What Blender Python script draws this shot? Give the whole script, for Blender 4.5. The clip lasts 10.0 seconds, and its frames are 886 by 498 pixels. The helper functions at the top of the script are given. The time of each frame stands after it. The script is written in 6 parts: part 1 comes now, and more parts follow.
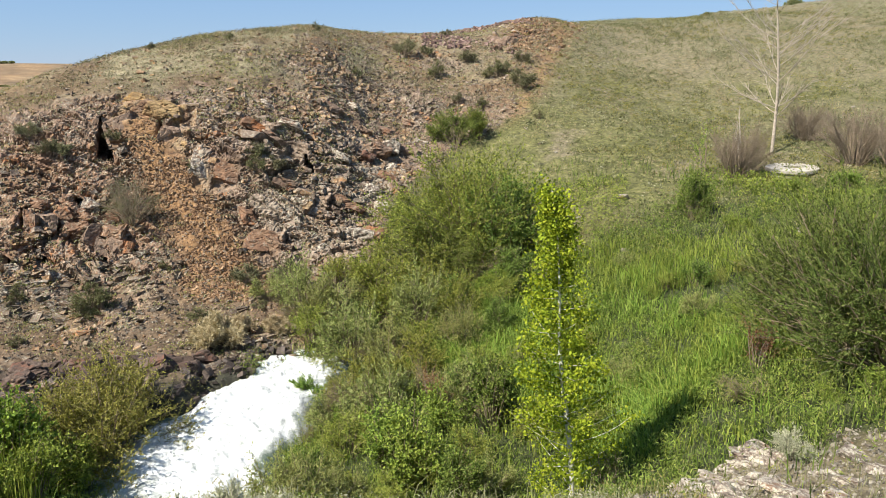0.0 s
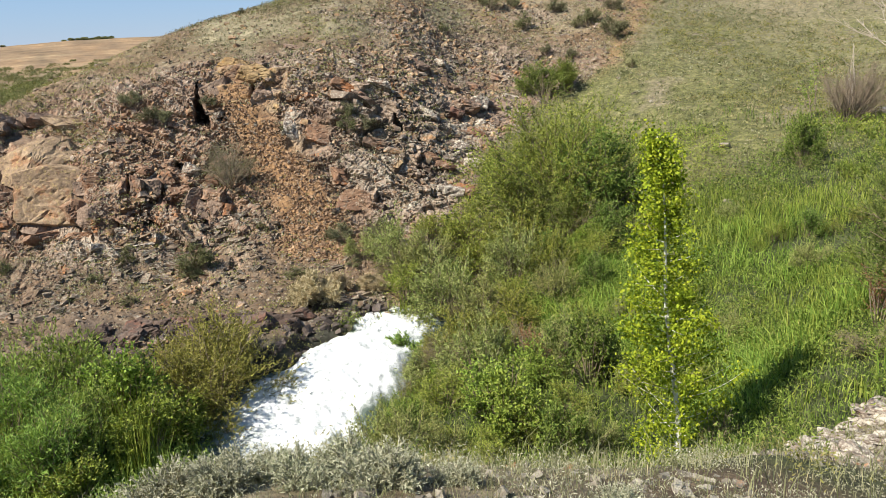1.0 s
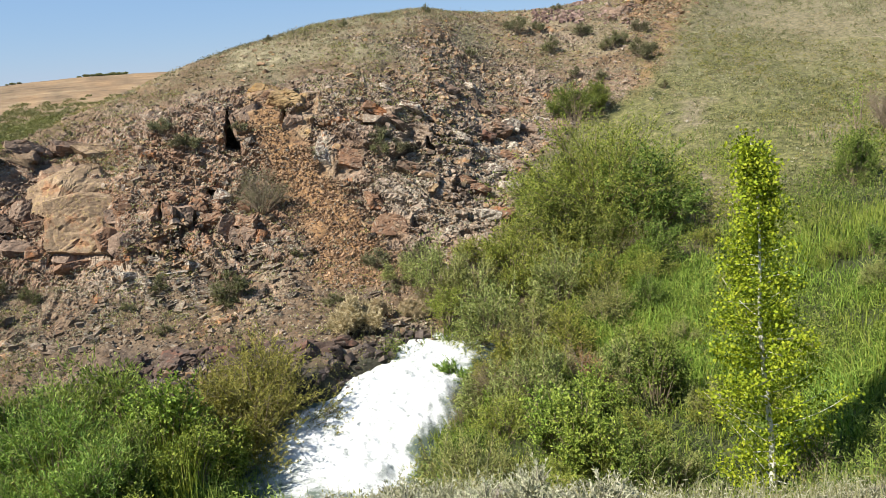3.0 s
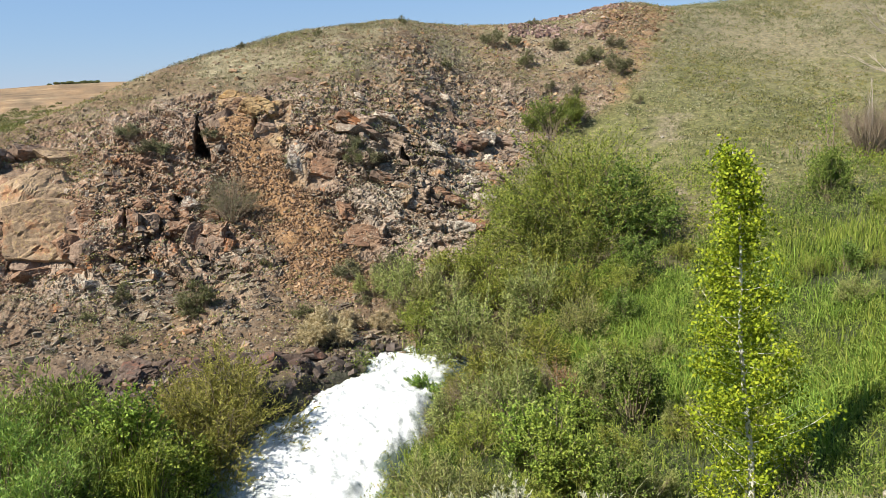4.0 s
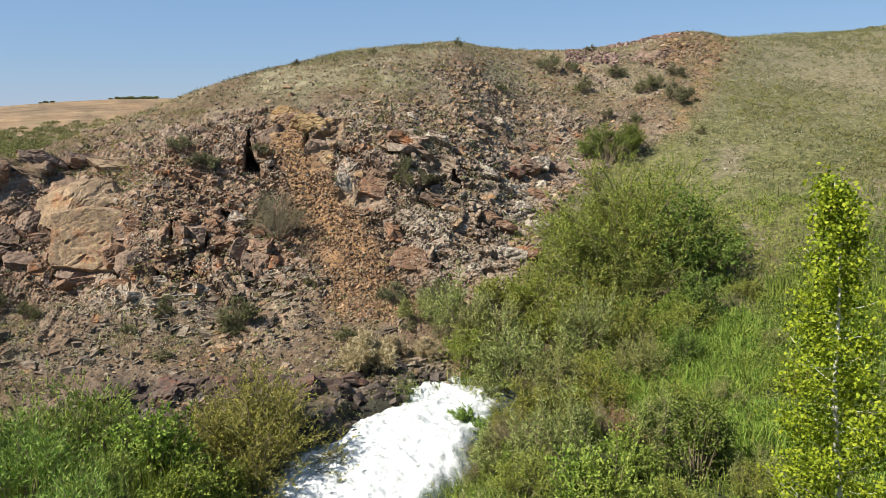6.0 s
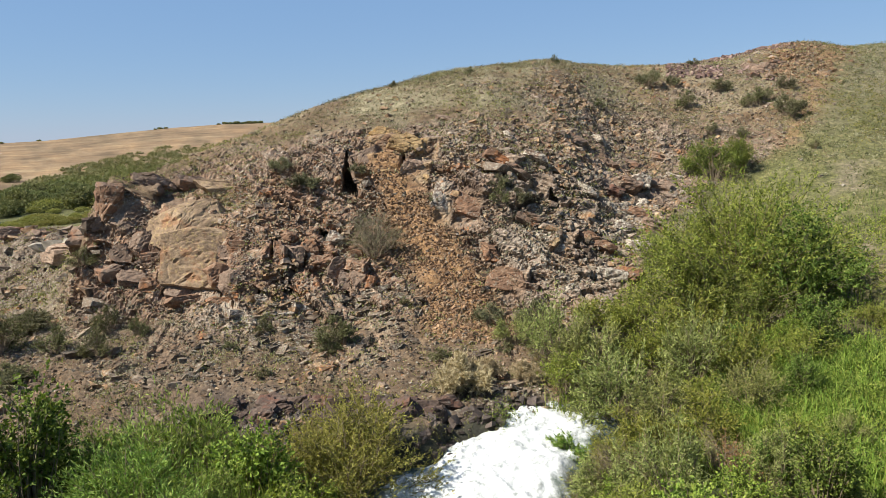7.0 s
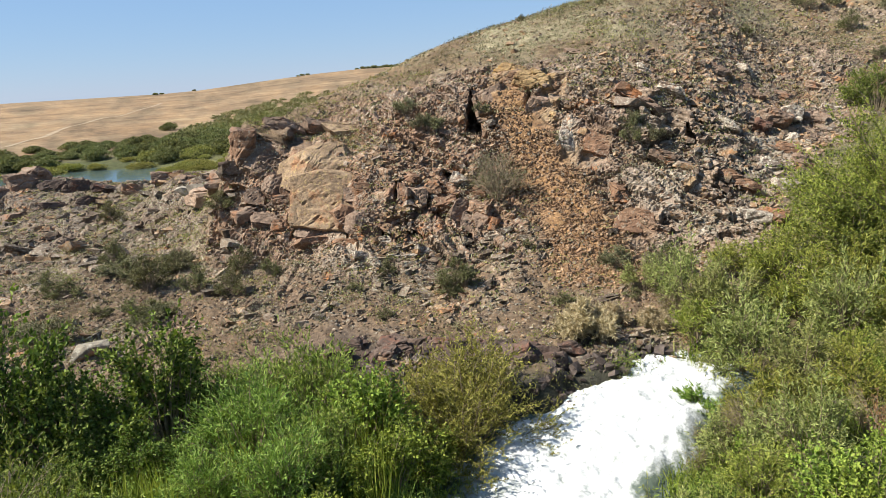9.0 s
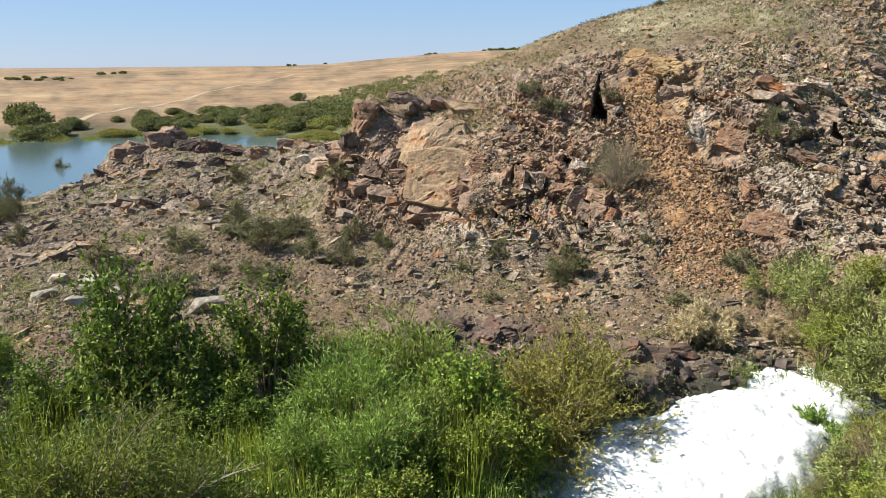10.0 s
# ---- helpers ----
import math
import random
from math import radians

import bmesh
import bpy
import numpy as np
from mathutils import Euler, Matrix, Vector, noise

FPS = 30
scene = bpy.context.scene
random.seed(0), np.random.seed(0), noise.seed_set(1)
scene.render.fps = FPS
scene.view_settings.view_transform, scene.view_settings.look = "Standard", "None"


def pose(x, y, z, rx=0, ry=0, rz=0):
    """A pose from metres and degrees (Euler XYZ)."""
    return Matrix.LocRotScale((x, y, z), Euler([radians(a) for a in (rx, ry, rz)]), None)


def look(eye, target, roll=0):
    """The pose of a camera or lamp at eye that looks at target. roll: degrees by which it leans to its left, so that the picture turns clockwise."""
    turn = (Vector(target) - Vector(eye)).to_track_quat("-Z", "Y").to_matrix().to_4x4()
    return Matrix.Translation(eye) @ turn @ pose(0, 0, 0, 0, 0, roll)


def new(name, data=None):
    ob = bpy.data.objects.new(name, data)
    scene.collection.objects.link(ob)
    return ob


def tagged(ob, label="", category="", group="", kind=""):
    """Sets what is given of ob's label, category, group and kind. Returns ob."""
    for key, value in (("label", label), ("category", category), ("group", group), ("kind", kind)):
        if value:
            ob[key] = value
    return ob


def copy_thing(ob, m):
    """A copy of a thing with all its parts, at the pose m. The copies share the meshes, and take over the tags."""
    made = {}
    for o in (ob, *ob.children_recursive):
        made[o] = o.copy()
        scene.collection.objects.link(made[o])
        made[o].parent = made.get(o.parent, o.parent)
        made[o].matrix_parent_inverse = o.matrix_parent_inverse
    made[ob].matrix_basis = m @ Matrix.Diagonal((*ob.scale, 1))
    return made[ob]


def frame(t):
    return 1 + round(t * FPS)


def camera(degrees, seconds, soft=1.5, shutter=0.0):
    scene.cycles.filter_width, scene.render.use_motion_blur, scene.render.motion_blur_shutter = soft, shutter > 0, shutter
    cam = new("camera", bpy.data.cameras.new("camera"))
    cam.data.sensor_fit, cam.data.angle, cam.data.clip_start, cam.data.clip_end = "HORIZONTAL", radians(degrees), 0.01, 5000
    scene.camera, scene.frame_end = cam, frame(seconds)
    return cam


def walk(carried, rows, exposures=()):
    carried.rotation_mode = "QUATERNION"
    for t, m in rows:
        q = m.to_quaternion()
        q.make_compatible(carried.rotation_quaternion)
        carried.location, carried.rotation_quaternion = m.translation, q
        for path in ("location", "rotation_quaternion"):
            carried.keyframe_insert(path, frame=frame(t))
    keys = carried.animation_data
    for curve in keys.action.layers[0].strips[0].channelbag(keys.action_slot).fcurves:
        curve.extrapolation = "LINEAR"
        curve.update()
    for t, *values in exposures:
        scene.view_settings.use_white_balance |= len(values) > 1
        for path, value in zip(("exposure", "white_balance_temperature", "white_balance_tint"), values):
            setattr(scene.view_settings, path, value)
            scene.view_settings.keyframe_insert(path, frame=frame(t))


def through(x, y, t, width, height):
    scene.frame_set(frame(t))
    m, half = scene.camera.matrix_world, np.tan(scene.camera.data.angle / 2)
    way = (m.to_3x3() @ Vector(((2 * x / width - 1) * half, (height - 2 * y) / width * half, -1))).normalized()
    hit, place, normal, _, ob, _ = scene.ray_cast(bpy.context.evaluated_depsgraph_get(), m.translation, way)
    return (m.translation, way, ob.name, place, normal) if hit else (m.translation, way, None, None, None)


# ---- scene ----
cam = camera(60.5, 10.0, soft=0.5)
PATH = [
    (0, (0.000, -0.001, 8.000), (-0.013, 9.752, 5.790), 0.33),
    (0.5, (-0.001, 0.161, 7.891), (-0.792, 9.818, 5.417), -2.95),
    (1, (-0.210, 0.211, 7.829), (-1.361, 9.769, 5.125), -2.41),
    (1.5, (-0.466, 0.314, 7.777), (-1.619, 9.878, 5.093), -3.79),
    (2, (-0.712, 0.448, 7.660), (-2.164, 10.066, 5.338), -2.46),
    (2.2, (-0.841, 0.473, 7.642), (-2.298, 10.092, 5.325), -2.29),
    (3.3, (-1.427, 0.920, 7.445), (-2.599, 10.575, 5.121), -3.79),
    (3.5, (-1.314, 1.006, 7.407), (-2.400, 10.712, 5.262), -3.70),
    (4, (-1.407, 1.211, 7.289), (-2.334, 10.934, 5.143), -2.03),
    (4.5, (-1.583, 1.391, 7.180), (-2.489, 11.143, 5.161), -1.94),
    (5, (-1.632, 1.606, 7.158), (-2.536, 11.388, 5.292), -2.37),
    (5.2, (-1.647, 1.674, 7.137), (-2.554, 11.447, 5.221), -2.68),
    (6.3, (-1.785, 2.277, 7.082), (-3.648, 11.945, 5.335), 0.80),
    (6.5, (-1.803, 2.328, 7.064), (-4.018, 11.931, 5.370), 0.25),
    (7, (-1.915, 2.507, 7.057), (-4.611, 12.012, 5.513), -1.20),
    (7.5, (-1.817, 2.699, 7.012), (-5.037, 12.074, 5.690), 1.31),
    (8, (-1.844, 2.950, 6.922), (-3.801, 12.645, 5.450), 1.52),
    (8.5, (-1.835, 3.046, 6.955), (-3.853, 12.622, 4.898), -0.72),
    (9, (-1.717, 3.263, 6.925), (-6.052, 11.994, 4.695), -3.21),
    (9.5, (-1.825, 3.388, 6.875), (-6.435, 11.961, 4.582), -0.94),
    (10, (-1.923, 3.594, 6.795), (-7.495, 11.545, 4.401), -0.29),
]
walk(cam, [(t, look(eye, target, roll)) for t, eye, target, roll in PATH], [(0, 1.07), (4.4, 1.07), (5.0, 0.96), (6.5, 0.90), (7.5, 0.90), (8.6, 1.03), (9.2, 1.13), (10, 1.17)])

# ---- light: high summer sun from behind on the left, clear pale sky ----
SUN_AZ, SUN_EL = 127.0, 48.0          # degrees to the left of +y, degrees above the horizon
world = bpy.data.worlds.new("sky")
scene.world = world
world.use_nodes = True
wn = world.node_tree
sky = wn.nodes.new("ShaderNodeTexSky")
sky.sky_type = "NISHITA"
sky.sun_disc = False
sky.sun_elevation = radians(SUN_EL)
sky.sun_rotation = radians(-SUN_AZ)
sky.altitude = 300
sky.air_density = 1.0
sky.dust_density = 0.0
sky.ozone_density = 2.0
haze = wn.nodes.new("ShaderNodeMix")          # summer haze evens the sky out to a pale blue
haze.data_type = "RGBA"
haze.inputs[0].default_value = 0.62
haze.inputs[7].default_value = (2.55, 4.6, 8.2, 1)
wn.links.new(sky.outputs[0], haze.inputs[6])
wn.links.new(haze.outputs[2], wn.nodes["Background"].inputs[0])
wn.nodes["Background"].inputs[1].default_value = 0.05
sun = new("sun", bpy.data.lights.new("sun", "SUN"))
sun.data.energy = 5.0
sun.data.angle = radians(0.53)
sun.data.color = (1.0, 0.94, 0.82)
sun_dir = Vector((-math.sin(radians(SUN_AZ)) * math.cos(radians(SUN_EL)), math.cos(radians(SUN_AZ)) * math.cos(radians(SUN_EL)), math.sin(radians(SUN_EL))))
sun.matrix_world = look((0, 0, 60), Vector((0, 0, 60)) - sun_dir)

# ---- materials ----
def material(name):
    m = bpy.data.materials.new(name)
    m.use_nodes = True
    nt = m.node_tree
    b = nt.nodes["Principled BSDF"]
    b.inputs["Roughness"].default_value = 0.85
    b.inputs["Specular IOR Level"].default_value = 0.25
    return m, nt, b


def node(nt, kind, **values):
    n = nt.nodes.new(kind)
    for key, value in values.items():
        n.inputs[key].default_value = value
    return n


def noise_tex(nt, scale, detail=4.0, rough=0.6, coords=None):
    n = node(nt, "ShaderNodeTexNoise", Scale=scale, Detail=detail, Roughness=rough)
    nt.links.new(coords or object_coords(nt), n.inputs["Vector"])
    return n.outputs["Fac"]


def object_coords(nt):
    for n in nt.nodes:
        if n.bl_idname == "ShaderNodeTexCoord":
            return n.outputs["Object"]
    return nt.nodes.new("ShaderNodeTexCoord").outputs["Object"]


def ramp(nt, fac, *stops):
    n = nt.nodes.new("ShaderNodeValToRGB")
    while len(n.color_ramp.elements) < len(stops):
        n.color_ramp.elements.new(0.5)
    for e, (at, col) in zip(n.color_ramp.elements, stops):
        e.position = at
        e.color = (*col, 1) if len(col) == 3 else col
    nt.links.new(fac, n.inputs[0])
    return n.outputs[0]


def step(nt, fac, low, high):
    n = nt.nodes.new("ShaderNodeMapRange")
    n.interpolation_type = "SMOOTHSTEP"
    n.inputs[1].default_value, n.inputs[2].default_value = low, high
    nt.links.new(fac, n.inputs[0])
    return n.outputs[0]


def mix(nt, fac, a, b, kind="MIX"):
    n = nt.nodes.new("ShaderNodeMix")
    n.data_type, n.blend_type = "RGBA", kind
    for socket, value in ((n.inputs[0], fac), (n.inputs[6], a), (n.inputs[7], b)):
        if isinstance(value, (float, int)):
            socket.default_value = value
        elif isinstance(value, tuple):
            socket.default_value = (*value, 1)
        else:
            nt.links.new(value, socket)
    return n.outputs[2]


def maths(nt, op, a, b=0.0):
    n = nt.nodes.new("ShaderNodeMath")
    n.operation = op
    for socket, value in ((n.inputs[0], a), (n.inputs[1], b)):
        if isinstance(value, (float, int)):
            socket.default_value = value
        else:
            nt.links.new(value, socket)
    return n.outputs[0]


def attribute(nt, name):
    n = nt.nodes.new("ShaderNodeAttribute")
    n.attribute_name = name
    return n.outputs["Fac"]


def bump(nt, b, height, strength, distance):
    n = nt.nodes.new("ShaderNodeBump")
    n.inputs["Strength"].default_value, n.inputs["Distance"].default_value = strength, distance
    nt.links.new(height, n.inputs["Height"])
    nt.links.new(n.outputs[0], b.inputs["Normal"])


def cracked(nt, colour, scale, amount):
    """Thin dark joints in the rock."""
    warp = nt.nodes.new("ShaderNodeVectorMath")
    warp.operation = "ADD"
    nt.links.new(object_coords(nt), warp.inputs[0])
    soft = node(nt, "ShaderNodeTexNoise", Scale=0.8, Detail=1.0)
    nt.links.new(object_coords(nt), soft.inputs["Vector"])
    nt.links.new(soft.outputs["Color"], warp.inputs[1])
    squash = nt.nodes.new("ShaderNodeMapping")
    squash.inputs["Rotation"].default_value = (0.0, radians(23), 0.3)
    squash.inputs["Scale"].default_value = (0.7, 0.7, 1.3)
    nt.links.new(warp.outputs[0], squash.inputs["Vector"])
    cells = node(nt, "ShaderNodeTexVoronoi", Scale=scale)
    cells.feature = "DISTANCE_TO_EDGE"
    nt.links.new(squash.outputs[0], cells.inputs["Vector"])
    line = maths(nt, "SUBTRACT", 1.0, step(nt, cells.outputs["Distance"], 0.005, 0.05))
    return mix(nt, maths(nt, "MULTIPLY", line, amount), colour, (0.03, 0.022, 0.017))


def rock_colour(nt, iron):
    """Weathered volcanic rock: brown-grey, rusty where iron is high."""
    base = ramp(nt, noise_tex(nt, 0.9, 10, 0.78), (0.32, (0.069, 0.048, 0.037)), (0.45, (0.153, 0.109, 0.082)), (0.55, (0.234, 0.174, 0.132)), (0.67, (0.361, 0.289, 0.222)))
    rust = ramp(nt, noise_tex(nt, 1.6, 9, 0.75), (0.32, (0.087, 0.046, 0.030)), (0.45, (0.189, 0.099, 0.057)), (0.56, (0.262, 0.155, 0.092)), (0.7, (0.354, 0.249, 0.151)))
    return mix(nt, iron, base, rust)


def lichened(nt, colour, low=0.53, high=0.60, scale=2.4, more=None):
    """Crusts of pale grey lichen, broken up finely, and a few orange spots."""
    where = step(nt, noise_tex(nt, scale * 0.25, 4, 0.6), 0.36, 0.54)
    crust = maths(nt, "MULTIPLY", step(nt, noise_tex(nt, scale * 3.5, 8, 0.8), low - 0.03, high), where)
    tint = ramp(nt, noise_tex(nt, 14.0, 3), (0.35, (0.246, 0.226, 0.172)), (0.65, (0.451, 0.418, 0.344)))
    if more is not None:
        crust = maths(nt, "MAXIMUM", crust, maths(nt, "MULTIPLY", more, step(nt, noise_tex(nt, scale * 2.6, 9, 0.82), 0.41, 0.53)))
    colour = mix(nt, maths(nt, "MULTIPLY", crust, 0.8), colour, tint)
    spots = maths(nt, "MULTIPLY", step(nt, noise_tex(nt, 1.9, 8, 0.75), 0.54, 0.62), step(nt, noise_tex(nt, 0.37, 3), 0.52, 0.60))
    return mix(nt, maths(nt, "MULTIPLY", spots, 0.75), colour, (0.36, 0.15, 0.055))


def ground_material():
    m, nt, b = material("ground")
    iron_patch = step(nt, noise_tex(nt, 0.22, 4), 0.47, 0.62)
    rock = rock_colour(nt, maths(nt, "MAXIMUM", attribute(nt, "iron"), maths(nt, "MULTIPLY", iron_patch, 0.5)))
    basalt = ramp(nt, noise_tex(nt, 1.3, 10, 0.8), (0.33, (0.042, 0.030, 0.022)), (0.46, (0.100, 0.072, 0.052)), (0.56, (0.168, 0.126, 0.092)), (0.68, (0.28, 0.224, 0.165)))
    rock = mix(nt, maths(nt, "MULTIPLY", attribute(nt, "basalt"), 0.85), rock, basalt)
    rock = lichened(nt, rock, more=attribute(nt, "crust"))
    rock = cracked(nt, rock, 1.9, 0.6)
    scree = ramp(nt, noise_tex(nt, 9.0, 5, 0.75), (0.3, (0.123, 0.067, 0.033)), (0.5, (0.238, 0.137, 0.065)), (0.7, (0.344, 0.220, 0.118)))
    soil = ramp(nt, noise_tex(nt, 4.5, 10, 0.82), (0.34, (0.052, 0.035, 0.023)), (0.5, (0.108, 0.073, 0.044)), (0.66, (0.196, 0.142, 0.087)))
    dry = ramp(nt, noise_tex(nt, 2.2, 8, 0.75), (0.32, (0.09, 0.078, 0.047)), (0.5, (0.185, 0.158, 0.098)), (0.68, (0.31, 0.272, 0.175)))
    sward = ramp(nt, noise_tex(nt, 2.6, 10, 0.85), (0.36, (0.030, 0.031, 0.012)), (0.47, (0.080, 0.082, 0.029)), (0.56, (0.150, 0.142, 0.055)), (0.68, (0.25, 0.222, 0.115)))
    hay = ramp(nt, noise_tex(nt, 3.1, 10, 0.85), (0.36, (0.055, 0.046, 0.028)), (0.48, (0.142, 0.118, 0.074)), (0.58, (0.218, 0.182, 0.120)), (0.70, (0.33, 0.285, 0.195)))
    meadow = mix(nt, maths(nt, "MAXIMUM", step(nt, noise_tex(nt, 0.28, 7, 0.7), 0.50, 0.68), maths(nt, "MULTIPLY", attribute(nt, "dry"), 0.9)), sward, hay)
    lush = ramp(nt, noise_tex(nt, 1.6, 7, 0.7), (0.3, (0.022, 0.026, 0.010)), (0.55, (0.05, 0.06, 0.022)), (0.8, (0.11, 0.11, 0.045)))
    steppe = ramp(nt, noise_tex(nt, 0.05, 12, 0.8), (0.36, (0.098, 0.066, 0.037)), (0.47, (0.172, 0.112, 0.062)), (0.55, (0.205, 0.145, 0.085)), (0.66, (0.27, 0.205, 0.12)))
    steppe = mix(nt, 1.0, steppe, ramp(nt, noise_tex(nt, 0.35, 9, 0.8), (0.36, (0.72, 0.70, 0.66)), (0.5, (1.0, 1.0, 1.0)), (0.64, (1.22, 1.2, 1.16))), "MULTIPLY")
    colour = soil
    for name, layer in (("dry", dry), ("meadow", meadow), ("scree", scree), ("rock", rock), ("lush", lush), ("steppe", steppe)):
        colour = mix(nt, attribute(nt, name), colour, layer)
    bare = ramp(nt, noise_tex(nt, 1.1, 9, 0.7), (0.30, (0.10, 0.062, 0.042)), (0.40, (0.195, 0.112, 0.066)), (0.48, (0.265, 0.172, 0.098)), (0.56, (0.275, 0.20, 0.128)), (0.63, (0.34, 0.235, 0.115)), (0.72, (0.29, 0.135, 0.055)))
    bare = cracked(nt, bare, 0.8, 0.7)
    worn = maths(nt, "ADD", 0.3, maths(nt, "MULTIPLY", step(nt, noise_tex(nt, 1.4, 8, 0.72), 0.40, 0.50), 0.65))
    colour = mix(nt, maths(nt, "MULTIPLY", step(nt, attribute(nt, "face"), 0.3, 0.9), worn), colour, bare)
    colour = mix(nt, 1.0, colour, ramp(nt, attribute(nt, "tone"), (0.0, (0.66, 0.68, 0.66)), (0.5, (1.0, 1.0, 1.0)), (1.0, (1.25, 1.2, 1.12))), "MULTIPLY")
    grain = ramp(nt, noise_tex(nt, 6.5, 9, 0.8), (0.34, (0.55, 0.54, 0.52)), (0.5, (1.0, 1.0, 1.0)), (0.66, (1.5, 1.48, 1.45)))
    colour = mix(nt, 1.0, colour, grain, "MULTIPLY")
    wet = attribute(nt, "wet")
    colour = mix(nt, maths(nt, "MULTIPLY", wet, 0.68), colour, (0.024, 0.018, 0.016))
    nt.links.new(colour, b.inputs["Base Color"])
    nt.links.new(maths(nt, "SUBTRACT", 0.92, maths(nt, "MULTIPLY", wet, 0.5)), b.inputs["Roughness"])
    bump(nt, b, noise_tex(nt, 9.0, 10, 0.75), 0.8, 0.07)
    return m


GROUND = ground_material()


# ---- noise on arrays ----
def hashed(ix, iy, iz, seed):
    h = (ix.astype(np.int64) * 374761393 + iy.astype(np.int64) * 668265263 + iz.astype(np.int64) * 2147483647 + seed * 974634777) & 0xFFFFFFFF
    h = ((h ^ (h >> 13)) * 1274126177) & 0xFFFFFFFF
    h = ((h ^ (h >> 16)) * 2246822519) & 0xFFFFFFFF
    return ((h ^ (h >> 15)) & 0xFFFFFF) / float(0xFFFFFF)


def value_noise(p, seed):
    i = np.floor(p)
    f = p - i
    f = f * f * (3 - 2 * f)
    i = i.astype(np.int64)
    out = 0
    for dx in (0, 1):
        for dy in (0, 1):
            for dz in (0, 1):
                w = (f[:, 0] if dx else 1 - f[:, 0]) * (f[:, 1] if dy else 1 - f[:, 1]) * (f[:, 2] if dz else 1 - f[:, 2])
                out = out + w * hashed(i[:, 0] + dx, i[:, 1] + dy, i[:, 2] + dz, seed)
    return out * 2 - 1


def fractal(p, size, octaves, seed, gain=0.5):
    out, amp, total = 0, 1.0, 0.0
    for k in range(octaves):
        out = out + amp * value_noise(p / size * 2**k, seed + k)
        total += amp
        amp *= gain
    return out / total


def facets(p, size, tilt, seed):
    """Broken rock: every cell is a plane of its own, set back or proud and tilted. Height in units of the cell, and distance to the joint."""
    q = p / np.array(size)
    cell = np.floor(q).astype(np.int64)
    best = np.full(len(q), 9.0)
    second = np.full(len(q), 9.0)
    value = np.zeros(len(q))
    for dx in (-1, 0, 1):
        for dy in (-1, 0, 1):
            for dz in (-1, 0, 1):
                c = cell + (dx, dy, dz)
                at = [hashed(c[:, 0], c[:, 1], c[:, 2], seed + k) for k in range(4)]
                off = q - c - np.stack(at[:3], 1)
                d = (off * off).sum(1)
                slope = np.stack([hashed(c[:, 0], c[:, 1], c[:, 2], seed + 11 + k) - 0.5 for k in range(3)], 1)
                h = at[3] * 2 - 1 + 2 * tilt * (off * slope).sum(1)
                nearer = d < best
                second = np.where(nearer, best, np.minimum(second, d))
                value = np.where(nearer, h, value)
                best = np.where(nearer, d, best)
    return value, np.sqrt(second) - np.sqrt(best)


def smooth(x, low, high):
    t = np.clip((x - low) / (high - low), 0, 1)
    return t * t * (3 - 2 * t)


def curve(x, xs, ys):
    """A smooth curve through the knots without overshoot."""
    xs, ys = np.asarray(xs, float), np.asarray(ys, float)
    d = np.diff(ys) / np.diff(xs)
    both = d[:-1] * d[1:] > 0
    m = np.r_[d[0], np.where(both, 2 * d[:-1] * d[1:] / np.where(both, d[:-1] + d[1:], 1), 0), d[-1]]
    x = np.clip(x, xs[0], xs[-1])
    k = np.clip(np.searchsorted(xs, x) - 1, 0, len(d) - 1)
    h = xs[k + 1] - xs[k]
    t = (x - xs[k]) / h
    return (ys[k] * (1 + 2 * t) * (1 - t) ** 2 + m[k] * h * t * (1 - t) ** 2 + ys[k + 1] * t * t * (3 - 2 * t) + m[k + 1] * h * t * t * (t - 1))


# ---- the lie of the land: profiles running out from the bank where the path goes ----
HUB = (-1.0, 1.5)
WATER = -2.0
BEARING, LINES = [], []
AZ = np.concatenate([np.arange(-180, -36, 4.0), np.arange(-36, -12, 0.3), np.arange(-12, 68, 0.14), np.arange(68, 180, 4.0), [180.0]])
RAD = np.concatenate([[0.0], np.arange(0.3, 7, 0.4), np.arange(7, 14, 0.16), np.arange(14, 26, 0.11), np.arange(26, 35, 0.048), np.arange(35, 62, 0.11), np.arange(62, 72, 0.3), 72 * 1.02 ** np.arange(0, 204)])


def profile(bearing, *knots):
    """One line of the land: bearing to the left of +y in degrees, then distance and height, knot by knot."""
    BEARING.append(bearing)
    LINES.append(curve(RAD, (0.0, 1.2, 2.4, 2.9, *knots[0::2], 5000.0), (5.95, 5.65, 5.3, 5.12, *knots[1::2], knots[-1] + 4)))


profile(-180, 4, 5.6, 30, 5.5, 200, 4)
profile(-110, 4, 5.4, 20, 5.0, 60, 9, 120, 14)
profile(-60, 8, 3.4, 14, 2.8, 25, 4, 45, 8, 80, 15, 140, 17)
profile(-40, 8, 2.9, 12, 2.0, 20, 2.6, 30, 4.2, 47, 7.6, 70, 13, 95, 17, 160, 18)
profile(-28, 8, 2.8, 12, 1.3, 20, 1.9, 29, 3.3, 34, 4.4, 47, 7.2, 60, 10.6, 75, 13.9, 90, 16.0, 150, 15)
profile(-21, 8, 2.5, 12, 0.5, 16, 0.5, 20, 1.1, 29, 3.2, 40, 5.2, 55, 9.8, 70, 13.0, 82, 14.3, 130, 13)
profile(-15, 8, 2.2, 11.6, -0.3, 16, -0.1, 21, 0.6, 30, 3.2, 45, 7.0, 58, 10.6, 70, 12.9, 110, 12)
profile(-8, 8, 2.0, 12, -0.4, 16, -0.4, 21, 0.2, 28, 1.9, 45, 7.9, 50, 9.6, 56, 12.1, 62, 12.3, 100, 9)
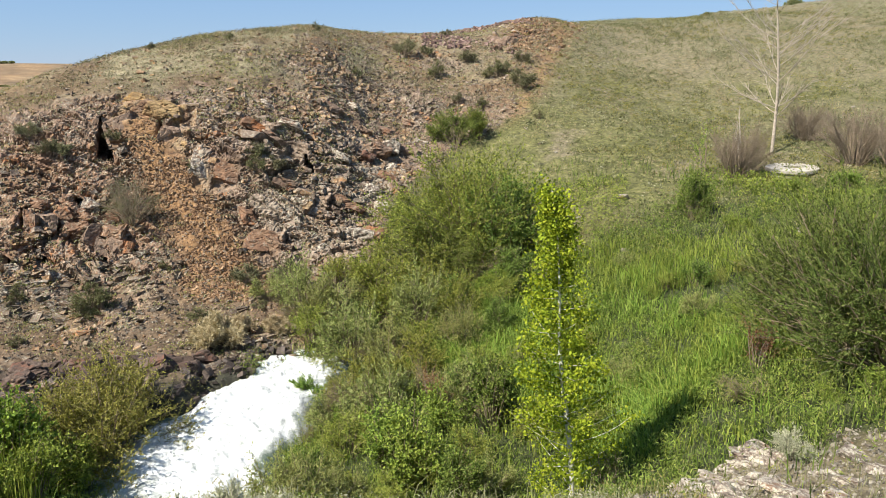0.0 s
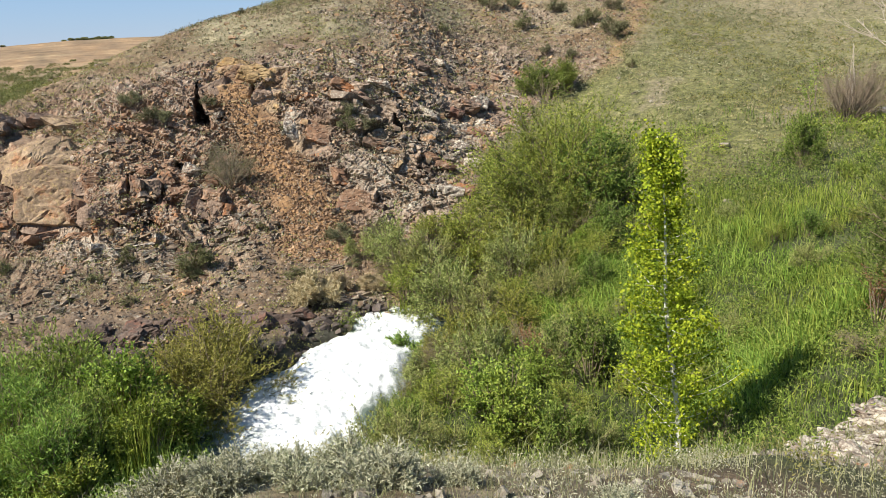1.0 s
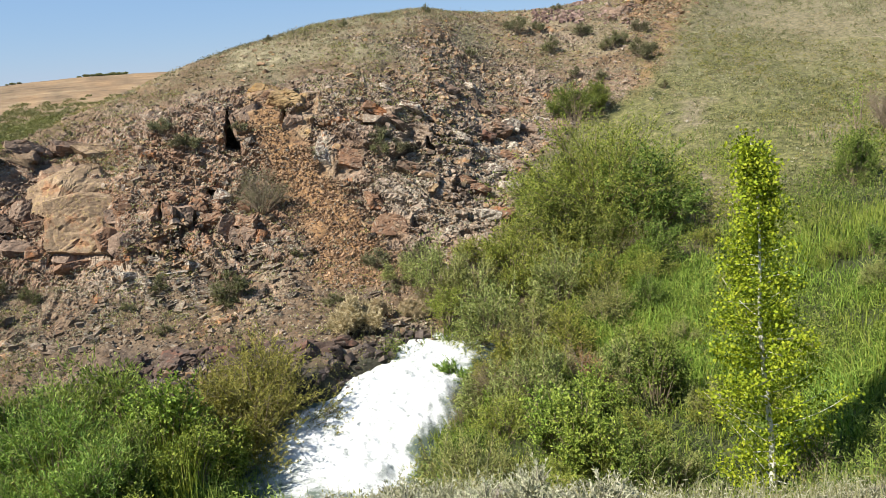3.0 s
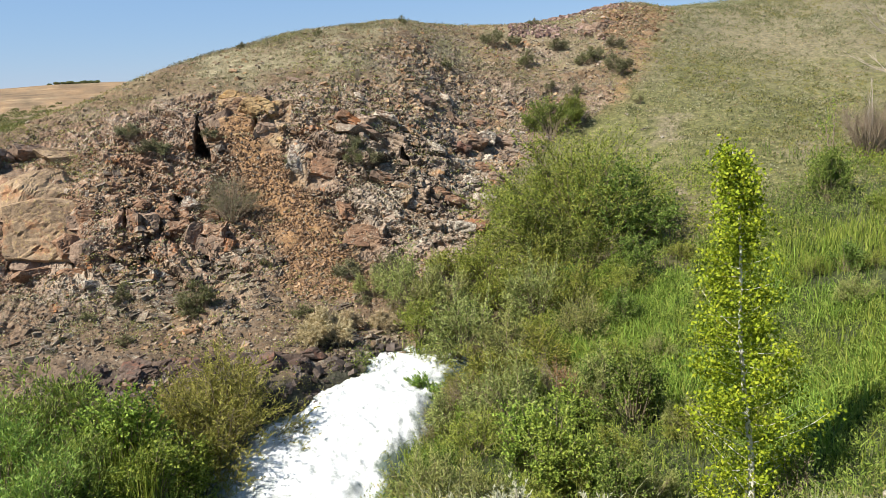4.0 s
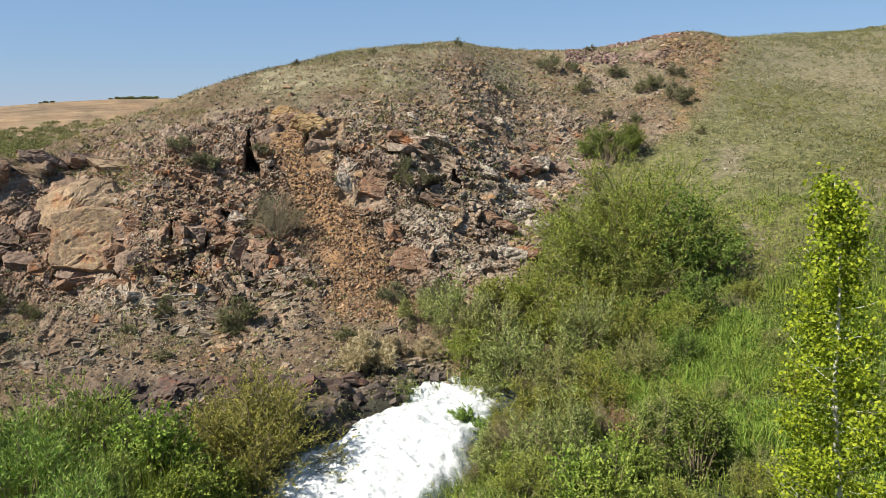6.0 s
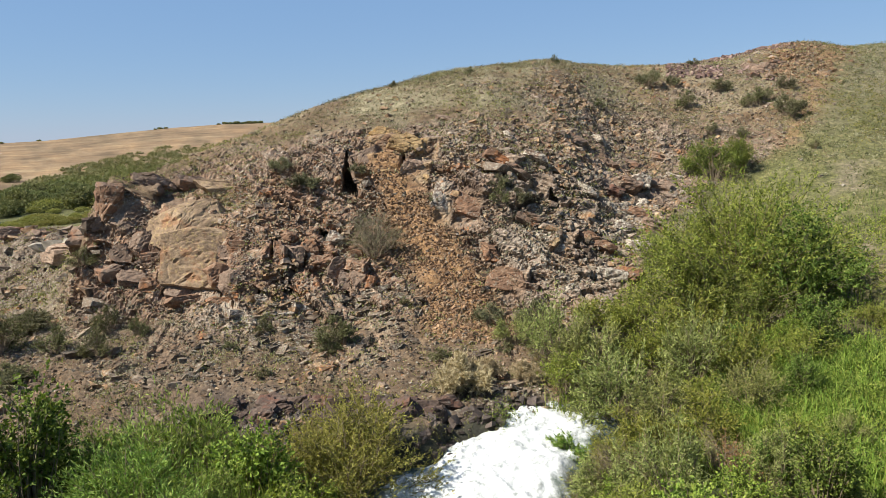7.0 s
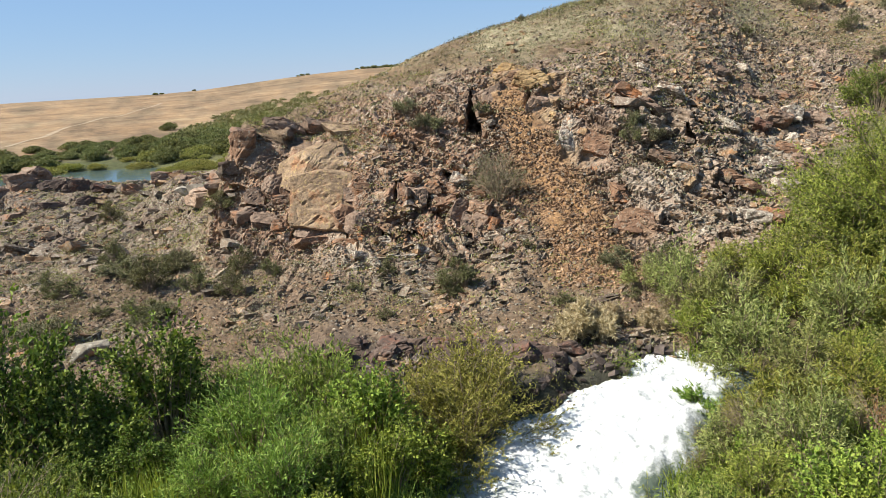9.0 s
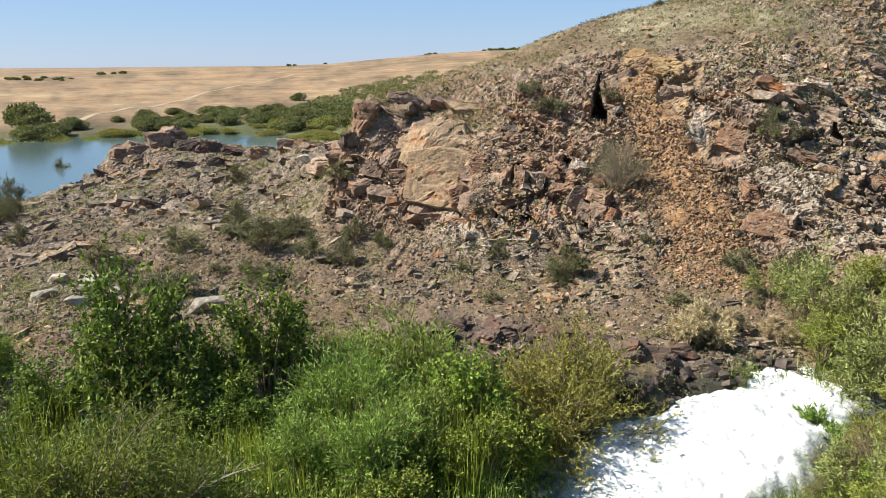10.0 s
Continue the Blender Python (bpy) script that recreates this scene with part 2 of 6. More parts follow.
profile(-2, 8, 1.9, 12, -0.5, 16, -0.6, 21, -0.2, 27, 0.9, 36, 4.0, 45, 7.9, 52, 10.6, 57, 11.2, 90, 8)
profile(3, 8, 1.9, 12, -0.6, 16, -1.0, 21, -0.9, 26, 0.3, 33, 3.1, 41, 6.6, 47, 9.3, 52, 10.8, 80, 8)
profile(9, 8, 2.2, 12, -0.4, 15.5, -1.5, 17.5, -1.85, 20.0, -2.0, 20.6, -2.0, 21.2, -1.9, 21.9, -0.7, 24, -0.2, 26.5, 0.6, 30, 3.5, 33, 5.6, 37, 7.5, 45, 10.6, 49, 11.0, 80, 8)
profile(14, 8, 2.1, 12, -0.6, 14.5, -2.2, 20.0, -2.4, 20.7, -0.72, 25, 0.0, 26.6, 0.6, 28.5, 2.0, 30.2, 3.8, 32, 5.7, 34, 7.0, 37, 8.4, 44, 10.4, 48, 10.5, 80, 7)
profile(20, 8, 2.0, 12, -0.8, 14.5, -2.3, 19.1, -2.4, 19.8, -0.7, 23, -0.3, 27, 0.7, 29, 2.0, 31, 3.8, 33, 6.2, 35, 7.3, 37, 8.0, 41, 9.3, 44, 9.5, 80, 6)
profile(25, 8, 2.0, 12, -0.8, 14.5, -2.3, 19.8, -2.4, 20.7, -0.7, 23, -0.4, 27, 0.4, 28.8, 1.6, 31, 3.3, 33, 5.4, 35, 6.8, 37, 7.5, 41, 8.5, 44, 8.4, 80, 5)
profile(30, 8, 1.9, 12, -0.9, 14.5, -1.5, 18.5, -1.6, 20.4, -2.4, 21.2, -0.8, 23, -0.6, 27, 0.3, 29.0, 1.7, 30.5, 3.3, 33, 4.8, 37, 6.6, 40, 7.1, 44, 6.8, 80, 3)
profile(35, 8, 1.8, 12, -0.9, 14.5, -1.5, 19.0, -1.6, 20.0, -2.4, 22, -1.1, 24, -0.6, 28, 0.3, 30.2, 1.3, 32, 3.4, 35, 4.7, 38, 5.9, 42, 5.6, 50, 3.0, 75, 0.0, 110, 0.5)
profile(39, 8, 1.7, 12, -1.0, 14.5, -1.5, 19.5, -1.6, 20.5, -2.4, 22.5, -1.1, 25, -0.6, 30, 0.2, 32.5, 2.2, 34, 5.0, 36, 5.3, 40, 3.6, 48, 1.2, 62, -0.6, 72, -1.5, 92, -1.5, 100, -1.0, 130, 0.5)
profile(44, 8, 1.6, 12, -1.0, 14.5, -1.5, 20.0, -1.6, 21.0, -2.4, 23, -1.2, 26, -0.6, 34, 0.2, 41, 1.8, 46, 2.3, 52, 1.5, 58, 0.5, 66, -1.7, 95, -1.8, 102, -1.2, 140, 0.2)
profile(48, 8, 1.6, 12, -1.0, 14.5, -1.5, 20.0, -1.6, 21.0, -2.4, 23.2, -1.2, 27, -0.7, 36, 0.1, 50, 0.9, 56, 1.05, 61, 0.3, 68, -2.5, 96, -2.8, 104, -1.5, 150, -0.2)
profile(52, 8, 1.6, 12, -1.0, 14.5, -1.5, 20.0, -1.6, 21.0, -2.4, 23.5, -1.3, 28, -0.7, 38, 0.0, 50, 0.5, 55, 1.1, 58, 1.5, 63, 0.9, 70, -2.5, 98, -2.8, 106, -1.6, 150, -0.4)
profile(53.6, 8, 1.6, 12, -1.0, 14.5, -1.5, 20.0, -1.6, 21.0, -2.4, 23.6, -1.3, 28, -0.7, 39, -0.1, 50, 0.5, 55, 1.3, 57.5, 2.0, 60, 1.6, 68, -2.4, 98, -2.8, 107, -1.6, 152, -0.5)
profile(55, 8, 1.6, 12, -1.0, 14.5, -1.5, 20.0, -1.6, 21.0, -2.4, 23.7, -1.3, 29, -0.8, 40, -0.1, 51, 0.3, 54.5, 1.2, 59, 1.45, 67, -2.4, 99, -2.8, 108, -1.6, 155, -0.6)
profile(56.9, 8, 1.6, 12, -1.0, 14.5, -1.5, 20.0, -1.6, 21.0, -2.4, 23.8, -1.3, 29, -0.8, 40, -0.2, 52, 0.15, 54.2, 1.15, 58, 1.3, 65, -2.4, 99, -2.8, 108, -1.6, 155, -0.6)
profile(58.4, 8, 1.6, 12, -1.0, 14.5, -1.5, 20.0, -1.6, 21.0, -2.4, 23.8, -1.3, 29, -0.8, 42, -0.3, 53, -0.2, 58, -0.9, 63, -2.4, 99, -2.8, 109, -1.6, 156, -0.6)
profile(62, 8, 1.6, 12, -1.0, 14.5, -1.5, 20.0, -1.6, 21.0, -2.4, 24, -1.3, 30, -0.9, 42, -0.5, 52, -0.9, 59, -2.4, 100, -2.8, 112, -1.6, 160, -0.8)
profile(80, 8, 2.5, 14, 0.0, 20, -2.4, 40, -2.8, 100, -2.8, 116, -1.6, 180, 0)
profile(120, 8, 4.5, 20, 3.0, 60, 1, 120, 0)
profile(180, 4, 5.6, 30, 5.5, 200, 4)


# skyline of the far steppe: bearing, elevation seen from the bank in degrees, distance of the rise
SKY_AZ, SKY_EL, SKY_R = (20, 28, 31.5, 35, 39, 43, 50, 56.5, 65, 75), (0.8, 0.83, 0.77, 0.58, 0.24, -0.12, -0.4, -0.67, -1.0, -1.2), (600, 580, 560, 540, 500, 450, 385, 330, 265, 240)


def lie_of_land():
    order = np.array(BEARING)
    lines = np.array(LINES)
    z = np.array([curve(AZ, order, lines[:, k]) for k in range(len(RAD))]).T
    az, rad = np.meshgrid(AZ, RAD, indexing="ij")
    # far steppe
    rise_r = np.interp(az, SKY_AZ, SKY_R)
    rise_z = 6.9 + rise_r * np.tan(np.radians(np.interp(az, SKY_AZ, SKY_EL)))
    far = np.where(rad < rise_r, -1.5 + (rad - 106) / (rise_r - 106) * (rise_z + 1.5), rise_z - 0.004 * (rad - rise_r))
    w = smooth(rad, 106, 135) * smooth(az, 14, 24)
    z = z * (1 - w) + far * w
    return az, rad, z


AZG, RADG, BASE = lie_of_land()
XG = HUB[0] - RADG * np.sin(np.radians(AZG))
YG = HUB[1] + RADG * np.cos(np.radians(AZG))


def rock_edge(rad):
    """Bearing of the line where the rock hill gives way to the green slope."""
    return np.interp(rad, (19, 20.5, 22, 26, 30, 34, 36.5, 39, 44, 50, 57, 62), (24, 17, 9, 6, 3.2, 1.2, -1.5, -6.5, -8.5, -9.8, -10.4, -10.5))


# bare faces of the outcrop: bearing, distance, height, half width in degrees, half height
OUTCROP_FACES = ((38.1, 33.5, 4.1, 1.3, 1), (37.4, 32.7, 2.8, 1.4, 0.8), (34.9, 32.3, 3.5, 1.9, 0.95), (34.2, 30.9, 2.1, 2.1, 0.95), (31.3, 29.8, 2.1, 1.5, 0.9), (32.4, 34.2, 4.6, 1.6, 0.45), (28.5, 29.4, 1.5, 0.8, 0.45), (30.3, 30.6, 3.2, 0.8, 0.45), (26.7, 30.8, 3.1, 0.7, 0.4), (22.5, 32.9, 5.6, 0.8, 0.7), (36.4, 31.2, 1.9, 0.9, 0.6), (27.6, 30.1, 2.5, 0.7, 0.55), (25.6, 29.9, 2.2, 0.7, 0.55), (23.5, 28.8, 1.9, 0.8, 0.5), (29.2, 29.8, 2.6, 0.6, 0.5))
GULLY_FACES = ((20.9, 33.8, 6.6, 1.7, 0.45), (17.8, 33.4, 6.4, 0.9, 0.5), (18.6, 32, 5.3, 0.8, 0.6), (16.8, 31, 4.3, 0.6, 0.8), (14.9, 30.7, 4.1, 1.1, 0.7), (11.7, 27.8, 1.65, 0.9, 0.5), (7.8, 29.6, 3, 0.7, 0.3), (9.6, 31.9, 4.9, 0.9, 0.35), (12.3, 32, 5.7, 1.2, 0.3))


def grid_normals(x, y, z):
    p = np.stack([x, y, z], -1)
    du = np.gradient(p, axis=0)
    dv = np.gradient(p, axis=1)
    n = np.cross(dv, du)
    n *= np.sign(n[..., 2:3] + 1e-9)
    return n / (np.linalg.norm(n, axis=-1, keepdims=True) + 1e-12)


def soften(grid, passes):
    """Averages a grid with its neighbours."""
    for _ in range(passes):
        g = np.pad(grid, 1, mode="edge")
        grid = 0.25 * g[1:-1, 1:-1] + 0.125 * (g[:-2, 1:-1] + g[2:, 1:-1] + g[1:-1, :-2] + g[1:-1, 2:]) + 0.0625 * (g[:-2, :-2] + g[2:, :-2] + g[:-2, 2:] + g[2:, 2:])
    return grid


def build_ground():
    flat = np.stack([XG.ravel(), YG.ravel(), BASE.ravel()], 1)
    az, rad, z = AZG.ravel(), RADG.ravel(), BASE.ravel()
    shape = AZG.shape
    near = rad < 140
    wob = np.zeros(len(z))
    wob[near] = fractal(flat[near], 5.0, 4, 3)
    fine = np.zeros(len(z))
    fine[near] = fractal(flat[near], 0.9, 4, 21)
    slope = np.abs(np.gradient(BASE, axis=1) / np.gradient(RADG, axis=1)).ravel()
    loose_edge = smooth(rad, 35, 44)
    hill = smooth(az + 2.2 * wob + (1 + 2.2 * loose_edge) * fine, rock_edge(rad) - 0.6 - 1.6 * loose_edge, rock_edge(rad) + 0.9 + 1.8 * loose_edge) * smooth(rad, 19.0, 20.8) * (1 - smooth(rad, 66, 80)) * (1 - smooth(az, 80, 90))
    steep = smooth(slope + 0.12 * wob, 0.28, 0.75)
    upper = smooth(z + 1.2 * wob, 6.3, 8.2)
    shore = smooth(rad, 36, 42) * smooth(az, 40, 43)
    rocky = hill * np.clip(0.30 + 0.70 * steep + 0.5 * shore - 0.35 * upper * (1 - steep), 0, 1)
    scree_line = np.interp(rad, (26, 28, 30, 33), (15.0, 16.2, 18.4, 21.4))
    gully = np.exp(-(((az - scree_line + 0.8 * wob) / (np.interp(rad, (26, 28, 33), (3.4, 2.9, 1.5)) + 0.5 * fine)) ** 4)) * smooth(rad, 25.2, 26.2) * (1 - smooth(rad, 33.0, 34.0))
    rocky = rocky * (1 - 0.8 * gully)
    # broken rock relief
    n = grid_normals(XG, YG, BASE).reshape(-1, 3)
    pick = rocky > 0.02
    p = flat[pick]
    turn = np.array([[0.88, 0.30, -0.36], [-0.25, 0.95, 0.17], [0.40, -0.06, 0.92]])
    q = p @ turn.T + 0.12 * np.stack([fractal(p, 1.6, 2, 50 + k) for k in range(3)], 1)
    big, big_edge = facets(q, (4.2, 3.0, 1.35), 0.8, 5)
    mid, mid_edge = facets(q, (1.7, 1.5, 0.6), 0.9, 17)
    small, _ = facets(q, (0.5, 0.42, 0.3), 1.0, 29)
    a = rocky[pick]
    tiny, _ = facets(q, (0.2, 0.18, 0.13), 1.0, 41)
    a = a * (1 - 0.75 * np.exp(-(((az[pick] - 34.6) / 4.6) ** 4)) * np.exp(-(((z[pick] - 3.0) / 1.9) ** 4)))
    a = a * (1 - 0.35 * shore[pick])
    bed, bed_edge = facets(q, (1.9, 1.5, 0.3), 0.8, 61)
    sliver, _ = facets(q, (0.62, 0.5, 0.15), 1.0, 71)
    rough = smooth(fractal(p, 4.0, 2, 83), -0.25, 0.3)
    lift = a * (0.24 * big + 0.12 * mid + 0.14 * bed * (0.4 + 0.6 * rough)) + (0.03 * a + 0.02) * sliver + (0.045 * a + 0.02) * small + (0.03 * a + 0.015) * tiny
    lift -= a * (0.12 * np.exp(-((mid_edge / 0.06) ** 2)) + 0.22 * np.exp(-((big_edge / 0.045) ** 2)) + 0.10 * np.exp(-((bed_edge / 0.06) ** 2)))
    # bare faces stand steep and smooth, undercut at the foot
    face, shift, bare, clear = np.zeros(len(z)), np.zeros(len(z)), np.zeros(len(z)), np.zeros(len(z))
    edge_noise = 0.28 * fine + 0.15 * wob
    for fa, fr, fz, wide, tall in OUTCROP_FACES + GULLY_FACES:
        mask = 1 - smooth(np.maximum(np.abs(az - fa + 0.35 * wide * (z - fz) / tall) / wide, np.abs(z - fz) / tall) + edge_noise, 0.84, 1.06)
        mask = mask * (np.abs(rad - fr) < 2.6)
        better = mask > face
        shift = np.where(better, mask * (fr + 0.42 * (z - fz) + (0.1 if fa > 36 else 0.28 if fa > 22 else 0.14) * (az - fa) - rad), shift)
        face = np.maximum(face, mask)
        clear = np.maximum(clear, mask * (fa < 22 or fa in (34.9, 34.2)))
        bare = np.maximum(bare, mask * (0.35 if fa > 23 else 0.9 if fa > 17 else 0.5))
    lift = lift * (1 - 0.5 * smooth(face[pick], 0.1, 0.7))
    shift = soften(shift.reshape(shape), 1).ravel()
    out = flat.copy()
    push = n[pick] + 0.7 * np.stack([np.sin(np.radians(az[pick])), -np.cos(np.radians(az[pick])), 0 * a], 1) * steep[pick][:, None]
    out[pick] += push / np.linalg.norm(push, axis=1, keepdims=True) * lift[:, None]
    out[:, 0] += -np.sin(np.radians(az)) * shift
    out[:, 1] += np.cos(np.radians(az)) * shift
    out[:, 2] += np.where(near, (0.10 * wob + (0.02 + 0.03 * hill) * fine) * smooth(rad, 3, 9), 0)
    # the dark cleft under the ledge
    half = 0.07 + 0.46 * np.clip((6.35 - z) / 1.6, 0, 1)
    slot = np.zeros(len(z))
    for ca, cz, wide, tall, slant in ((29.1, 2.7, 0.22, 0.45, 0.3), (27.0, 2.4, 0.2, 0.5, -0.2), (26.3, 1.9, 0.5, 0.16, 0.0), (24.7, 1.85, 0.3, 0.4, 0.4), (24.1, 1.6, 0.2, 0.4, 0.0), (30.3, 1.35, 0.6, 0.14, 0.3), (32.6, 1.2, 0.5, 0.13, 0.2), (36.1, 2.5, 0.14, 0.6, 0.3), (33.2, 2.9, 0.13, 0.5, 0.4), (28.2, 1.3, 0.4, 0.15, 0.5), (12.6, 5.5, 0.6, 0.13, 0.9), (11.3, 5.2, 0.5, 0.14, 0.9), (19.6, 6.0, 0.2, 0.4, 0.0), (8.6, 4.4, 0.5, 0.14, 0.9), (6.9, 3.7, 0.5, 0.13, 0.7), (25.4, 3.1, 0.4, 0.15, 0.4)):
        slot = np.maximum(slot, (1 - smooth(np.maximum(np.abs(az - ca + 0.1 * fine) / wide, np.abs(z - cz + slant * (ca - az) * 0.5) / tall), 0.7, 1.1)) * (np.abs(rad - 31) < 4))
    out[:, 0] += -np.sin(np.radians(az)) * 0.9 * slot
    out[:, 1] += np.cos(np.radians(az)) * 0.9 * slot
    cleft = (1 - smooth(np.abs(az - 23.55 + 0.12 * fine) / half, 0.75, 1.15)) * smooth(z, 4.55, 4.75) * (1 - smooth(z, 6.2, 6.45)) * smooth(rad, 30, 31) * (rad < 36)
    out[:, 0] += -np.sin(np.radians(az)) * 2.4 * cleft
    out[:, 1] += np.cos(np.radians(az)) * 2.4 * cleft
    # covers
    patch = fractal(flat, 2.2, 5, 77)
    upper_scree = hill * smooth(7.0 - az + 3 * wob, 0, 3) * smooth(rad, 40, 43) * (1 - smooth(az + 2 * wob, 5, 8))
    spoil = np.exp(-(((az - np.interp(rad, (39, 46, 56), (-6.6, -8.6, -9.8)) + 0.6 * wob) / 0.75) ** 2)) * smooth(rad, 38, 41) * (1 - smooth(rad, 62, 66))
    scree = np.clip(np.maximum.reduce([gully, 0.12 * upper_scree, 0.55 * spoil]), 0, 1)
    rock = np.clip(smooth(rocky + 0.25 * patch, 0.15, 0.5) * (1 - 0.85 * gully) * (1 - 0.6 * spoil), 0, 1)
    dry = hill * np.clip(upper * smooth(patch, -0.35, 0.25) + (1 - upper) * smooth(patch, 0.0, 0.3) * (1 - steep), 0, 1) * (1 - scree)
    green_side = 1 - hill
    meadow = green_side * smooth(rad + 4 * wob + 2 * fine, 22, 31) * (rad < 110)
    lush = green_side * smooth(rad, 5.5, 8.5) * (1 - smooth(rad + 5 * wob + 3 * fine, np.interp(az, (-30, -24, -12, 0), (31, 29, 23, 23)), np.interp(az, (-30, -24, -12, 0), (34, 33, 28, 28))))
    lush = np.maximum(lush, smooth(rad, 96, 101) * (1 - smooth(rad, 112 + 14 * wob, 126 + 14 * wob)) * 0.9 * smooth(az, 30, 36))
    dry = np.maximum(dry, green_side * smooth(z + 2.5 * wob, 5.2, 9.5) * 0.85)
    bank = smooth(-az, 22, 26) * smooth(rad, 8.0, 9.5) * (1 - smooth(rad + 0.9 * wob + 0.5 * fine, np.interp(az, (-42, -33.6, -28, -25), (13.9, 12.7, 11.3, 10.8)), np.interp(az, (-42, -33.6, -28, -25), (14.5, 13.4, 12.0, 11.5))))
    lush = lush * (1 - 0.9 * bank)
    dry = np.maximum(dry, 0.6 * bank)
    bank_dry = 1 - smooth(rad + 1.5 * wob, 4.5, 7.5)
    dry = np.maximum(dry, bank_dry * smooth(patch, -0.2, 0.25))
    iron = np.clip(np.exp(-(((z - 3.0) / 3.2) ** 2)) * smooth(az, 14, 22) * 0.75 + 0.2 * patch, 0, 1) * hill
    wet = (1 - smooth(out[:, 2] + 0.25 * fine, -0.75, -0.45)) * smooth(az, 9, 12) * (1 - smooth(az, 33, 38)) * smooth(rad, 19, 19.8) * (rad < 26)
    crust = np.exp(-(((az - 7.5) / 5.0) ** 4)) * np.exp(-(((z - 2.6) / 2.0) ** 4)) * smooth(patch, -0.3, 0.15)
    crust = np.maximum(crust, np.exp(-(((az - 30.5) / 4.4) ** 4)) * np.exp(-(((z - 0.85) / 0.6) ** 4)) * smooth(patch, -0.35, 0.1))
    crust = np.maximum(crust, 1.2 * np.exp(-(((az - 17.0) / 0.6) ** 4)) * np.exp(-(((z - 4.3) / 0.85) ** 4)))
    crust = crust * hill * (rad > 24) * (rad < 40)
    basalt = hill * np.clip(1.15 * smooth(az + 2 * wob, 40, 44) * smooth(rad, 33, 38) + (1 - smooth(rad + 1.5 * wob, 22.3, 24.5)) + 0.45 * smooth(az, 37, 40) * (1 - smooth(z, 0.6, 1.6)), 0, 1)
    steppe = smooth(rad + 20 * wob, 104, 130) * smooth(az, 16, 24)
    # gullies and bands of the far steppe
    drift = np.stack([az * 1.1, np.log(np.maximum(rad, 1.0)) * 9, 0 * az], 1)
    tone = 0.5 + 1.1 * fractal(drift, 1.6, 5, 131, 0.6) * smooth(rad, 90, 120)
    tone = tone + 0.6 * hill * smooth(az, 25, 29) * smooth(rad + 2 * wob, 36.5, 39.5) * (1 - smooth(rad, 52, 58)) * smooth(z, 3.5, 5.0)
    # mesh
    rows, cols = shape
    mesh = bpy.data.meshes.new("ground")
    idx = np.arange(rows * cols).reshape(rows, cols)
    faces = np.stack([idx[:-1, :-1], idx[1:, :-1], idx[1:, 1:], idx[:-1, 1:]], -1).reshape(-1, 4)
    # wind the faces so that they look up
    faces = faces[:, ::-1]
    mesh.vertices.add(len(out))
    mesh.vertices.foreach_set("co", out.astype(np.float32).ravel())
    mesh.loops.add(faces.size)
    mesh.loops.foreach_set("vertex_index", faces.astype(np.int32).ravel())
    mesh.polygons.add(len(faces))
    mesh.polygons.foreach_set("loop_start", np.arange(0, faces.size, 4, dtype=np.int32))
    mesh.update(calc_edges=True)
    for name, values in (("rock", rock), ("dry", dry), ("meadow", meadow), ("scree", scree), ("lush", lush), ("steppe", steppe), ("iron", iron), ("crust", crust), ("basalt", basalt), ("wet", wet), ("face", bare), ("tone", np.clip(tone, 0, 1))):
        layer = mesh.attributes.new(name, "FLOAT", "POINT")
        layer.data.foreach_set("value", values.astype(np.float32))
    mesh.polygons.foreach_set("use_smooth", (rock.ravel()[faces[:, 0]] < 0.3))
    mesh.materials.append(GROUND)
    ground = new("ground", mesh)
    tagged(ground, "rocky hillside, grassy valley slope and far dry steppe", "ground", kind="structure")
    return ground, out[:, 2].reshape(shape), {"rock": rock.reshape(shape), "dry": dry.reshape(shape), "meadow": meadow.reshape(shape), "lush": lush.reshape(shape), "scree": scree.reshape(shape), "wet": wet.reshape(shape), "crust": crust.reshape(shape), "basalt": basalt.reshape(shape), "bank": bank.reshape(shape), "hill": hill.reshape(shape), "steep": steep.reshape(shape), "cleft": np.maximum.reduce([cleft, slot, clear]).reshape(shape)}


ground, HEIGHT, COVER = build_ground()


def spot(x, y):
    """Grid cell of a place."""
    dx, dy = x - HUB[0], y - HUB[1]
    az, r = math.degrees(math.atan2(-dx, dy)), math.hypot(dx, dy)
    i = min(max(int(np.searchsorted(AZ, az)) - 1, 0), len(AZ) - 2)
    j = min(max(int(np.searchsorted(RAD, r)) - 1, 0), len(RAD) - 2)
    return i, j, (az - AZ[i]) / (AZ[i + 1] - AZ[i]), min(max((r - RAD[j]) / (RAD[j + 1] - RAD[j]), 0), 1)


def height(x, y):
    i, j, u, v = spot(x, y)
    h = HEIGHT
    return float((h[i, j] * (1 - u) + h[i + 1, j] * u) * (1 - v) + (h[i, j + 1] * (1 - u) + h[i + 1, j + 1] * u) * v)


def cover(name, x, y):
    i, j, _, _ = spot(x, y)
    return float(COVER[name][i, j])


def place(bearing, distance):
    return HUB[0] - distance * math.sin(radians(bearing)), HUB[1] + distance * math.cos(radians(bearing))


# ---- water ----
def water_material():
    m, nt, b = material("lake_water")
    b.inputs["Base Color"].default_value = (0.055, 0.085, 0.085, 1)
    b.inputs["Roughness"].default_value = 0.12
    b.inputs["Specular IOR Level"].default_value = 0.5
    bump(nt, b, noise_tex(nt, 1.6, 4, 0.6), 0.25, 0.06)
    return m


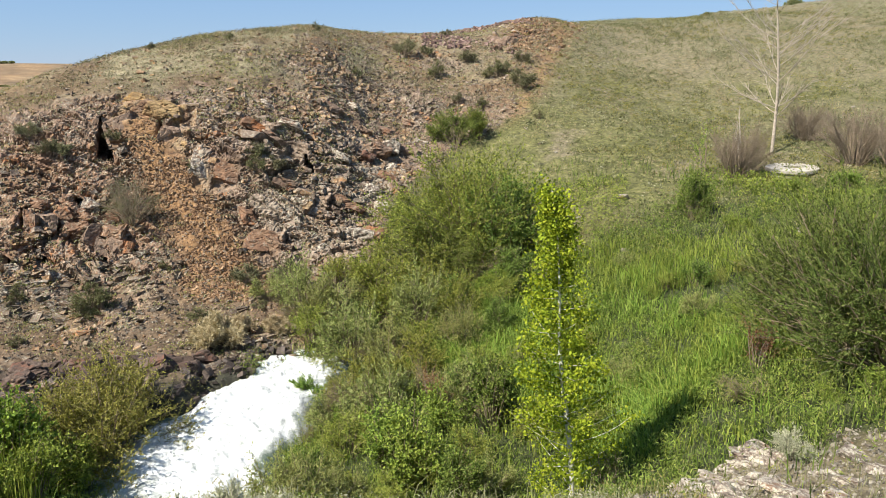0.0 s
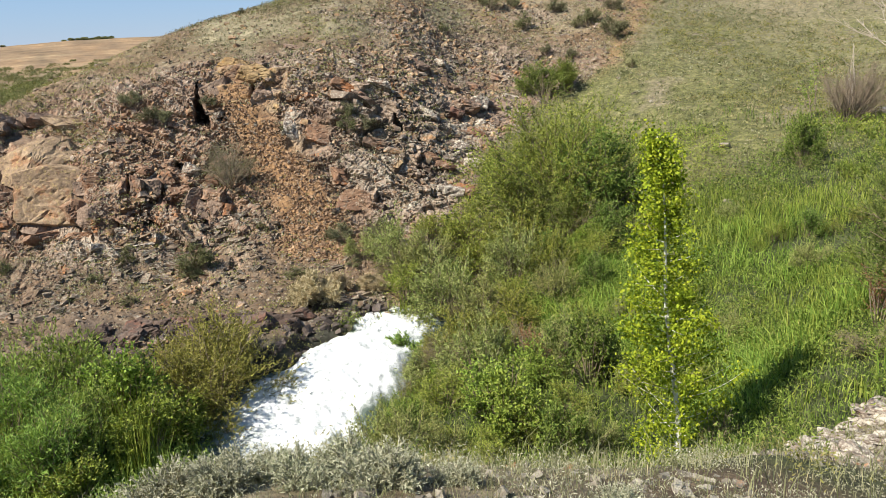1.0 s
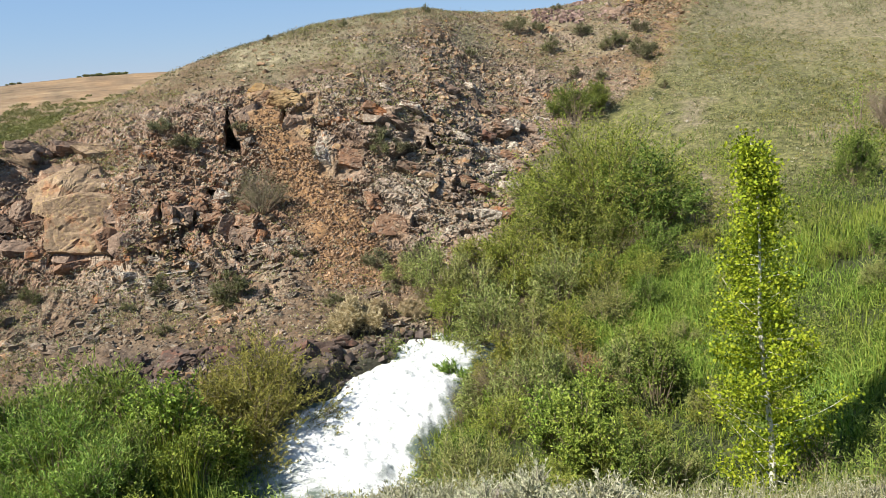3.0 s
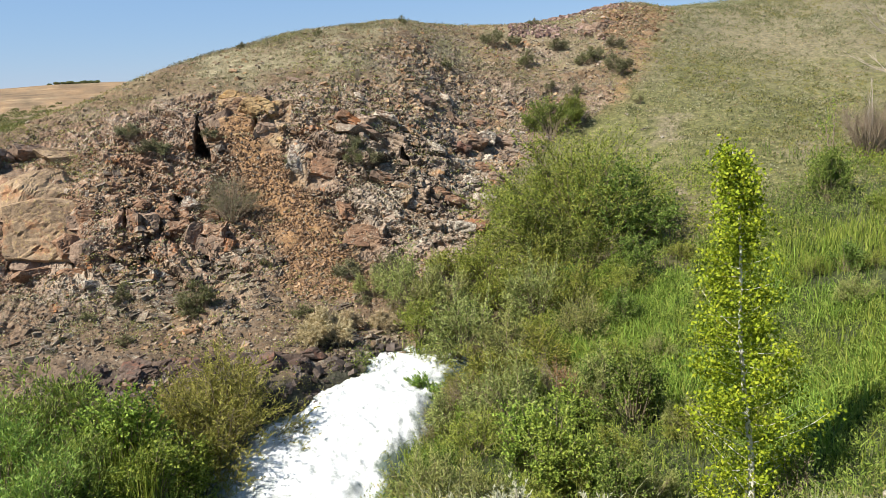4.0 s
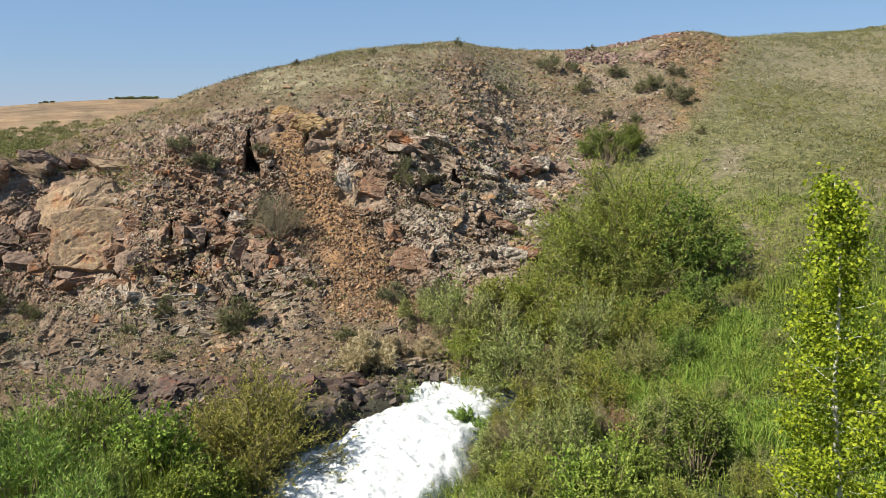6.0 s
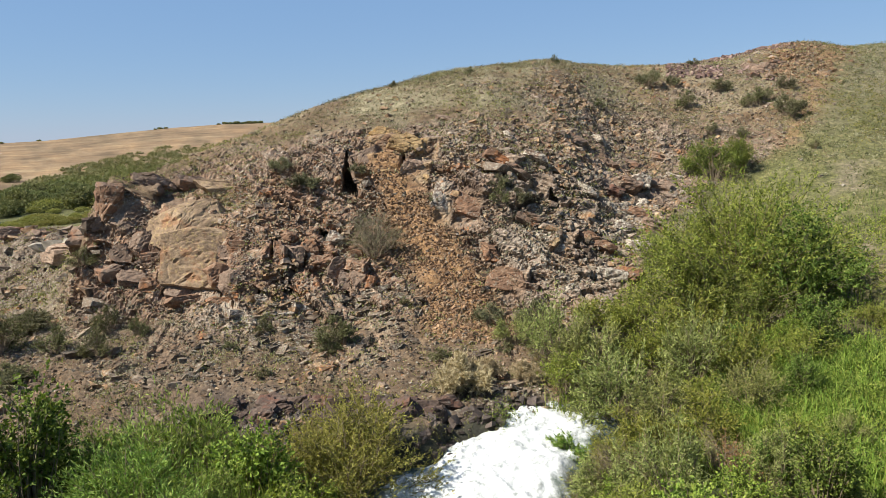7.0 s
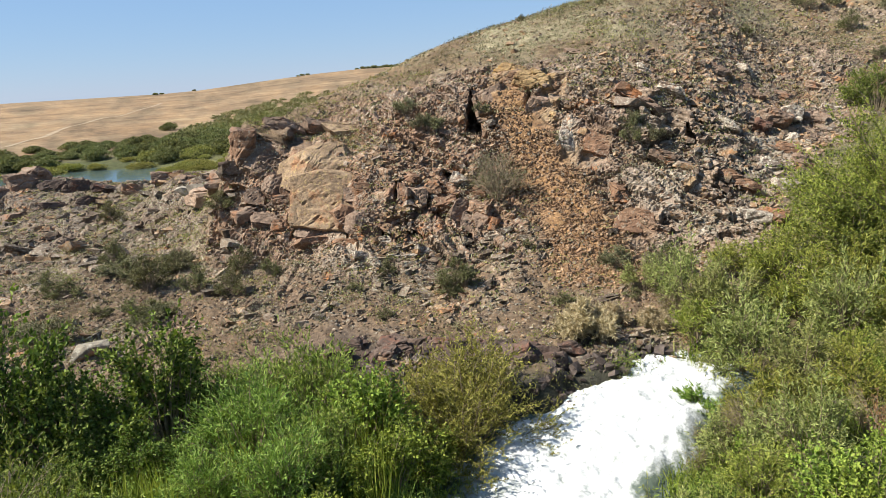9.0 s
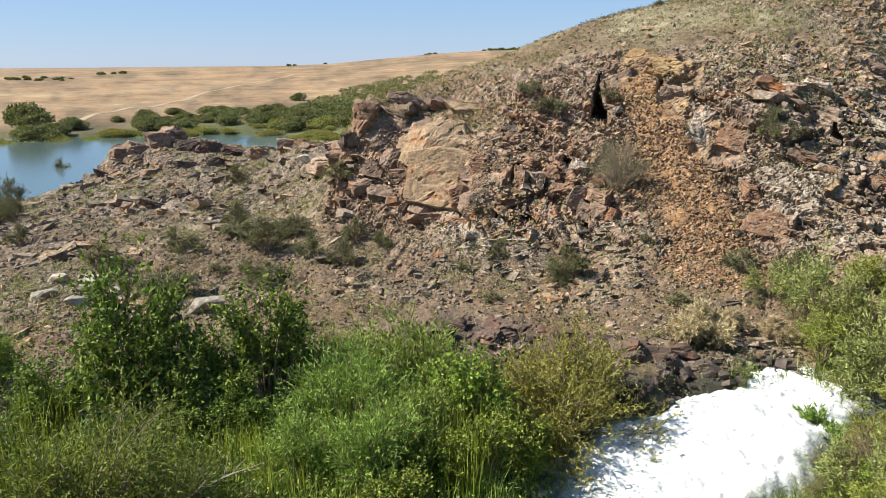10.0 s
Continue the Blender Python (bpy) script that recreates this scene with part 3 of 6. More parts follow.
def foam_material():
    m, nt, b = material("white_water")
    foam = attribute(nt, "foam")
    streak = noise_tex(nt, 2.2, 7, 0.7)
    amount = step(nt, maths(nt, "ADD", foam, maths(nt, "MULTIPLY", maths(nt, "SUBTRACT", streak, 0.5), 2.4)), 0.25, 1.0)
    froth = ramp(nt, noise_tex(nt, 2.6, 9, 0.82), (0.34, (0.20, 0.225, 0.21)), (0.45, (0.46, 0.475, 0.47)), (0.56, (0.66, 0.67, 0.67)))
    colour = mix(nt, amount, (0.10, 0.125, 0.10), froth)
    nt.links.new(colour, b.inputs["Base Color"])
    nt.links.new(maths(nt, "ADD", 0.15, maths(nt, "MULTIPLY", amount, 0.6)), b.inputs["Roughness"])
    bump(nt, b, noise_tex(nt, 5.0, 8, 0.7), 0.8, 0.08)
    return m


def flat_mesh(name, verts, faces, mat):
    mesh = bpy.data.meshes.new(name)
    mesh.from_pydata(verts, [], faces)
    mesh.materials.append(mat)
    mesh.update()
    return mesh


LAKE = water_material()
lake = new("lake", flat_mesh("lake", [(-400, -60, WATER), (-13, -60, WATER), (-13, 24, WATER), (-45, 130, WATER), (-400, 300, WATER)], [(0, 1, 2, 3, 4)], LAKE))
tagged(lake, "calm blue-grey lake behind the rocky spit", "water", kind="structure")


def build_cascade():
    xs, ys = np.arange(-13.2, -2.2, 0.06), np.arange(13.0, 24.6, 0.06)
    x, y = np.meshgrid(xs, ys, indexing="ij")
    p = np.stack([x.ravel(), y.ravel(), 0 * x.ravel()], 1)
    top = np.array((-4.9, 22.2))
    pool = np.array((-7.6, 16.2))
    way = (top - pool) / np.linalg.norm(top - pool)
    s = (p[:, :2] - pool) @ way / np.linalg.norm(top - pool)
    side = (p[:, :2] - pool) @ np.array((way[1], -way[0]))
    foam = np.clip(smooth(s, -0.1, 0.3) + 0.3, 0, 1) * (1 - smooth(np.abs(side - 0.3 - 0.35 * s + 0.55 * smooth(s, 0.45, 1.0)) - 0.9 * (1 - s) + 0.5 * fractal(p, 1.2, 3, 88), 0.95, 1.75))
    rush = foam * smooth(s, 0.05, 0.3)
    z = WATER + 0.05 + 1.15 * smooth(s, 0.0, 1.0) * (1 - 0.5 * smooth(np.abs(side), 1.6, 3.0))
    z -= 0.5 * smooth(side, 1.4, 2.8) * smooth(s, -0.2, 0.5)
    z += rush * (0.26 * fractal(p, 1.0, 6, 91, 0.62) + 0.2 * np.abs(fractal(p, 0.35, 4, 95, 0.65))) + 0.03 * fractal(p, 0.6, 3, 97)
    rows, cols = x.shape
    idx = np.arange(rows * cols).reshape(rows, cols)
    faces = np.stack([idx[:-1, :-1], idx[1:, :-1], idx[1:, 1:], idx[:-1, 1:]], -1).reshape(-1, 4)
    p[:, 2] = z
    mesh = flat_mesh("cascade", p.tolist(), faces.tolist(), foam_material())
    layer = mesh.attributes.new("foam", "FLOAT", "POINT")
    layer.data.foreach_set("value", foam.astype(np.float32))
    mesh.polygons.foreach_set("use_smooth", np.ones(len(faces), dtype=bool))
    return tagged(new("cascade", mesh), "rushing white water pouring into a small pool", "waterfall", kind="structure")


build_cascade()


# ---- plants and stones: tools ----
def lookup(x, y):
    """Ground height and grid indices for arrays of places."""
    dx, dy = x - HUB[0], y - HUB[1]
    az, r = np.degrees(np.arctan2(-dx, dy)), np.hypot(dx, dy)
    i = np.clip(np.searchsorted(AZ, az) - 1, 0, len(AZ) - 2)
    j = np.clip(np.searchsorted(RAD, r) - 1, 0, len(RAD) - 2)
    u, v = (az - AZ[i]) / (AZ[i + 1] - AZ[i]), np.clip((r - RAD[j]) / (RAD[j + 1] - RAD[j]), 0, 1)
    h = HEIGHT
    z = (h[i, j] * (1 - u) + h[i + 1, j] * u) * (1 - v) + (h[i, j + 1] * (1 - u) + h[i + 1, j + 1] * u) * v
    return z, i, j


def scatter(rng, count, az, rad):
    """Places spread evenly over a sector of the land."""
    a = np.radians(rng.uniform(az[0], az[1], count))
    r = np.sqrt(rng.uniform(rad[0] ** 2, rad[1] ** 2, count))
    x, y = HUB[0] - r * np.sin(a), HUB[1] + r * np.cos(a)
    z, i, j = lookup(x, y)
    return np.stack([x, y, z], 1), i, j


def unit(v):
    return v / (np.linalg.norm(v, axis=-1, keepdims=True) + 1e-9)


def mesh_of(name, verts, quads=None, tris=None, mat=None, smooth_shade=False):
    quads = np.zeros((0, 4), int) if quads is None else quads
    tris = np.zeros((0, 3), int) if tris is None else tris
    mesh = bpy.data.meshes.new(name)
    mesh.vertices.add(len(verts))
    mesh.vertices.foreach_set("co", np.asarray(verts, np.float32).ravel())
    loops = np.concatenate([quads.ravel(), tris.ravel()]).astype(np.int32)
    mesh.loops.add(len(loops))
    mesh.loops.foreach_set("vertex_index", loops)
    mesh.polygons.add(len(quads) + len(tris))
    starts = np.concatenate([np.arange(len(quads)) * 4, 4 * len(quads) + np.arange(len(tris)) * 3]).astype(np.int32)
    mesh.polygons.foreach_set("loop_start", starts)
    mesh.update(calc_edges=True)
    mesh.polygons.foreach_set("use_smooth", np.full(len(mesh.polygons), smooth_shade, dtype=bool))
    if mat:
        mesh.materials.append(mat)
    return mesh


def leaf_arrays(rng, at, way, length, width):
    """Leaves as folded diamonds: base, two sides, tip."""
    n = len(at)
    way = unit(way)
    side = unit(np.cross(way, unit(rng.normal(size=(n, 3)))))
    up = np.cross(side, way)
    ln = length * rng.uniform(0.65, 1.25, (n, 1))
    wd = width * rng.uniform(0.7, 1.2, (n, 1)) * 0.5
    mid = at + way * ln * 0.45
    v = np.stack([at, mid + side * wd - up * wd * 0.35, at + way * ln, mid - side * wd - up * wd * 0.35], 1).reshape(-1, 3)
    f = np.arange(4 * n).reshape(n, 4)
    return v, f


def tube_arrays(lines, radii, sides=4):
    """Tapered round stems along lines (n, k, 3) with radii (n, k)."""
    lines, radii = np.asarray(lines, float), np.asarray(radii, float)
    n, k, _ = lines.shape
    t = unit(np.gradient(lines, axis=1))
    ref = np.where(np.abs(t[..., 2:3]) > 0.9, np.array([1.0, 0, 0]), np.array([0, 0, 1.0]))
    a = unit(np.cross(t, ref))
    b = np.cross(t, a)
    ang = np.arange(sides) / sides * 2 * math.pi
    ring = lines[:, :, None] + radii[:, :, None, None] * (np.cos(ang)[:, None] * a[:, :, None] + np.sin(ang)[:, None] * b[:, :, None])
    idx = np.arange(n * k * sides).reshape(n, k, sides)
    nxt = np.roll(idx, -1, axis=2)
    f = np.stack([idx[:, :-1], nxt[:, :-1], nxt[:, 1:], idx[:, 1:]], -1).reshape(-1, 4)
    return ring.reshape(-1, 3), f


def bend(a, c, b, k):
    """Points of a curve from a past c to b, for arrays."""
    t = np.linspace(0, 1, k)[None, :, None]
    return (1 - t) ** 2 * a[:, None] + 2 * t * (1 - t) * c[:, None] + t * t * b[:, None]


def foliage(name, dark, mid, light, through=0.2, rough=0.65):
    m, nt, b = material(name)
    geo = nt.nodes.new("ShaderNodeNewGeometry")
    info = nt.nodes.new("ShaderNodeObjectInfo")
    colour = ramp(nt, geo.outputs["Random Per Island"], (0.0, tuple(0.65 * c for c in dark)), (0.45, mid), (1.0, tuple(0.8 * c for c in light)))
    hsv = nt.nodes.new("ShaderNodeHueSaturation")
    nt.links.new(maths(nt, "ADD", 0.477, maths(nt, "MULTIPLY", info.outputs["Random"], 0.03)), hsv.inputs["Hue"])
    own = maths(nt, "MULTIPLY", info.outputs["Random"], 0.2)
    nt.links.new(maths(nt, "ADD", own, maths(nt, "ADD", 0.55, maths(nt, "MULTIPLY", noise_tex(nt, 2.4, 4, 0.7), 0.75))), hsv.inputs["Value"])
    nt.links.new(colour, hsv.inputs["Color"])
    nt.links.new(hsv.outputs[0], b.inputs["Base Color"])
    b.inputs["Roughness"].default_value = rough
    b.inputs["Specular IOR Level"].default_value = 0.15
    tr = nt.nodes.new("ShaderNodeBsdfTranslucent")
    nt.links.new(mix(nt, 1.0, hsv.outputs[0], (1.25, 1.2, 0.6), "MULTIPLY"), tr.inputs[0])
    mx = nt.nodes.new("ShaderNodeMixShader")
    mx.inputs[0].default_value = through
    nt.links.new(b.outputs[0], mx.inputs[1])
    nt.links.new(tr.outputs[0], mx.inputs[2])
    nt.links.new(mx.outputs[0], nt.nodes["Material Output"].inputs[0])
    return m


def bark(name, dark, light, scale=14.0):
    m, nt, b = material(name)
    nt.links.new(ramp(nt, noise_tex(nt, scale, 5, 0.7), (0.3, dark), (0.65, light)), b.inputs["Base Color"])
    bump(nt, b, noise_tex(nt, scale * 2, 4), 0.5, 0.01)
    return m


WILLOW = foliage("willow_leaves", (0.076, 0.104, 0.018), (0.185, 0.225, 0.038), (0.355, 0.370, 0.080))
GREYLEAF = foliage("grey_green_leaves", (0.095, 0.125, 0.038), (0.218, 0.252, 0.078), (0.381, 0.398, 0.146))
GOLDLEAF = foliage("golden_leaves", (0.104, 0.112, 0.025), (0.232, 0.232, 0.050), (0.385, 0.355, 0.098))
FRESH = foliage("fresh_leaves", (0.072, 0.12, 0.022), (0.175, 0.255, 0.04), (0.33, 0.405, 0.075))
DEEP = foliage("deep_green_leaves", (0.038, 0.076, 0.014), (0.106, 0.178, 0.031), (0.255, 0.340, 0.078))
BANKWILLOW = foliage("bank_willow_leaves", (0.038, 0.064, 0.015), (0.098, 0.136, 0.030), (0.21, 0.248, 0.064))
OLIVE = foliage("olive_willow_leaves", (0.048, 0.080, 0.016), (0.125, 0.174, 0.034), (0.265, 0.312, 0.072))
POPLAR = foliage("poplar_leaves", (0.082, 0.122, 0.010), (0.222, 0.278, 0.018), (0.44, 0.460, 0.038), 0.36)
SAGE = foliage("sage_leaves", (0.16, 0.165, 0.09), (0.29, 0.295, 0.175), (0.44, 0.435, 0.30), 0.2, 0.8)
SILVER = foliage("silver_sage_leaves", (0.197, 0.201, 0.123), (0.312, 0.316, 0.205), (0.492, 0.484, 0.353), 0.15, 0.8)
BANKLEAF = foliage("bank_weed_leaves", (0.10, 0.12, 0.05), (0.20, 0.22, 0.105), (0.34, 0.355, 0.20), 0.2, 0.8)
LIGHTLEAF = foliage("light_willow_leaves", (0.066, 0.124, 0.026), (0.172, 0.268, 0.050), (0.340, 0.430, 0.108))
HILLOLIVE = foliage("hill_olive_leaves", (0.055, 0.062, 0.026), (0.122, 0.130, 0.054), (0.23, 0.228, 0.110), 0.15, 0.8)
SCRUB = foliage("scrub_leaves", (0.105, 0.130, 0.048), (0.155, 0.182, 0.068), (0.22, 0.24, 0.100), 0.2, 0.9)
DRYSCRUB = foliage("dry_scrub_leaves", (0.120, 0.118, 0.056), (0.172, 0.166, 0.080), (0.235, 0.220, 0.112), 0.2, 0.9)
PALESTRAW = foliage("pale_straw", (0.26, 0.21, 0.12), (0.44, 0.37, 0.22), (0.58, 0.50, 0.33), 0.2, 0.9)
FARLEAF = foliage("far_leaves", (0.075, 0.092, 0.038), (0.145, 0.165, 0.068), (0.24, 0.245, 0.115), 0.2, 0.8)
DARKSAGE = foliage("hill_shrub_leaves", (0.075, 0.08, 0.042), (0.15, 0.152, 0.08), (0.26, 0.252, 0.145), 0.15, 0.8)
REED = foliage("reed_blades", (0.058, 0.112, 0.017), (0.172, 0.262, 0.041), (0.36, 0.435, 0.094), 0.3)
WEED = foliage("weed_blades", (0.105, 0.122, 0.028), (0.212, 0.228, 0.066), (0.360, 0.340, 0.132), 0.3)
STRAW = foliage("dry_blades", (0.17, 0.14, 0.075), (0.31, 0.27, 0.15), (0.46, 0.41, 0.26), 0.2, 0.9)
RUST = foliage("withered_leaves", (0.12, 0.06, 0.03), (0.24, 0.125, 0.065), (0.34, 0.20, 0.11), 0.2, 0.9)
TWIG = bark("twigs", (0.11, 0.085, 0.052), (0.24, 0.19, 0.125))
GREYTWIG = bark("dead_twigs", (0.12, 0.088, 0.06), (0.28, 0.22, 0.16))
SAGEWOOD = bark("sage_stems", (0.20, 0.18, 0.13), (0.38, 0.35, 0.26))
PALEBARK = bark("pale_bark", (0.40, 0.37, 0.31), (0.72, 0.69, 0.62), 9)
DEADWOOD = bark("bleached_wood", (0.22, 0.18, 0.14), (0.43, 0.37, 0.30), 9)


def part(name, mesh, parent, label=""):
    ob = new(name, mesh)
    ob.parent = parent
    if label:
        ob["label"] = label
    return ob


def shrub(rng, name, label, category, tall, wide, leaves, wood, stems=36, twigs=9, per_twig=9, leaf=(0.07, 0.018), bare=0.3, loose=0.7, group="", wild=0.08, woody=0.5):
    """A shrub of many stems: an empty at its foot with a stems and a crown mesh."""
    ob = tagged(new(name), label, category, group)
    tufts = max(4, stems // 7)
    ang, rho = rng.uniform(0, 2 * math.pi, tufts), np.sqrt(rng.uniform(0.01, 1, tufts))
    whose = rng.integers(0, tufts, stems)
    spread = np.stack([rho * np.cos(ang), rho * np.sin(ang)], 1)[whose] + rng.normal(size=(stems, 2)) * 0.15
    ang, rho = np.arctan2(spread[:, 1], spread[:, 0]), np.minimum(np.hypot(spread[:, 0], spread[:, 1]), 1.1)
    flat = np.stack([np.cos(ang), np.sin(ang), 0 * ang], 1)
    foot = flat * rho[:, None] * wide * 0.10
    reach = tall * (1 - 0.35 * rho**3) * (1.03 - 0.62 * rng.uniform(0, 1, stems) ** 2 * rho) * rng.uniform(0.68, 1.06, stems) * rng.uniform(0.66, 1.12, tufts)[whose]
    tip = flat * rho[:, None] * wide * 0.46 + np.array([0, 0, 1.0]) * reach[:, None]
    ctrl = foot + (tip - foot) * np.array([0.28, 0.28, 0.62]) + rng.normal(size=(stems, 3)) * wild * tall
    lines = bend(foot, ctrl, tip, 7)
    thick = np.linspace(1.0, 0.25, 7)[None] * (0.006 + 0.007 * tall) * rng.uniform(0.6, 1.2, (stems, 1))
    # twigs from the upper part of the stems
    per_twig = int(per_twig * 1.4)
    who = rng.integers(0, stems, int(stems * twigs * 0.7))
    t = bare + (1 - bare) * np.sqrt(rng.uniform(0, 1, len(who)))
    base = (1 - t[:, None]) ** 2 * foot[who] + 2 * (t * (1 - t))[:, None] * ctrl[who] + (t * t)[:, None] * tip[who]
    way = unit(unit(tip[who] - ctrl[who]) * 0.8 + rng.normal(size=(len(who), 3)) * 0.55 + np.array([0, 0, 0.35]))
    ln = tall * rng.uniform(0.09, 0.27, (len(who), 1)) + 0.08
    shown = int(len(who) * woody)
    tv, tf = tube_arrays(np.stack([base, base + way * ln], 1)[:shown], np.tile([[0.0045, 0.002]], (shown, 1)), 3)
    v, f = tube_arrays(lines, thick, 4 if woody > 0.3 else 3)
    part("wood", mesh_of("wood", np.concatenate([v, tv]), np.concatenate([f, tf + len(v)]), mat=wood, smooth_shade=True), ob, "thin woody stems and twigs")
    if leaves is not None and per_twig:
        many = np.repeat(np.arange(len(who)), per_twig)
        along = rng.uniform(0.1, 1.05, (len(many), 1))
        at = base[many] + way[many] * ln[many] * along
        lv, lf = leaf_arrays(rng, at, way[many] + rng.normal(size=(len(many), 3)) * loose, *leaf)
        part("crown", mesh_of("crown", lv, lf, mat=leaves), ob)
    return ob


def dome_bush(rng, name, label, category, tall, wide, leaves, lobes=9, per=260, leaf=(0.3, 0.22), group=""):
    """A far bush: overlapping rounded lobes of leaves on a few short stems."""
    ob = tagged(new(name), label, category, group)
    a, rho = rng.uniform(0, 2 * math.pi, lobes), np.sqrt(rng.uniform(0, 1, lobes))
    size = np.stack([0.24 * wide * rng.uniform(0.7, 1.2, lobes)] * 2 + [0.30 * tall * rng.uniform(0.7, 1.2, lobes)], 1)
    mid = np.stack([0.34 * wide * rho * np.cos(a), 0.34 * wide * rho * np.sin(a), tall * (0.30 + 0.38 * (1 - rho) * rng.uniform(0.6, 1.1, lobes))], 1)
    v, f = tube_arrays(bend(0.1 * mid * np.array([1, 1, 0]), 0.5 * mid, mid, 5), np.tile(np.linspace(0.05, 0.015, 5) * tall / 2, (lobes, 1)), 4)
    part("wood", mesh_of("wood", v, f, mat=TWIG, smooth_shade=True), ob, "short woody stems")
    who = np.repeat(np.arange(lobes), per)
    out = unit(rng.normal(size=(len(who), 3)))
    at = mid[who] + out * size[who] * rng.uniform(0.65, 1.08, (len(who), 1))
    at[:, 2] = np.maximum(at[:, 2], 0.03)
    lv, lf = leaf_arrays(rng, at, out + rng.normal(size=(len(who), 3)), *leaf)
    part("crown", mesh_of("crown", lv, lf, mat=leaves), ob)
    return ob


def stand(ob, bearing, distance, turn=0.0, scale=1.0, sink=0.04, lean=(0, 0), stretch=1.0):
    x, y = place(bearing, distance)
    ob.matrix_basis = Matrix.LocRotScale((x, y, height(x, y) - sink), Euler((radians(lean[0]), radians(lean[1]), radians(turn))), (scale, scale, scale * stretch))
    return ob


def stand_copy(ob, bearing, distance, turn=0.0, scale=1.0, sink=0.04, stretch=1.0, label=""):
    x, y = place(bearing, distance)
    m = Matrix.LocRotScale((x, y, height(x, y) - sink), Euler((0, 0, radians(turn))), (scale, scale, scale * stretch))
    got = copy_thing(ob, Matrix())
    got.matrix_basis = m
    if label:
        got["label"] = label
    return got


def blades(name, label, category, rng, at, tall, wide, mat, lean=0.35, spread=0.06, per=1):
    """Grass as bent, pointed blades, one or several to a tuft; one object of stuff."""
    at = np.repeat(at, per, 0) + np.concatenate([rng.normal(size=(len(at) * per, 2)) * spread, np.zeros((len(at) * per, 1))], 1)
    n = len(at)
    h = tall * rng.uniform(0.5, 1.25, (n, 1)) * (0.95 + 0.75 * fractal(at, 2.6, 3, 61))[:, None]
    a = rng.uniform(0, 2 * math.pi, n)
    side = np.stack([np.cos(a), np.sin(a), 0 * a], 1)
    b = rng.uniform(0, 2 * math.pi, n)
    tilt = np.stack([np.cos(b), np.sin(b), 0 * b], 1) * h * lean * np.abs(rng.normal(size=(n, 1)))
    w = wide * rng.uniform(0.6, 1.2, (n, 1)) * 0.5
    up = np.array([0, 0, 1.0])
    at = at - up * 0.03
    mid = at + up * h * 0.58 + tilt * 0.35
    tip = at + up * h * (1 - 0.25 * np.minimum(np.linalg.norm(tilt, axis=1, keepdims=True) / h, 1.2)) + tilt
    v = np.stack([at - side * w, at + side * w, mid + side * w * 0.8, mid - side * w * 0.8, tip], 1).reshape(-1, 3)
    base = np.arange(n)[:, None] * 5
    mesh = mesh_of(name, v, base + np.array([0, 1, 2, 3]), base + np.array([3, 2, 4]), mat)
    return tagged(new(name, mesh), label, category, kind="stuff")


def stone_arrays(rng, at, size, flat=0.5, sink=0.38, tilt=0.35, bed=None):
    """Angular stones: boxes with shaken corners, lying about or along a common bedding."""
    n = len(at)
    box = np.array([(x, y, z) for x in (-1, 1) for y in (-1, 1) for z in (-1, 1)], float)
    v = box[None] * np.array([1, 0.75, flat]) * rng.uniform(0.6, 1.25, (n, 1, 3)) + rng.uniform(-0.38, 0.38, (n, 8, 3)) * np.array([1, 0.8, 0.55 + flat * 0.5])
    spin = rng.uniform(0, 2 * math.pi, n) if bed is None else bed[0] + rng.normal(0, 0.45, n)
    ang = (rng.normal(0, tilt, n) + (0 if bed is None else bed[1]), rng.normal(0, tilt, n), spin)
    for (p, q), an in (((1, 2), ang[0]), ((0, 2), ang[1]), ((0, 1), ang[2])):
        c, s = np.cos(an)[:, None], np.sin(an)[:, None]
        vp, vq = v[..., p].copy(), v[..., q].copy()
        v[..., p], v[..., q] = c * vp - s * vq, s * vp + c * vq
    s = np.asarray(size).reshape(-1, 1, 1) * 0.5
    v = v * s + at[:, None] + np.array([0, 0, 1.0]) * s * flat * (1 - 2 * sink)
    cube = np.array([(0, 1, 3, 2), (4, 6, 7, 5), (0, 4, 5, 1), (2, 3, 7, 6), (0, 2, 6, 4), (1, 5, 7, 3)])
    return v.reshape(-1, 3), (np.arange(n)[:, None, None] * 8 + cube[None]).reshape(-1, 4)


def stone_material(name, dark, mid, light, lichen=True, rust=0.0):
    m, nt, b = material(name)
    geo, info = nt.nodes.new("ShaderNodeNewGeometry"), nt.nodes.new("ShaderNodeObjectInfo")
    pick = maths(nt, "FRACT", maths(nt, "ADD", geo.outputs["Random Per Island"], info.outputs["Random"]))
    colour = ramp(nt, pick, (0.0, dark), (0.55, mid), (1.0, light))
    if rust:
        other = maths(nt, "FRACT", maths(nt, "MULTIPLY", pick, 7.3))
        patch = step(nt, maths(nt, "ADD", noise_tex(nt, 0.35, 3), maths(nt, "MULTIPLY", other, 0.3)), 0.78 - rust, 0.86 - rust)
        colour = mix(nt, patch, colour, ramp(nt, noise_tex(nt, 2.1, 6, 0.7), (0.36, (0.11, 0.065, 0.04)), (0.5, (0.235, 0.142, 0.078)), (0.64, (0.37, 0.26, 0.145))))
    grain = ramp(nt, noise_tex(nt, 5.0, 9, 0.78), (0.34, (0.5, 0.5, 0.5)), (0.5, (1.0, 1.0, 1.0)), (0.66, (1.5, 1.48, 1.42)))
    colour = mix(nt, 1.0, colour, grain, "MULTIPLY")
    if lichen:
        colour = lichened(nt, colour)
    nt.links.new(colour, b.inputs["Base Color"])
    bump(nt, b, noise_tex(nt, 9.0, 10, 0.75), 0.8, 0.06)
    return m


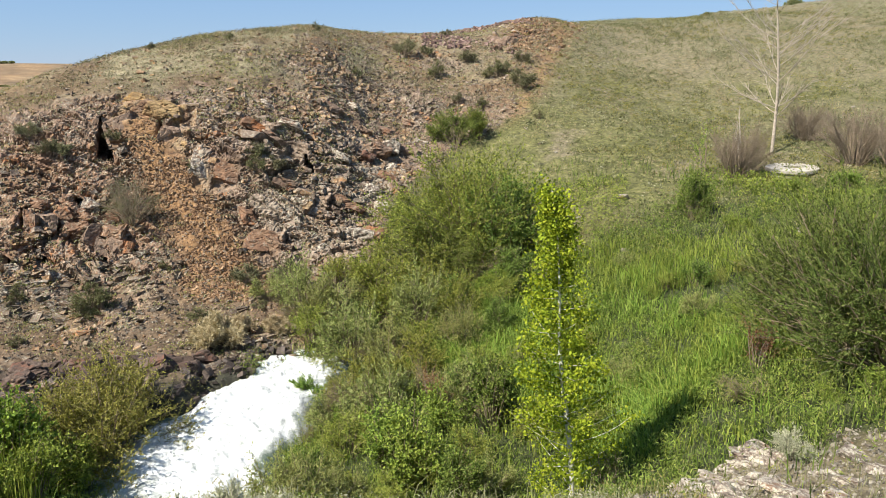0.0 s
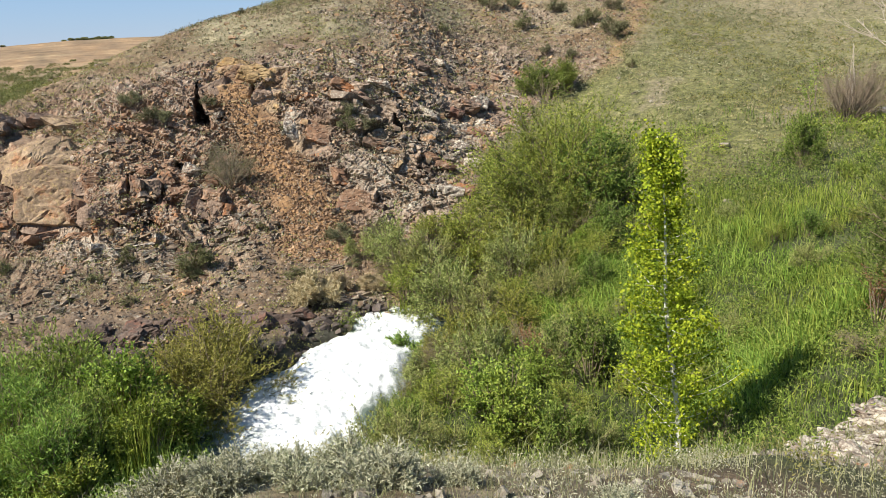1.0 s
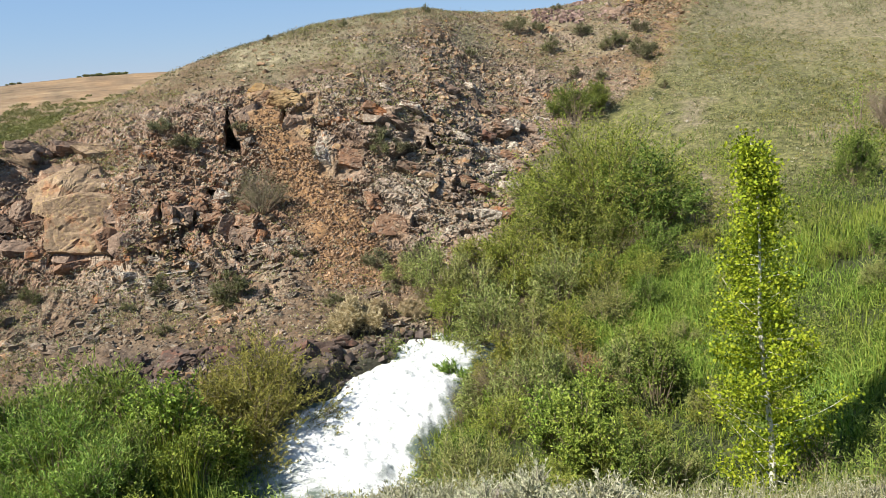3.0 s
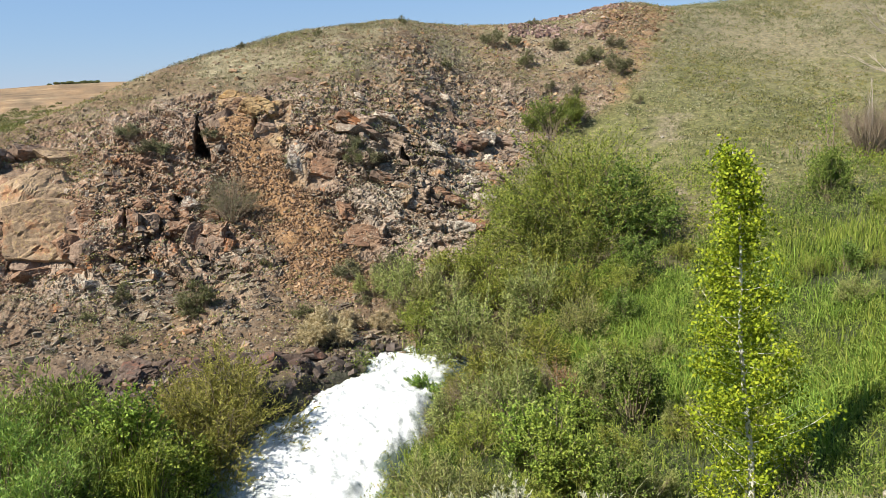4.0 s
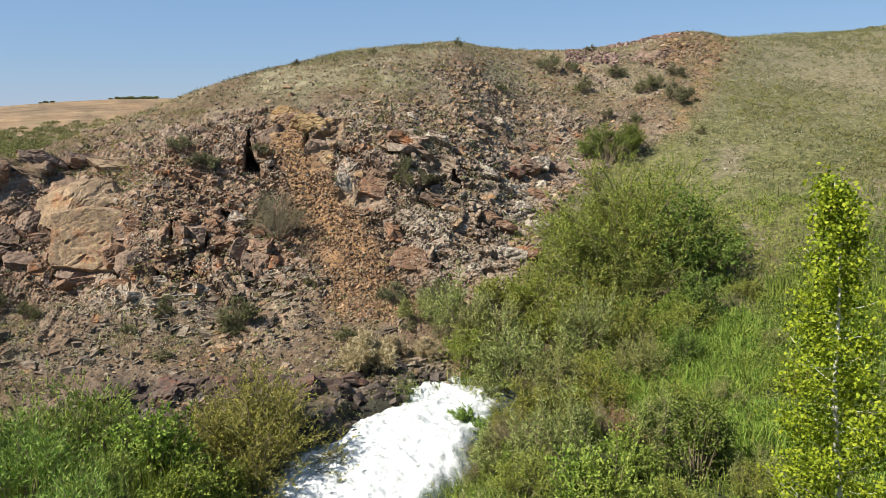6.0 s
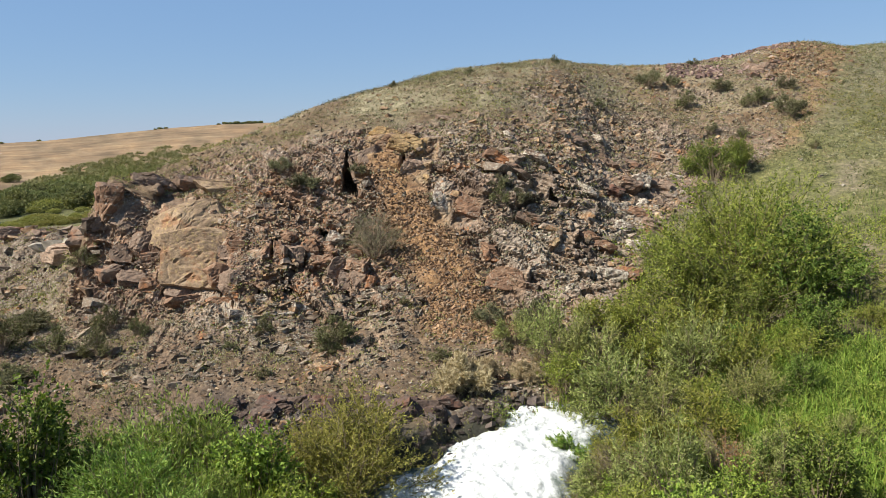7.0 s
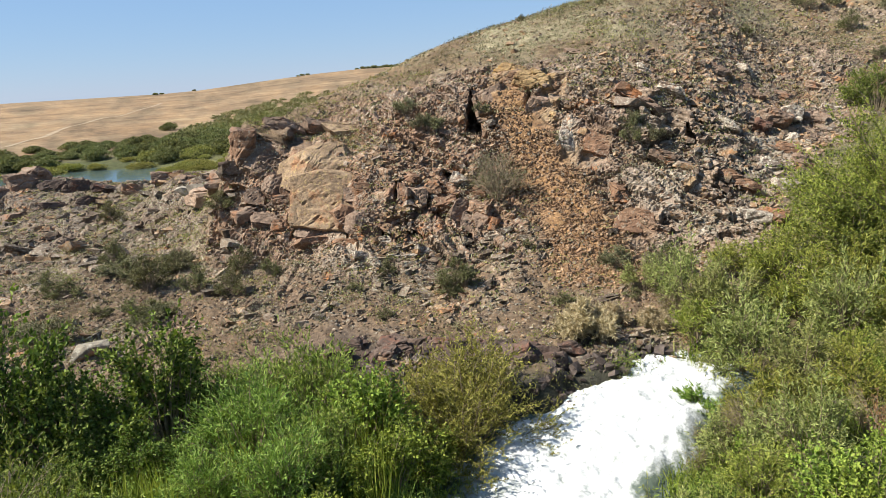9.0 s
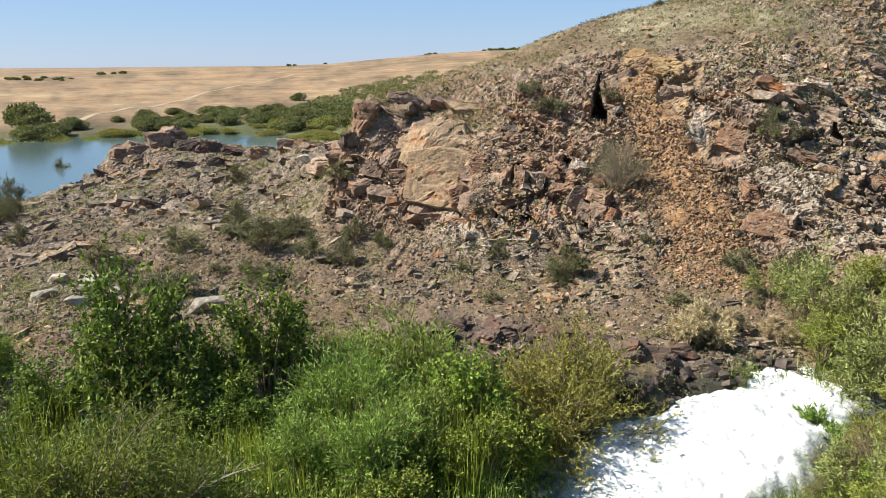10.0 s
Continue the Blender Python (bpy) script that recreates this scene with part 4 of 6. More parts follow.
STONE = stone_material("hill_stone", (0.076, 0.052, 0.034), (0.156, 0.110, 0.073), (0.261, 0.189, 0.124), True, 0.1)
IRONSTONE = stone_material("rusty_stone", (0.101, 0.058, 0.034), (0.214, 0.129, 0.073), (0.319, 0.215, 0.133), False)
KNOLL = stone_material("knoll_stone", (0.085, 0.062, 0.046), (0.165, 0.124, 0.094), (0.265, 0.208, 0.158), True, 0.05)
PALESTONE = stone_material("pale_stone", (0.119, 0.099, 0.076), (0.191, 0.166, 0.129), (0.289, 0.255, 0.204))
CLIFF = stone_material("cliff_rock", (0.075, 0.051, 0.038), (0.154, 0.110, 0.082), (0.255, 0.193, 0.146), True, 0.12)
REDSTONE = stone_material("purple_red_stone", (0.085, 0.052, 0.045), (0.170, 0.108, 0.093), (0.285, 0.20, 0.17), False)
SHELFSTONE = stone_material("shelf_stone", (0.054, 0.038, 0.027), (0.116, 0.084, 0.060), (0.212, 0.160, 0.115), True, 0.06)


def boulder_mesh(rng, name, dims, mat, cuts=26):
    """A weathered block: the hull of a shaken cloud of points, edges chamfered."""
    bm = bmesh.new()
    for _ in range(cuts):
        p = Vector(rng.uniform(-1, 1, 3))
        big = max(abs(c) for c in p)
        p = p / big * (0.72 + 0.28 * rng.uniform())
        bm.verts.new((p.x * dims[0] / 2, p.y * dims[1] / 2, p.z * dims[2] / 2))
    bmesh.ops.convex_hull(bm, input=bm.verts)
    bmesh.ops.delete(bm, geom=[v for v in bm.verts if not v.link_faces], context="VERTS")
    bmesh.ops.dissolve_limit(bm, angle_limit=radians(14), verts=bm.verts, edges=bm.edges)
    bmesh.ops.bevel(bm, geom=list(bm.edges), offset=0.025 * min(dims), segments=1, affect="EDGES")
    bmesh.ops.triangulate(bm, faces=bm.faces)
    mesh = bpy.data.meshes.new(name)
    bm.to_mesh(mesh)
    bm.free()
    mesh.polygons.foreach_set("use_smooth", np.zeros(len(mesh.polygons), dtype=bool))
    mesh.materials.append(mat)
    return mesh


# ---- the tall willow bush at the foot of the rocks, and the shrubs round it ----
rng = np.random.default_rng(7)
big = shrub(rng, "willow_bush", "large rounded green willow bush at the foot of the rocks", "bush", 3.75, 7.8, WILLOW, TWIG, 190, 20, 15, (0.105, 0.034), 0.12, 0.7)
stand(big, -4.2, 27.7)
leafy = shrub(rng, "willow_bush", "dense olive-green bush beside the large willow", "bush", 2.6, 4.4, OLIVE, GREYTWIG, 110, 14, 10, (0.13, 0.04), 0.15, 0.7)
stand(leafy, -1.2, 26.4)
leafy_deep = shrub(rng, "willow_bush", "deep green broad-leaved bush grown into the large willow", "bush", 3.1, 3.8, DEEP, TWIG, 120, 15, 12, (0.12, 0.05), 0.1, 0.8)
stand(leafy_deep, -7.4, 26.8)
stand_copy(leafy, -5.0, 25.4, 250, 0.7)
dark = shrub(rng, "willow_bush", "dark olive-green shrub growing where rock meets grass", "bush", 2.2, 3.4, OLIVE, TWIG, 80, 14, 11, (0.12, 0.035), 0.2)
stand(dark, -2.3, 37.2, 0, 0.78)
stand_copy(dark, -4.2, 38.2, 100, 0.62)

VALLEY = "shrubs along the stream"
kinds = [
    shrub(rng, "streamside_shrub", "grey-green narrow-leaved willow shrub by the stream", "shrub", 1.9, 2.3, GREYLEAF, TWIG, 66, 12, 8, (0.12, 0.03), 0.25, 0.6, VALLEY),
    shrub(rng, "streamside_shrub", "olive-green willow shrub by the stream", "shrub", 1.8, 2.2, WILLOW, TWIG, 66, 12, 8, (0.115, 0.032), 0.25, 0.6, VALLEY),
    shrub(rng, "streamside_shrub", "fresh green broad-leaved shrub in the valley", "shrub", 1.7, 1.7, FRESH, TWIG, 52, 12, 10, (0.075, 0.05), 0.2, 0.9, VALLEY),
    shrub(rng, "streamside_shrub", "dark green dense shrub by the stream", "shrub", 2.4, 2.4, DEEP, TWIG, 66, 12, 8, (0.10, 0.062), 0.2, 0.9, VALLEY),
]
kinds.append(shrub(rng, "streamside_shrub", "brown-grey twiggy half-bare shrub by the stream", "shrub", 1.4, 1.8, WEED, GREYTWIG, 60, 14, 3, (0.07, 0.018), 0.15, 0.8, VALLEY, 0.12, 1.0))
for k, b, d in zip(kinds, (9.0, 3.1, -1.4, 52.8, 4.6), (24.0, 25.6, 13.4, 19.6, 17.8)):
    stand(k, b, d)


def grow(kind, *rows):
    for bearing, distance, scale, stretch in rows:
        stand_copy(kinds[kind], bearing, distance, (bearing * 137 + distance * 71) % 360, scale, 0.05, stretch)


# right bank of the white water and the valley floor
grow(0, (8.0, 21.3, 0.7, 0.75))
grow(1, (8.7, 22.5, 0.85, 0.8))
grow(4, (-2.0, 17.6, 0.8, 0.9), (6.6, 18.6, 0.8, 0.8), (7.6, 19.4, 0.8, 0.8), (2.6, 21.0, 0.9, 0.9), (-5.2, 24.6, 1.0, 0.9), (-1.0, 23.4, 0.9, 0.9), (8.0, 17.4, 0.7, 0.7), (-7.0, 18.0, 0.6, 0.8), (-29.0, 15.2, 0.7, 0.6), (-3.4, 25.2, 1.1, 0.9), (7.4, 21.4, 0.9, 0.8), (10.2, 24.0, 0.8, 0.7))
grow(0, (6.8, 23.2, 1.0, 1.0), (5.3, 21.6, 1.1, 0.95), (-0.6, 22.6, 0.95, 1.1), (7.0, 20.2, 0.7, 0.7), (2.0, 20.2, 0.9, 0.9), (1.5, 16.6, 0.85, 1.0), (5.6, 17.2, 0.8, 0.8), (-4.2, 20.4, 0.7, 1.0), (12.0, 25.3, 0.6, 0.8))
grow(1, (-1.6, 24.6, 1.0, 1.0), (-3.8, 22.4, 0.8, 1.0), (1.2, 23.8, 1.0, 1.0), (-7.4, 23.0, 0.8, 0.7), (-5.4, 25.8, 0.9, 0.8), (4.0, 18.8, 0.8, 0.9), (-1.2, 19.0, 0.8, 0.9), (6.8, 26.0, 0.7, 0.8), (4.8, 15.6, 0.7, 0.8), (-8.6, 26.4, 0.6, 0.7))
grow(2, (1.2, 14.4, 0.9, 1.0), (-3.0, 16.0, 0.7, 0.9), (32.0, 17.6, 1.25, 1.1), (30.6, 16.0, 1.0, 1.0), (28.6, 17.0, 0.9, 1.0), (-27.6, 31.0, 0.6, 0.6), (-31.0, 31.6, 0.7, 0.6), (-24.4, 27.0, 0.6, 0.6), (36.5, 14.6, 0.8, 0.9))
grow(0, (-10.0, 19.0, 0.45, 0.8), (-13.5, 22.0, 0.4, 0.8), (-17.0, 24.5, 0.45, 0.7), (-12.0, 15.6, 0.45, 0.9), (-18.5, 17.6, 0.45, 0.8), (-23.5, 20.5, 0.5, 0.8), (-9.0, 12.6, 0.5, 0.9), (5.0, 12.4, 0.55, 0.8), (9.5, 11.6, 0.45, 0.8))
grow(1, (-15.0, 19.6, 0.4, 0.8), (-20.4, 22.6, 0.45, 0.7), (-26.0, 23.0, 0.5, 0.8), (-6.4, 14.2, 0.5, 0.9), (-11.5, 25.0, 0.45, 0.7), (1.0, 11.8, 0.5, 0.8), (6.4, 14.0, 0.55, 0.8), (13.5, 11.8, 0.45, 0.7))
grow(3, (46.0, 19.4, 1.2, 1.05), (54.8, 20.2, 1.35, 1.15), (49.4, 20.6, 0.95, 1.0), (60.0, 20.4, 1.0, 0.8), (-21.3, 27.9, 0.56, 1.25), (-21.8, 28.2, 0.5, 1.0), (42.0, 20.0, 0.8, 0.9), (50.4, 18.6, 0.7, 0.7), (52.2, 18.0, 0.6, 0.7), (47.6, 18.2, 0.7, 0.8), (44.4, 18.0, 0.6, 0.8))

fill = np.random.default_rng(77)
for k in range(46):
    b, d = fill.uniform(-9, 12), fill.uniform(11.5, 26)
    if cover("lush", *place(b, d)) > 0.4 and not (b > 6.2 and d > 15.0):
        stand_copy(kinds[int(fill.choice([0, 0, 1, 1, 2, 3, 3, 4]))], b, d, fill.uniform(0, 360), fill.uniform(0.35, 0.68), 0.05, fill.uniform(0.8, 1.1))
for k in range(16):
    b, d = fill.uniform(-40, -12), fill.uniform(14, 29)
    if cover("lush", *place(b, d)) > 0.4:
        stand_copy(kinds[int(fill.choice([1, 1, 2, 3]))], b, d, fill.uniform(0, 360), fill.uniform(0.3, 0.5), 0.05, fill.uniform(0.7, 1.0))

gold = shrub(rng, "golden_willow", "yellow-green willow shrub leaning over the pool", "shrub", 2.5, 4.1, GOLDLEAF, TWIG, 190, 17, 13, (0.085, 0.024), 0.32, 0.6)
stand(gold, 25.4, 18.9, 0, 1.1)
left_kind = shrub(rng, "tall_willow", "upright light green willow clump with narrow leaves", "shrub", 2.9, 3.0, LIGHTLEAF, TWIG, 120, 13, 8, (0.15, 0.03), 0.2, 0.4)
stand(left_kind, 36.6, 19.6)
for b, d, s in ((40.2, 17.6, 0.85), (33.4, 20.4, 0.7), (41.6, 20.4, 0.8), (64.0, 23.5, 0.7), (38.4, 15.6, 0.72), (43.4, 16.2, 0.6), (35.2, 16.4, 0.7), (66.5, 19.5, 0.8)):
    stand_copy(left_kind, b, d, b * 53, s)
near_left = shrub(rng, "willow_bush", "broad olive-green willow bush on the near bank", "bush", 2.7, 4.2, OLIVE, GREYTWIG, 110, 13, 9, (0.11, 0.03), 0.35, 0.6)
stand(near_left, 58.0, 15.0)
stand_copy(near_left, 66.0, 16.5, 80, 0.9)
stand_copy(near_left, 51.0, 14.6, 200, 0.7)
right_bush = shrub(rng, "willow_bush", "tall grey-green willow bush with drooping stems", "bush", 3.6, 4.4, BANKWILLOW, TWIG, 200, 18, 20, (0.10, 0.019), 0.15, 0.35)
stand(right_bush, -34.5, 17.4)
stand_copy(right_bush, -38.5, 16.6, 120, 1.0)
over = shrub(rng, "overhanging_willow", "willow shoots hanging over the white water", "shrub", 0.9, 1.7, LIGHTLEAF, TWIG, 44, 9, 11, (0.13, 0.026), 0.2, 0.5)
ox, oy = place(8.1, 19.5)
over.matrix_basis = Matrix.LocRotScale((ox, oy, -1.45), Euler((radians(10), radians(-38), 0)), (0.95, 0.95, 0.95))
withered = shrub(rng, "withered_shrub", "rust-brown withered shrub among the green", "shrub", 1.3, 0.8, RUST, GREYTWIG, 26, 8, 8, (0.06, 0.02), 0.3)
stand(withered, -2.3, 16.6)
stand_copy(withered, -29.0, 16.4, 40, 1.0, label="rust-brown withered shrub under the willow")
bare = shrub(rng, "bare_shrub", "leafless brown shrub beside the concrete ring", "shrub", 2.5, 3.2, None, GREYTWIG, 110, 22, 0, bare=0.15, wild=0.13, woody=1.0)
stand(bare, -23.5, 33.0)
stand_copy(bare, -31.0, 34.2, 90, 1.1)
stand_copy(bare, -27.6, 38.0, 200, 0.8)
stand_copy(bare, -33.6, 33.4, 10, 1.0)
slim = shrub(rng, "sapling", "thin sapling with sparse yellow-green leaves", "sapling", 2.7, 1.2, FRESH, GREYTWIG, 9, 9, 6, (0.07, 0.05), 0.3)
stand(slim, -21.4, 33.0)

# ---- shrubs on the hill ----
HILL = "small shrubs on the hillside"
hill_kinds = [
    shrub(rng, "hill_shrub", "low dark grey-green shrub among the stones", "shrub", 0.9, 1.5, DARKSAGE, GREYTWIG, 52, 11, 10, (0.07, 0.026), 0.15, 0.8, HILL),
    shrub(rng, "hill_shrub", "low olive shrub on the stony slope", "shrub", 0.8, 1.2, HILLOLIVE, GREYTWIG, 44, 10, 9, (0.06, 0.022), 0.15, 0.8, HILL),
]
stand(hill_kinds[0], -7.2, 43.6, 0, 1.15)
stand(hill_kinds[1], 12.6, 30.6, 0, 0.8)


def hill_grow(kind, *rows):
    for bearing, distance, scale in rows:
        stand_copy(hill_kinds[kind], bearing, distance, bearing * 97, scale * 0.92)


hill_grow(0, (1.9, 47.5, 1.15), (0.2, 48.1, 0.7), (-2.9, 47.3, 0.85), (-4.3, 41.4, 0.6), (-2.3, 42.2, 0.6), (-7.0, 47.9, 0.85), (-5.6, 46.0, 0.8), (-1.2, 52.1, 0.6), (11.3, 30.7, 0.7), (12.4, 31.0, 0.6), (13.2, 31.0, 0.6), (22.9, 32.6, 0.5), (26.4, 32.4, 0.75), (27.3, 32.5, 0.75), (28.4, 34.0, 0.7), (13.9, 26.6, 0.75), (20.0, 41.8, 0.4), (17.4, 31.0, 0.4))
hill_grow(1, (-0.7, 45.0, 1.1), (-5.2, 45.5, 1.1), (-4.6, 45.0, 0.8), (-8.7, 39.5, 0.5), (20.0, 27.4, 0.5), (25.4, 25.9, 1.2), (24.6, 25.8, 0.9), (10.5, 26.3, 1.1), (5.4, 42.2, 0.6), (8.4, 45.6, 0.6), (14.5, 41.0, 0.5), (46.8, 31.2, 1.6), (43.6, 29.8, 1.2), (40.4, 30.6, 1.1), (41.2, 28.5, 1.1), (57.5, 31.4, 1.4), (48.8, 35.3, 1.2), (52.9, 33.2, 1.0), (45.0, 33.0, 1.0), (38.6, 29.4, 0.8), (62.5, 38.0, 1.0), (30.2, 27.3, 0.6), (49.0, 45.0, 1.2), (60.7, 76.0, 1.6), (63.2, 47.5, 2.0), (64.4, 45.0, 2.0), (62.9, 44.0, 1.2))
twiggy = shrub(rng, "twiggy_shrub", "half-dead grey twiggy shrub on the scree", "shrub", 1.8, 2.4, DARKSAGE, GREYTWIG, 100, 12, 7, (0.05, 0.016), 0.15)
stand(twiggy, 22.0, 29.7)
low = np.random.default_rng(78)
for k in range(14):
    stand_copy(hill_kinds[k % 2], low.uniform(37, 56), low.uniform(25.5, 34), low.uniform(0, 360), low.uniform(0.8, 1.5), stretch=low.uniform(0.45, 0.7))
for k in range(12):
    stand_copy(hill_kinds[1], low.uniform(3, 34), low.uniform(23.5, 27), low.uniform(0, 360), low.uniform(0.5, 0.9), stretch=low.uniform(0.5, 0.8))
straw_tuft = shrub(rng, "dry_shrub", "straw-coloured dry shrub on the edge above the water", "shrub", 0.8, 1.7, PALESTRAW, SAGEWOOD, 110, 12, 13, (0.15, 0.022), 0.05)
stand(straw_tuft, 16.0, 22.5)
for b, d, s in ((14.4, 22.9, 0.7), (11.6, 23.0, 0.6)):
    stand_copy(straw_tuft, b, d, b * 40, s)

# ---- sage on the near bank ----
sage = shrub(rng, "sagebrush", "silvery sagebrush on the stony near bank", "shrub", 0.28, 0.5, SILVER, SAGEWOOD, 64, 11, 13, (0.028, 0.009), 0.1, 0.7, "sagebrush on the near bank")
stand(sage, 3.0, 2.75)
for b, d, s in ((14.0, 2.8, 0.8), (22.0, 3.0, 1.0), (-6.0, 2.9, 0.6), (8.0, 3.0, 0.9), (30.0, 3.3, 1.0), (-26.0, 3.0, 0.6), (17.0, 3.4, 0.9), (-33.8, 12.4, 1.5), (26.0, 11.0, 2.0), (20.0, 11.6, 1.8), (15.0, 11.8, 1.7), (10.0, 11.4, 1.8), (-14.0, 11.2, 1.5), (-8.0, 11.0, 1.6), (3.0, 11.4, 1.7), (32.0, 11.8, 1.8)):
    stand_copy(sage, b, d, b * 61, s)


# ---- trees ----
def young_poplar():
    ob = tagged(new("young_poplar"), "slender young poplar with a white trunk and bright yellow-green leaves", "tree")
    r = np.random.default_rng(11)
    tall = 6.35
    t = np.linspace(0, 1, 14)
    axis = np.stack([-0.62 * t**1.2 + 0.05 * np.sin(t * 9), -0.12 * t + 0.04 * np.sin(t * 7), tall * t], 1)
    v, f = tube_arrays(axis[None], (0.046 * (1 - t) ** 0.8 + 0.008)[None], 9)
    part("trunk", mesh_of("trunk", v, f, mat=PALEBARK, smooth_shade=True), ob, "smooth whitish bark")
    n = 78
    at = 0.03 + 0.955 * (np.arange(n) + r.uniform(0, 1, n)) / n
    foot = np.stack([np.interp(at, t, axis[:, k]) for k in range(3)], 1)
    ang = np.arange(n) * 2.4 + r.uniform(-0.5, 0.5, n)
    out = np.stack([np.cos(ang), np.sin(ang), 0 * ang], 1)
    reach = np.interp(at, (0.03, 0.16, 0.35, 0.6, 0.85, 1), (1.2, 1.3, 1.0, 0.68, 0.44, 0.14)) * r.uniform(0.4, 1.12, n)
    tip = foot + out * reach[:, None] + np.array([0, 0, 1.0]) * (reach * r.uniform(0.1, 0.75, n))[:, None]
    ctrl = foot + (tip - foot) * np.array([0.6, 0.6, 0.3])
    lines = bend(foot, ctrl, tip, 6)
    thick = np.linspace(1, 0.3, 6)[None] * (0.003 + 0.008 * (1 - at))[:, None]
    for k in range(n):
        v, f = tube_arrays(lines[k : k + 1], thick[k : k + 1], 5)
        part("limb", mesh_of("limb", v, f, mat=PALEBARK, smooth_shade=True), ob)
    per = 215
    who = np.repeat(np.arange(n), (per * r.uniform(0.3, 1.7, n)).astype(int))
    s = 1.06 - 0.95 * r.uniform(0, 1, len(who))[:, None] ** 1.3
    base = (1 - s) ** 2 * foot[who] + 2 * s * (1 - s) * ctrl[who] + s * s * tip[who] + r.normal(size=(len(who), 3)) * 0.10
    lv, lf = leaf_arrays(r, base, r.normal(size=(len(who), 3)) + np.array([0, 0, -0.3]), 0.062, 0.054)
    part("crown", mesh_of("crown", lv, lf, mat=POPLAR), ob, "small round sunlit leaves")
    return ob


poplar = young_poplar()
poplar.matrix_basis = Matrix.LocRotScale((2.42, 12.85, height(2.42, 12.85) - 0.05), Euler((0, 0, 0)), (1, 1, 1))
foot_shrub = shrub(rng, "twiggy_shrub", "dark twiggy undergrowth at the poplar's foot", "shrub", 1.0, 1.3, DEEP, GREYTWIG, 40, 8, 4, (0.05, 0.03), 0.2)
foot_shrub.matrix_basis = Matrix.Translation((2.95, 12.7, height(2.95, 12.7) - 0.04))


def dead_tree():
    ob = tagged(new("dead_tree"), "bleached leafless tree behind the concrete ring", "tree")
    r = np.random.default_rng(5)
    tall = 8.6
    t = np.linspace(0, 1, 12)
    axis = np.stack([0.14 * np.sin(t * 6) - 0.35 * t, 0.1 * np.sin(t * 8), tall * t], 1)
    v, f = tube_arrays(axis[None], (0.068 * (1 - t) ** 0.9 + 0.01)[None], 9)
    part("trunk", mesh_of("trunk", v, f, mat=DEADWOOD, smooth_shade=True), ob)
    n = 36
    at = np.sort(r.uniform(0.2, 0.97, n))
    foot = np.stack([np.interp(at, t, axis[:, k]) for k in range(3)], 1)
    ang = r.uniform(0, 2 * math.pi, n)
    out = np.stack([np.cos(ang), np.sin(ang), 0 * ang], 1)
    reach = tall * np.interp(at, (0.15, 0.4, 0.7, 1), (0.20, 0.29, 0.22, 0.07)) * r.uniform(0.45, 1.3, n)
    tip = foot + out * reach[:, None] + np.array([0, 0, 1.0]) * (reach * r.uniform(0.5, 1.1, n))[:, None]
    ctrl = foot + (tip - foot) * np.array([0.6, 0.6, 0.35])
    lines = bend(foot, ctrl, tip, 7)
    thick = np.linspace(1, 0.25, 7)[None] * (0.007 + 0.020 * (1 - at))[:, None]
    for k in range(n):
        v, f = tube_arrays(lines[k : k + 1], thick[k : k + 1], 6)
        m = 14
        s = r.uniform(0.2, 1, m)[:, None]
        b0 = (1 - s) ** 2 * foot[k] + 2 * s * (1 - s) * ctrl[k] + s * s * tip[k]
        b1 = b0 + unit(tip[k] - foot[k] + r.normal(size=(m, 3)) * 0.9) * r.uniform(0.3, 0.95, (m, 1))
        tv, tf = tube_arrays(bend(b0, (b0 + b1) / 2 + r.normal(size=(m, 3)) * 0.05, b1, 4), np.tile([[0.010, 0.008, 0.006, 0.003]], (m, 1)), 4)
        part("limb", mesh_of("limb", np.concatenate([v, tv]), np.concatenate([f, tf + len(v)]), mat=DEADWOOD, smooth_shade=True), ob, "bare pale limb with twigs")
    return ob


dry_tree = dead_tree()
stand(dry_tree, -25.6, 36.0)
small_dead = shrub(rng, "dead_sapling", "thin dead sapling with bare twigs", "sapling", 3.6, 1.0, None, DEADWOOD, 5, 10, 0, bare=0.3)
stand(small_dead, -23.6, 33.6)


# ---- concrete ring of an old well ----
def concrete():
    m, nt, b = material("old_concrete")
    nt.links.new(ramp(nt, noise_tex(nt, 3.0, 8, 0.7), (0.34, (0.20, 0.18, 0.15)), (0.5, (0.36, 0.33, 0.28)), (0.66, (0.48, 0.44, 0.38))), b.inputs["Base Color"])
    bump(nt, b, noise_tex(nt, 18.0, 6), 0.5, 0.02)
    return m


def well():
    ob = tagged(new("concrete_well"), "old round concrete well cover with a hatch hole", "well")
    grey = concrete()

    def ring(name, outer, inner, low, high, label):
        bm = bmesh.new()
        k = 48
        loops = [[bm.verts.new((rr * math.cos(2 * math.pi * i / k), rr * math.sin(2 * math.pi * i / k), zz)) for i in range(k)] for rr, zz in ((outer, low), (outer, high - 0.03), (outer - 0.03, high), (inner, high), (inner, low))]
        for a, b in zip(loops, loops[1:] + loops[:1]):
            for i in range(k):
                bm.faces.new((a[i], a[(i + 1) % k], b[(i + 1) % k], b[i]))
        mesh = bpy.data.meshes.new(name)
        bm.to_mesh(mesh)
        bm.free()
        mesh.materials.append(grey)
        return part(name, mesh, ob, label)

    ring("shaft", 0.98, 0.86, -0.6, 0.26, "concrete shaft ring")
    ring("lid", 1.08, 0.34, 0.265, 0.42, "pale concrete slab with a round hatch")
    return ob


ring = well()
wx, wy = place(-27.2, 33.6)
ring.matrix_basis = Matrix.LocRotScale((wx, wy, height(wx, wy) - 0.2), Euler((radians(3), radians(-2), 0)), (0.95, 0.95, 0.9))

